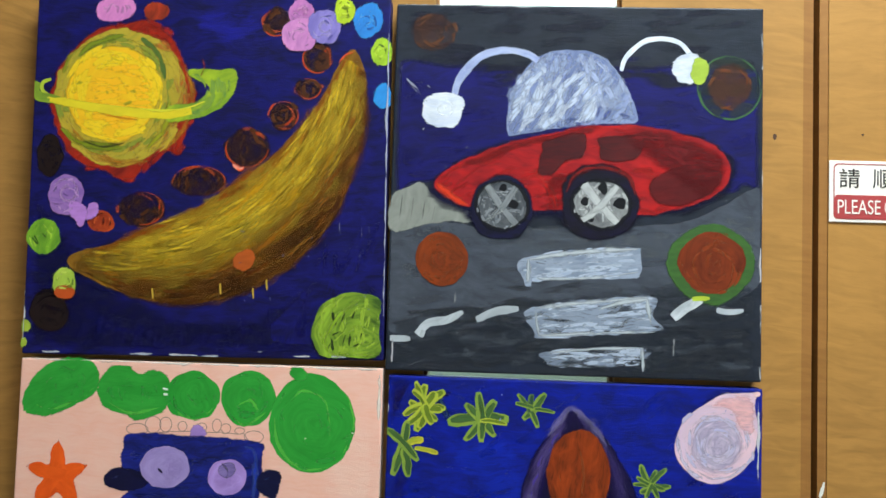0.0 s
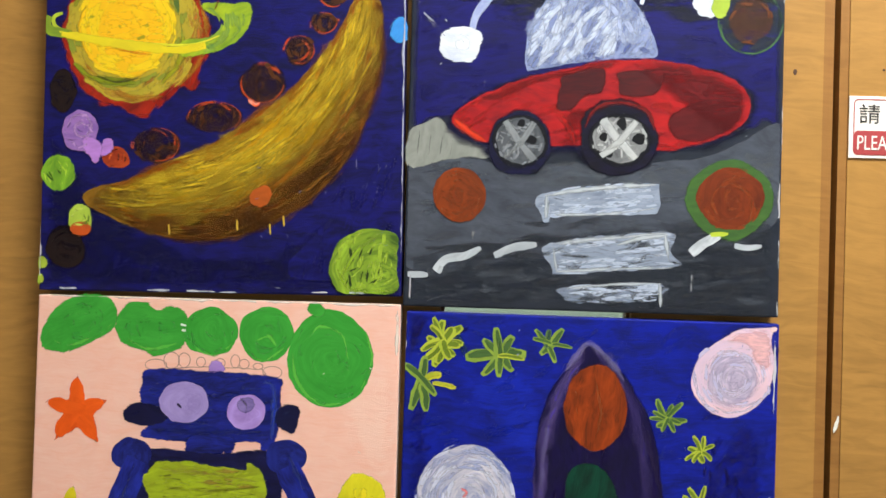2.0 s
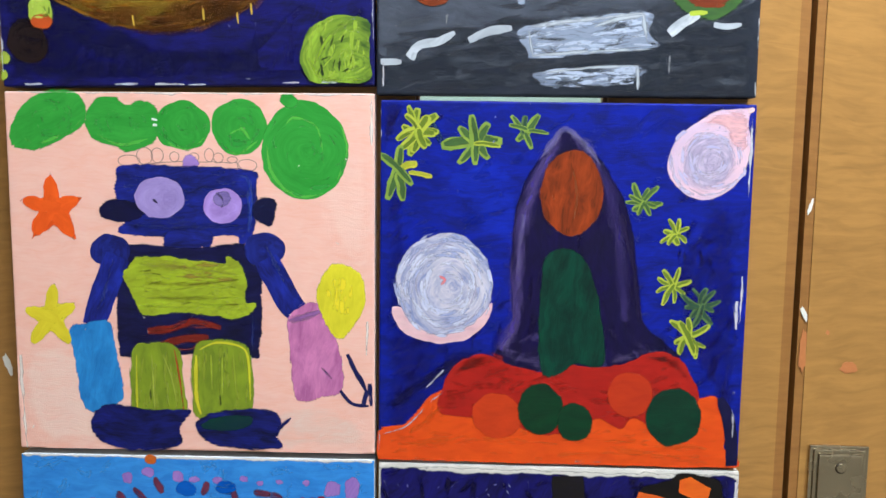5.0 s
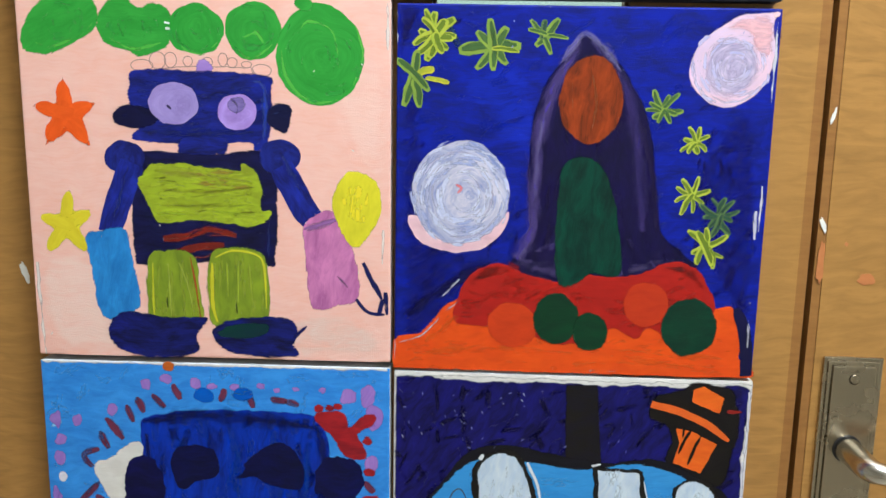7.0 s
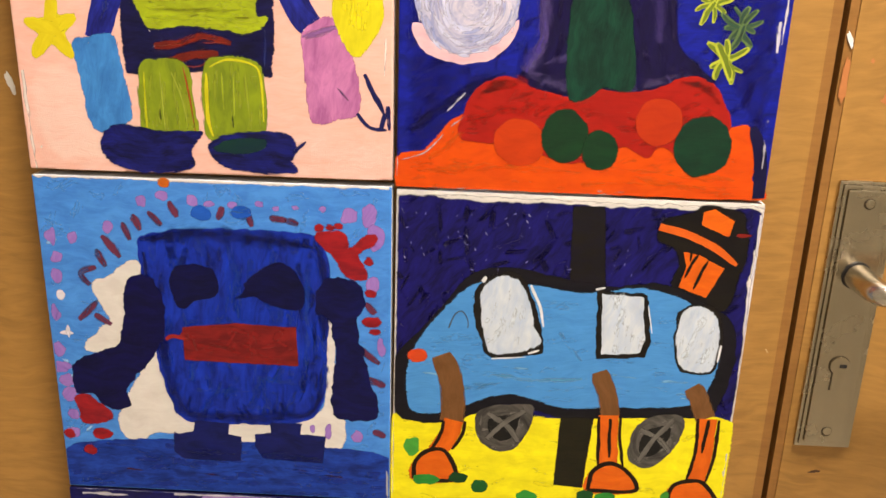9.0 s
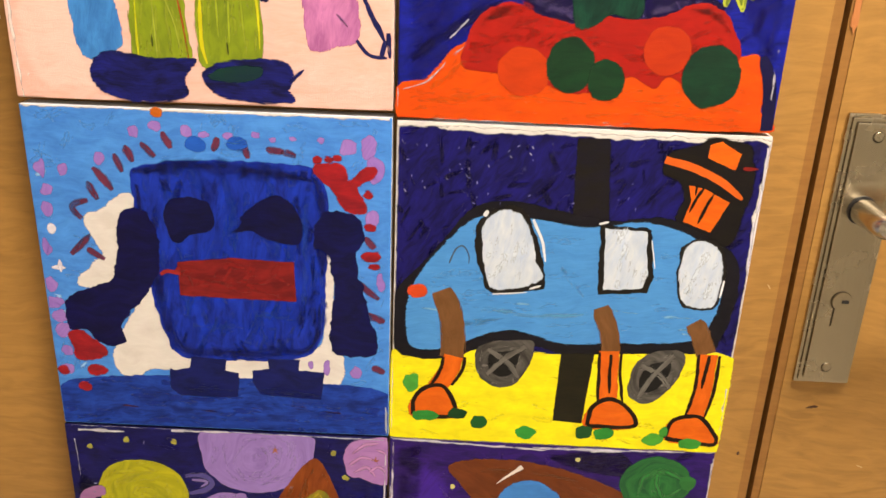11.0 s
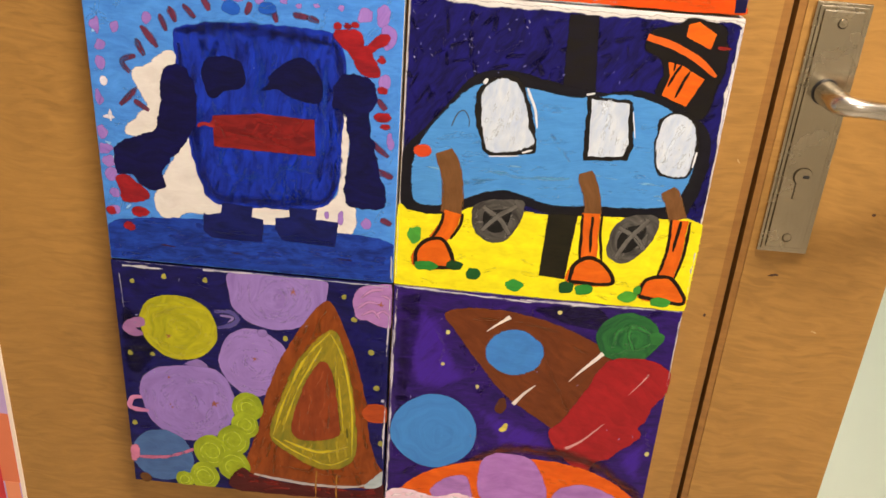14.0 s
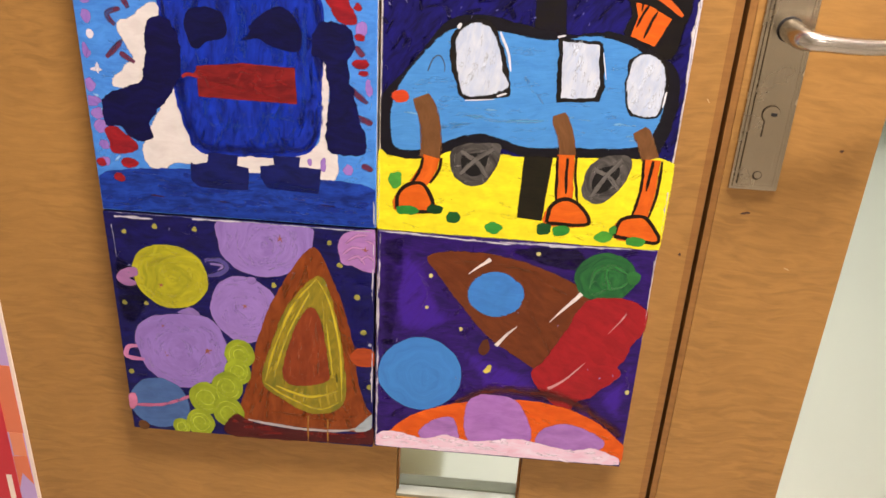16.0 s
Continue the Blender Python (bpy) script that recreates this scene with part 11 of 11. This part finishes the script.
c.stroke("fleck", [(5.09, 27.61), (5.00, 27.53)], 0.07, paint("8c8cc8", feather=True, cover=0.7), feather=0.3)
c.stroke("fleck", [(8.65, 22.87), (8.71, 23.11)], 0.08, paint("8c8cc8", feather=True, cover=0.7), feather=0.3)
c.stroke("fleck", [(11.07, 26.81), (11.13, 26.72)], 0.09, paint("8c8cc8", feather=True, cover=0.7), feather=0.3)
c.stroke("fleck", [(19.17, 23.81), (19.23, 24.05)], 0.09, paint("8c8cc8", feather=True, cover=0.7), feather=0.3)
c.stroke("fleck", [(6.71, 24.57), (6.66, 24.82)], 0.13, paint("8c8cc8", feather=True, cover=0.7), feather=0.3)
c.stroke("fleck", [(2.24, 24.53), (2.15, 24.69)], 0.08, paint("8c8cc8", feather=True, cover=0.7), feather=0.3)
c.stroke("fleck", [(9.75, 27.86), (9.97, 27.97)], 0.11, paint("8c8cc8", feather=True, cover=0.7), feather=0.3)
c.stroke("fleck", [(6.60, 22.85), (6.36, 22.96)], 0.13, paint("8c8cc8", feather=True, cover=0.7), feather=0.3)
c.stroke("fleck", [(10.58, 25.98), (10.43, 26.08)], 0.08, paint("8c8cc8", feather=True, cover=0.7), feather=0.3)
c.stroke("fleck", [(6.67, 23.44), (6.77, 23.41)], 0.11, paint("8c8cc8", feather=True, cover=0.7), feather=0.3)
c.stroke("fleck", [(6.09, 25.10), (5.94, 25.06)], 0.14, paint("8c8cc8", feather=True, cover=0.7), feather=0.3)
c.stroke("fleck", [(4.37, 25.76), (4.44, 25.56)], 0.09, paint("8c8cc8", feather=True, cover=0.7), feather=0.3)
c.stroke("fleck", [(7.67, 23.88), (7.59, 23.69)], 0.13, paint("8c8cc8", feather=True, cover=0.7), feather=0.3)
c.stroke("fleck", [(2.43, 27.75), (2.47, 27.52)], 0.11, paint("8c8cc8", feather=True, cover=0.7), feather=0.3)
c.stroke("fleck", [(5.18, 26.27), (5.26, 26.11)], 0.07, paint("8c8cc8", feather=True, cover=0.7), feather=0.3)
c.stroke("fleck", [(14.59, 23.23), (14.81, 23.30)], 0.14, paint("8c8cc8", feather=True, cover=0.7), feather=0.3)
c.stroke("fleck", [(0.83, 26.36), (1.06, 26.42)], 0.10, paint("8c8cc8", feather=True, cover=0.7), feather=0.3)
c.stroke("fleck", [(19.34, 25.08), (19.38, 25.22)], 0.08, paint("8c8cc8", feather=True, cover=0.7), feather=0.3)
c.stroke("fleck", [(9.19, 27.57), (9.01, 27.37)], 0.09, paint("8c8cc8", feather=True, cover=0.7), feather=0.3)
c.stroke("fleck", [(0.63, 27.78), (0.75, 27.58)], 0.09, paint("8c8cc8", feather=True, cover=0.7), feather=0.3)
c.stroke("fleck", [(6.16, 27.68), (6.32, 27.71)], 0.08, paint("8c8cc8", feather=True, cover=0.7), feather=0.3)
c.stroke("fleck", [(1.61, 27.76), (1.72, 27.57)], 0.08, paint("8c8cc8", feather=True, cover=0.7), feather=0.3)
c.stroke("fleck", [(1.31, 25.18), (1.32, 24.90)], 0.08, paint("8c8cc8", feather=True, cover=0.7), feather=0.3)
c.stroke("fleck", [(11.15, 23.84), (10.93, 23.68)], 0.11, paint("8c8cc8", feather=True, cover=0.7), feather=0.3)
c.stroke("fleck", [(5.29, 25.81), (5.46, 25.77)], 0.08, paint("8c8cc8", feather=True, cover=0.7), feather=0.3)
c.stroke("fleck", [(18.41, 23.76), (18.31, 23.76)], 0.09, paint("8c8cc8", feather=True, cover=0.7), feather=0.3)
c = CANVASES["banana"]
c.stroke("fleck", [(20.74, 4.99), (20.78, 4.74)], 0.08, paint("8a8ac4", feather=True, cover=0.55), feather=0.3)
c.stroke("fleck", [(18.41, 10.34), (18.15, 10.44)], 0.10, paint("8a8ac4", feather=True, cover=0.55), feather=0.3)
c.stroke("fleck", [(28.05, 8.42), (28.11, 8.65)], 0.11, paint("8a8ac4", feather=True, cover=0.55), feather=0.3)
c.stroke("fleck", [(19.05, 4.98), (19.23, 5.17)], 0.14, paint("8a8ac4", feather=True, cover=0.55), feather=0.3)
c.stroke("fleck", [(21.70, 8.35), (21.76, 8.56)], 0.13, paint("8a8ac4", feather=True, cover=0.55), feather=0.3)
c.stroke("fleck", [(23.87, 8.37), (23.80, 8.50)], 0.13, paint("8a8ac4", feather=True, cover=0.55), feather=0.3)
c.stroke("fleck", [(28.77, 4.14), (29.04, 4.20)], 0.12, paint("8a8ac4", feather=True, cover=0.55), feather=0.3)
c.stroke("fleck", [(18.34, 10.12), (18.54, 9.92)], 0.12, paint("8a8ac4", feather=True, cover=0.55), feather=0.3)
c.stroke("fleck", [(18.70, 4.65), (18.56, 4.80)], 0.12, paint("8a8ac4", feather=True, cover=0.55), feather=0.3)
c.stroke("fleck", [(28.43, 5.20), (28.69, 5.20)], 0.07, paint("8a8ac4", feather=True, cover=0.55), feather=0.3)
c.stroke("fleck", [(27.88, 4.43), (27.96, 4.66)], 0.13, paint("8a8ac4", feather=True, cover=0.55), feather=0.3)
c.stroke("fleck", [(24.07, 10.04), (24.15, 9.84)], 0.10, paint("8a8ac4", feather=True, cover=0.55), feather=0.3)
c.stroke("fleck", [(27.93, 9.31), (27.74, 9.28)], 0.07, paint("8a8ac4", feather=True, cover=0.55), feather=0.3)
c.stroke("fleck", [(18.30, 7.83), (18.04, 7.81)], 0.11, paint("8a8ac4", feather=True, cover=0.55), feather=0.3)
c = CANVASES["car"]
c.stroke("fleck", [(4.47, 16.70), (4.48, 16.89)], 0.07, paint("b8bcc8", feather=True, cover=0.6), feather=0.3)
c.stroke("fleck", [(25.13, 5.03), (25.29, 4.94)], 0.09, paint("b8bcc8", feather=True, cover=0.6), feather=0.3)
c.stroke("fleck", [(23.53, 18.48), (23.55, 18.30)], 0.13, paint("b8bcc8", feather=True, cover=0.6), feather=0.3)
c.stroke("fleck", [(2.96, 23.35), (2.77, 23.53)], 0.11, paint("b8bcc8", feather=True, cover=0.6), feather=0.3)
c.stroke("fleck", [(13.49, 3.89), (13.50, 4.00)], 0.13, paint("b8bcc8", feather=True, cover=0.6), feather=0.3)
c.stroke("fleck", [(6.12, 18.35), (6.21, 18.50)], 0.13, paint("b8bcc8", feather=True, cover=0.6), feather=0.3)
c.stroke("fleck", [(5.71, 3.23), (5.76, 3.12)], 0.10, paint("b8bcc8", feather=True, cover=0.6), feather=0.3)
c.stroke("fleck", [(10.51, 12.08), (10.69, 12.21)], 0.07, paint("b8bcc8", feather=True, cover=0.6), feather=0.3)
c.stroke("fleck", [(9.73, 11.98), (9.50, 11.96)], 0.10, paint("b8bcc8", feather=True, cover=0.6), feather=0.3)
c.stroke("fleck", [(2.49, 19.80), (2.58, 19.94)], 0.12, paint("b8bcc8", feather=True, cover=0.6), feather=0.3)
c.stroke("fleck", [(29.33, 10.35), (29.24, 10.53)], 0.09, paint("b8bcc8", feather=True, cover=0.6), feather=0.3)
c.stroke("fleck", [(27.20, 14.46), (27.32, 14.54)], 0.12, paint("b8bcc8", feather=True, cover=0.6), feather=0.3)
c = CANVASES["robot"]
c.stroke("fleck", [(23.23, 11.83), (23.12, 11.78)], 0.13, paint("f0e8e0", feather=True, cover=0.7), feather=0.3)
c.stroke("fleck", [(11.20, 10.26), (11.27, 10.18)], 0.08, paint("f0e8e0", feather=True, cover=0.7), feather=0.3)
c.stroke("fleck", [(23.96, 24.03), (24.09, 24.12)], 0.11, paint("f0e8e0", feather=True, cover=0.7), feather=0.3)
c.stroke("fleck", [(10.90, 11.44), (11.04, 11.35)], 0.13, paint("f0e8e0", feather=True, cover=0.7), feather=0.3)
c.stroke("fleck", [(6.01, 10.42), (5.94, 10.28)], 0.07, paint("f0e8e0", feather=True, cover=0.7), feather=0.3)
c.stroke("fleck", [(1.11, 1.76), (1.24, 1.98)], 0.14, paint("f0e8e0", feather=True, cover=0.7), feather=0.3)
c.stroke("fleck", [(27.95, 24.59), (27.79, 24.68)], 0.11, paint("f0e8e0", feather=True, cover=0.7), feather=0.3)
c.stroke("fleck", [(27.46, 7.67), (27.57, 7.70)], 0.12, paint("f0e8e0", feather=True, cover=0.7), feather=0.3)
c.stroke("fleck", [(20.04, 8.00), (19.86, 8.17)], 0.09, paint("f0e8e0", feather=True, cover=0.7), feather=0.3)
c.stroke("fleck", [(27.22, 17.72), (27.01, 17.87)], 0.12, paint("f0e8e0", feather=True, cover=0.7), feather=0.3)
c = CANVASES["rocket"]
c.stroke("fleck", [(9.16, 26.57), (9.07, 26.38)], 0.14, paint("98a0d8", feather=True, cover=0.6), feather=0.3)
c.stroke("fleck", [(25.77, 24.42), (25.59, 24.28)], 0.09, paint("98a0d8", feather=True, cover=0.6), feather=0.3)
c.stroke("fleck", [(11.96, 29.65), (12.04, 29.48)], 0.11, paint("98a0d8", feather=True, cover=0.6), feather=0.3)
c.stroke("fleck", [(17.79, 24.81), (17.98, 24.87)], 0.08, paint("98a0d8", feather=True, cover=0.6), feather=0.3)
c.stroke("fleck", [(2.43, 15.83), (2.69, 15.86)], 0.11, paint("98a0d8", feather=True, cover=0.6), feather=0.3)
c.stroke("fleck", [(9.19, 28.52), (9.19, 28.39)], 0.13, paint("98a0d8", feather=True, cover=0.6), feather=0.3)
c.stroke("fleck", [(25.82, 19.06), (25.90, 18.96)], 0.09, paint("98a0d8", feather=True, cover=0.6), feather=0.3)
c.stroke("fleck", [(26.99, 27.76), (27.04, 27.96)], 0.11, paint("98a0d8", feather=True, cover=0.6), feather=0.3)
c.stroke("fleck", [(27.37, 26.38), (27.25, 26.40)], 0.07, paint("98a0d8", feather=True, cover=0.6), feather=0.3)
c.stroke("fleck", [(1.32, 25.24), (1.39, 25.17)], 0.13, paint("98a0d8", feather=True, cover=0.6), feather=0.3)
c = CANVASES["purple"]
c.stroke("fleck", [(9.57, 10.94), (9.45, 11.31)], 0.16, paint("a898d0", feather=True, cover=0.6), feather=0.3)
c.stroke("fleck", [(27.53, 13.05), (27.43, 13.37)], 0.16, paint("a898d0", feather=True, cover=0.6), feather=0.3)
c.stroke("fleck", [(20.62, 19.32), (20.45, 19.31)], 0.17, paint("a898d0", feather=True, cover=0.6), feather=0.3)
c.stroke("fleck", [(13.54, 28.27), (13.73, 27.96)], 0.11, paint("a898d0", feather=True, cover=0.6), feather=0.3)
c.stroke("fleck", [(12.06, 15.75), (12.18, 15.96)], 0.13, paint("a898d0", feather=True, cover=0.6), feather=0.3)
c.stroke("fleck", [(11.94, 28.88), (12.02, 28.99)], 0.17, paint("a898d0", feather=True, cover=0.6), feather=0.3)
c.stroke("fleck", [(5.17, 25.82), (5.35, 26.13)], 0.12, paint("a898d0", feather=True, cover=0.6), feather=0.3)
c.stroke("fleck", [(16.01, 20.44), (15.96, 20.63)], 0.17, paint("a898d0", feather=True, cover=0.6), feather=0.3)
c.stroke("fleck", [(28.16, 16.83), (28.45, 17.07)], 0.13, paint("a898d0", feather=True, cover=0.6), feather=0.3)
c.stroke("fleck", [(24.60, 13.73), (24.45, 13.82)], 0.15, paint("a898d0", feather=True, cover=0.6), feather=0.3)
c.stroke("fleck", [(24.84, 24.71), (24.60, 25.00)], 0.15, paint("a898d0", feather=True, cover=0.6), feather=0.3)
c.stroke("fleck", [(2.44, 15.87), (2.44, 15.46)], 0.16, paint("a898d0", feather=True, cover=0.6), feather=0.3)
c.stroke("fleck", [(10.08, 10.88), (9.92, 11.05)], 0.18, paint("a898d0", feather=True, cover=0.6), feather=0.3)
c.stroke("fleck", [(25.95, 12.57), (26.13, 12.83)], 0.16, paint("a898d0", feather=True, cover=0.6), feather=0.3)
c = CANVASES["cone"]
c.stroke("fleck", [(18.14, 23.05), (18.36, 23.09)], 0.11, paint("a8a8d0", feather=True, cover=0.6), feather=0.3)
c.stroke("fleck", [(21.20, 23.69), (20.94, 23.75)], 0.12, paint("a8a8d0", feather=True, cover=0.6), feather=0.3)
c.stroke("fleck", [(7.28, 27.85), (7.39, 28.23)], 0.16, paint("a8a8d0", feather=True, cover=0.6), feather=0.3)
c.stroke("fleck", [(3.59, 15.73), (3.75, 16.01)], 0.10, paint("a8a8d0", feather=True, cover=0.6), feather=0.3)
c.stroke("fleck", [(24.80, 22.39), (24.71, 22.49)], 0.17, paint("a8a8d0", feather=True, cover=0.6), feather=0.3)
c.stroke("fleck", [(1.99, 22.27), (2.10, 22.08)], 0.18, paint("a8a8d0", feather=True, cover=0.6), feather=0.3)
c.stroke("fleck", [(22.06, 19.62), (21.98, 19.36)], 0.16, paint("a8a8d0", feather=True, cover=0.6), feather=0.3)
c.stroke("fleck", [(2.09, 23.13), (2.41, 23.21)], 0.18, paint("a8a8d0", feather=True, cover=0.6), feather=0.3)


# ---- sign on the second leaf ----
def flat_text(name, body, x, z, height, width, y, material, parent):
    """Raised lettering scaled to the given height and width, its lower left corner at x, z."""
    curve = bpy.data.curves.new(name, "FONT")
    curve.body, curve.extrude = body, 0.01
    tmp = new(name, curve)
    me = bpy.data.meshes.new_from_object(tmp.evaluated_get(bpy.context.evaluated_depsgraph_get()))
    bpy.data.objects.remove(tmp)
    lo = [min(v.co[k] for v in me.vertices) for k in range(3)]
    hi = [max(v.co[k] for v in me.vertices) for k in range(3)]
    for v in me.vertices:
        c = v.co.copy()
        v.co = (x + (c.x - lo[0]) / (hi[0] - lo[0]) * width, y - (c.z - lo[2]) / (hi[2] - lo[2]) * 0.0002, z + (c.y - lo[1]) / (hi[1] - lo[1]) * height)
    me.materials.append(material)
    ob = new(name, me)
    ob.parent = parent
    return ob


SIGN_WHITE = plain("white_sign_plastic", "e6dcd6", 0.45, scale=60, spread=0.03)
SIGN_RED = plain("red_sign_print", "a03a3c", 0.45, scale=60, spread=0.05)
SIGN_INK = plain("black_sign_print", "2a2624", 0.45, scale=60)


def rounded(x0, z0, x1, z1, r):
    pts = []
    for cx, cz, a0 in ((x1 - r, z1 - r, 0), (x0 + r, z1 - r, 90), (x0 + r, z0 + r, 180), (x1 - r, z0 + r, 270)):
        pts += [(cx + r * math.cos(radians(a0 + 15 * k)), cz + r * math.sin(radians(a0 + 15 * k))) for k in range(7)]
    return pts


def plate(bm, pts, y, depth):
    f = bm.faces.new([bm.verts.new((p[0], y, p[1])) for p in pts])
    out = bmesh.ops.extrude_face_region(bm, geom=[f])
    bmesh.ops.translate(bm, verts=[v for v in out["geom"] if isinstance(v, bmesh.types.BMVert)], vec=(0, -depth, 0))
    bmesh.ops.recalc_face_normals(bm, faces=bm.faces)
    return bm


def door_sign():
    sign = empty("door_sign", pose(0.3575, 0, 1.575), "white and red plastic notice stuck on the door leaf", "sign")
    boxed("board", (0, -0.0012, 0), (0.2, 0, 0.051), SIGN_WHITE, sign, bevel=0.0004)
    bm = bmesh.new()
    ring_out, ring_in = rounded(0.0035, 0.0025, 0.1965, 0.0485, 0.004), rounded(0.0043, 0.0033, 0.1957, 0.0477, 0.0034)
    a = [bm.verts.new((p[0], -0.0014, p[1])) for p in ring_out]
    b = [bm.verts.new((p[0], -0.0014, p[1])) for p in ring_in]
    for k in range(len(a)):
        j = (k + 1) % len(a)
        bm.faces.new((a[k], a[j], b[j], b[k]))
    part("border", bm, SIGN_RED, sign, "thin red border line")
    band = [p for p in rounded(0.0043, 0.0033, 0.1957, 0.0225, 0.0032)]
    part("red_band", plate(bmesh.new(), band, -0.0012, 0.0003), SIGN_RED, sign, "red band")
    flat_text("lettering", "\u8acb", 0.0082, 0.0285, 0.0158, 0.0165, -0.0013, SIGN_INK, sign)
    flat_text("lettering", "\u9806", 0.0352, 0.0285, 0.0158, 0.0165, -0.0013, SIGN_INK, sign)
    flat_text("lettering", "PLEASE", 0.0068, 0.0068, 0.0118, 0.0345, -0.0016, SIGN_WHITE, sign)
    flat_text("lettering", "C", 0.0445, 0.0068, 0.0118, 0.0052, -0.0016, SIGN_WHITE, sign)
    return sign


door_sign()


# ---- poster on the first leaf ----
POSTER = plain("lavender_print", "b79ccc", 0.5, scale=14, spread=0.08)
POSTER_EDGE = plain("cream_card_edge", "e8d6c4", 0.6, scale=80, spread=0.04)
CORAL = plain("coral_print", "d6744e", 0.5, scale=20, spread=0.06)
SALMON = plain("salmon_print", "e08a62", 0.5, scale=20, spread=0.05)
CRIMSON = plain("crimson_print", "c02a34", 0.5, scale=20, spread=0.05)


def poster():
    ob = empty("poster", pose(-0.4545, 0, 0.2), "printed lavender and orange card poster with a red strip", "poster")
    boxed("card", (-0.1, -0.002, 0), (0, 0, 0.62), POSTER_EDGE, ob, bevel=0.0003)
    boxed("print", (-0.1, -0.0023, 0.002), (-0.0045, -0.002, 0.618), POSTER, ob)
    boxed("coral_block", (-0.1, -0.0026, 0.30), (-0.0045, -0.0023, 0.405), CORAL, ob)
    boxed("salmon_block", (-0.024, -0.0029, 0.262), (-0.006, -0.0023, 0.30), SALMON, ob)
    bm = bmesh.new()
    plate(bm, [(-0.026, 0.26), (-0.006, 0.262), (-0.005, 0.214), (-0.012, 0.224), (-0.018, 0.232), (-0.026, 0.205)], -0.0023, 0.0003)
    part("coral_ribbon", bm, CORAL, ob)
    boxed("red_strip", (-0.1, -0.0032, 0.0), (-0.0265, -0.0024, 0.365), CRIMSON, ob, "crimson strip")
    for z in (0.228, 0.147):
        boxed("pale_bar", (-0.041, -0.0035, z - 0.042), (-0.0335, -0.0032, z), POSTER_EDGE, ob, "pale printed bar")
    return ob


poster()


# ---- marks on the veneer ----
WHITE_DAB = plain("dried_white_paint", "e0dcd6", 0.5, scale=200)
ORANGE_DAB = plain("dried_orange_paint", "b4703c", 0.5, scale=200)
KNOT = plain("dark_wood_knot", "4a2c14", 0.6, scale=300)
SCRATCH = plain("pale_scratch", "b89868", 0.6, scale=300)


def dab(name, x, z, rx, rz, material, label, lean=0.0):
    bm = bmesh.new()
    c, s = math.cos(radians(lean)), math.sin(radians(lean))
    pts = []
    for k in range(22):
        a = math.tau * k / 22
        r = 1 + 0.45 * noise.noise((math.cos(a) * 1.6 + x * 90, math.sin(a) * 1.6 + z * 90, 0))
        px, pz = rx * r * math.cos(a), rz * r * math.sin(a)
        pts.append((x + c * px - s * pz, z + s * px + c * pz))
    plate(bm, pts, 0.0, 0.0003)
    return tagged(part(name, bm, material), label, "mark")


dab("paint_dab", 0.3535, 1.357, 0.0015, 0.0065, WHITE_DAB, "small white paint dab on the door edge", -15)
dab("paint_dab", 0.3535, 1.268, 0.0018, 0.007, WHITE_DAB, "small white paint dab on the door edge", 20)
dab("paint_smear", 0.3545, 1.235, 0.003, 0.018, ORANGE_DAB, "faint orange paint smear on the door edge")
dab("paint_spot", 0.3935, 1.223, 0.0065, 0.005, ORANGE_DAB, "orange paint spot on the veneer")
dab("paint_spot", 0.374, 1.252, 0.0015, 0.002, ORANGE_DAB, "tiny orange paint spot on the veneer")
dab("knot", 0.3885, 0.882, 0.005, 0.0014, KNOT, "small dark dent in the veneer below the handle", 8)
dab("knot", 0.4695, 0.957, 0.002, 0.0014, KNOT, "small dark knot in the veneer")
dab("knot", 0.3135, 1.645, 0.0015, 0.0024, KNOT, "small dark dent beside the painting")
dab("knot", 0.385, 1.648, 0.001, 0.001, KNOT, "tiny dark dent in the veneer")
dab("knot", 0.3, 1.54, 0.0012, 0.003, KNOT, "tiny dark dent beside the painting")
dab("knot", 0.329, 0.828, 0.0014, 0.0018, KNOT, "tiny dark dent beside the painting")
dab("scratch", -0.322, 1.21, 0.003, 0.009, WHITE_DAB, "pale scuff on the veneer", 20)
dab("scratch", 0.328, 1.0, 0.0006, 0.0025, SCRATCH, "pale scratch on the veneer", 35)
dab("scratch", 0.445, 0.82, 0.003, 0.0006, SCRATCH, "pale scratch on the veneer", -20)


# ---- behind the panes ----
# added drum: stands in for an unidentified olive tint behind the glass
def olive_stand_in():
    bm = bmesh.new()
    tube(bm, [(-0.085, 0.42, 0.0), (-0.085, 0.42, 0.02), (-0.085, 0.42, 0.3), (-0.085, 0.42, 0.58), (-0.085, 0.42, 0.6)], [0.14, 0.15, 0.165, 0.175, 0.165], 40)
    return tagged(part("olive_stand_in", bm, OLIVE, smooth=True), "added olive drum standing in for a blurred olive tint behind the pane", "bin")


olive_stand_in()
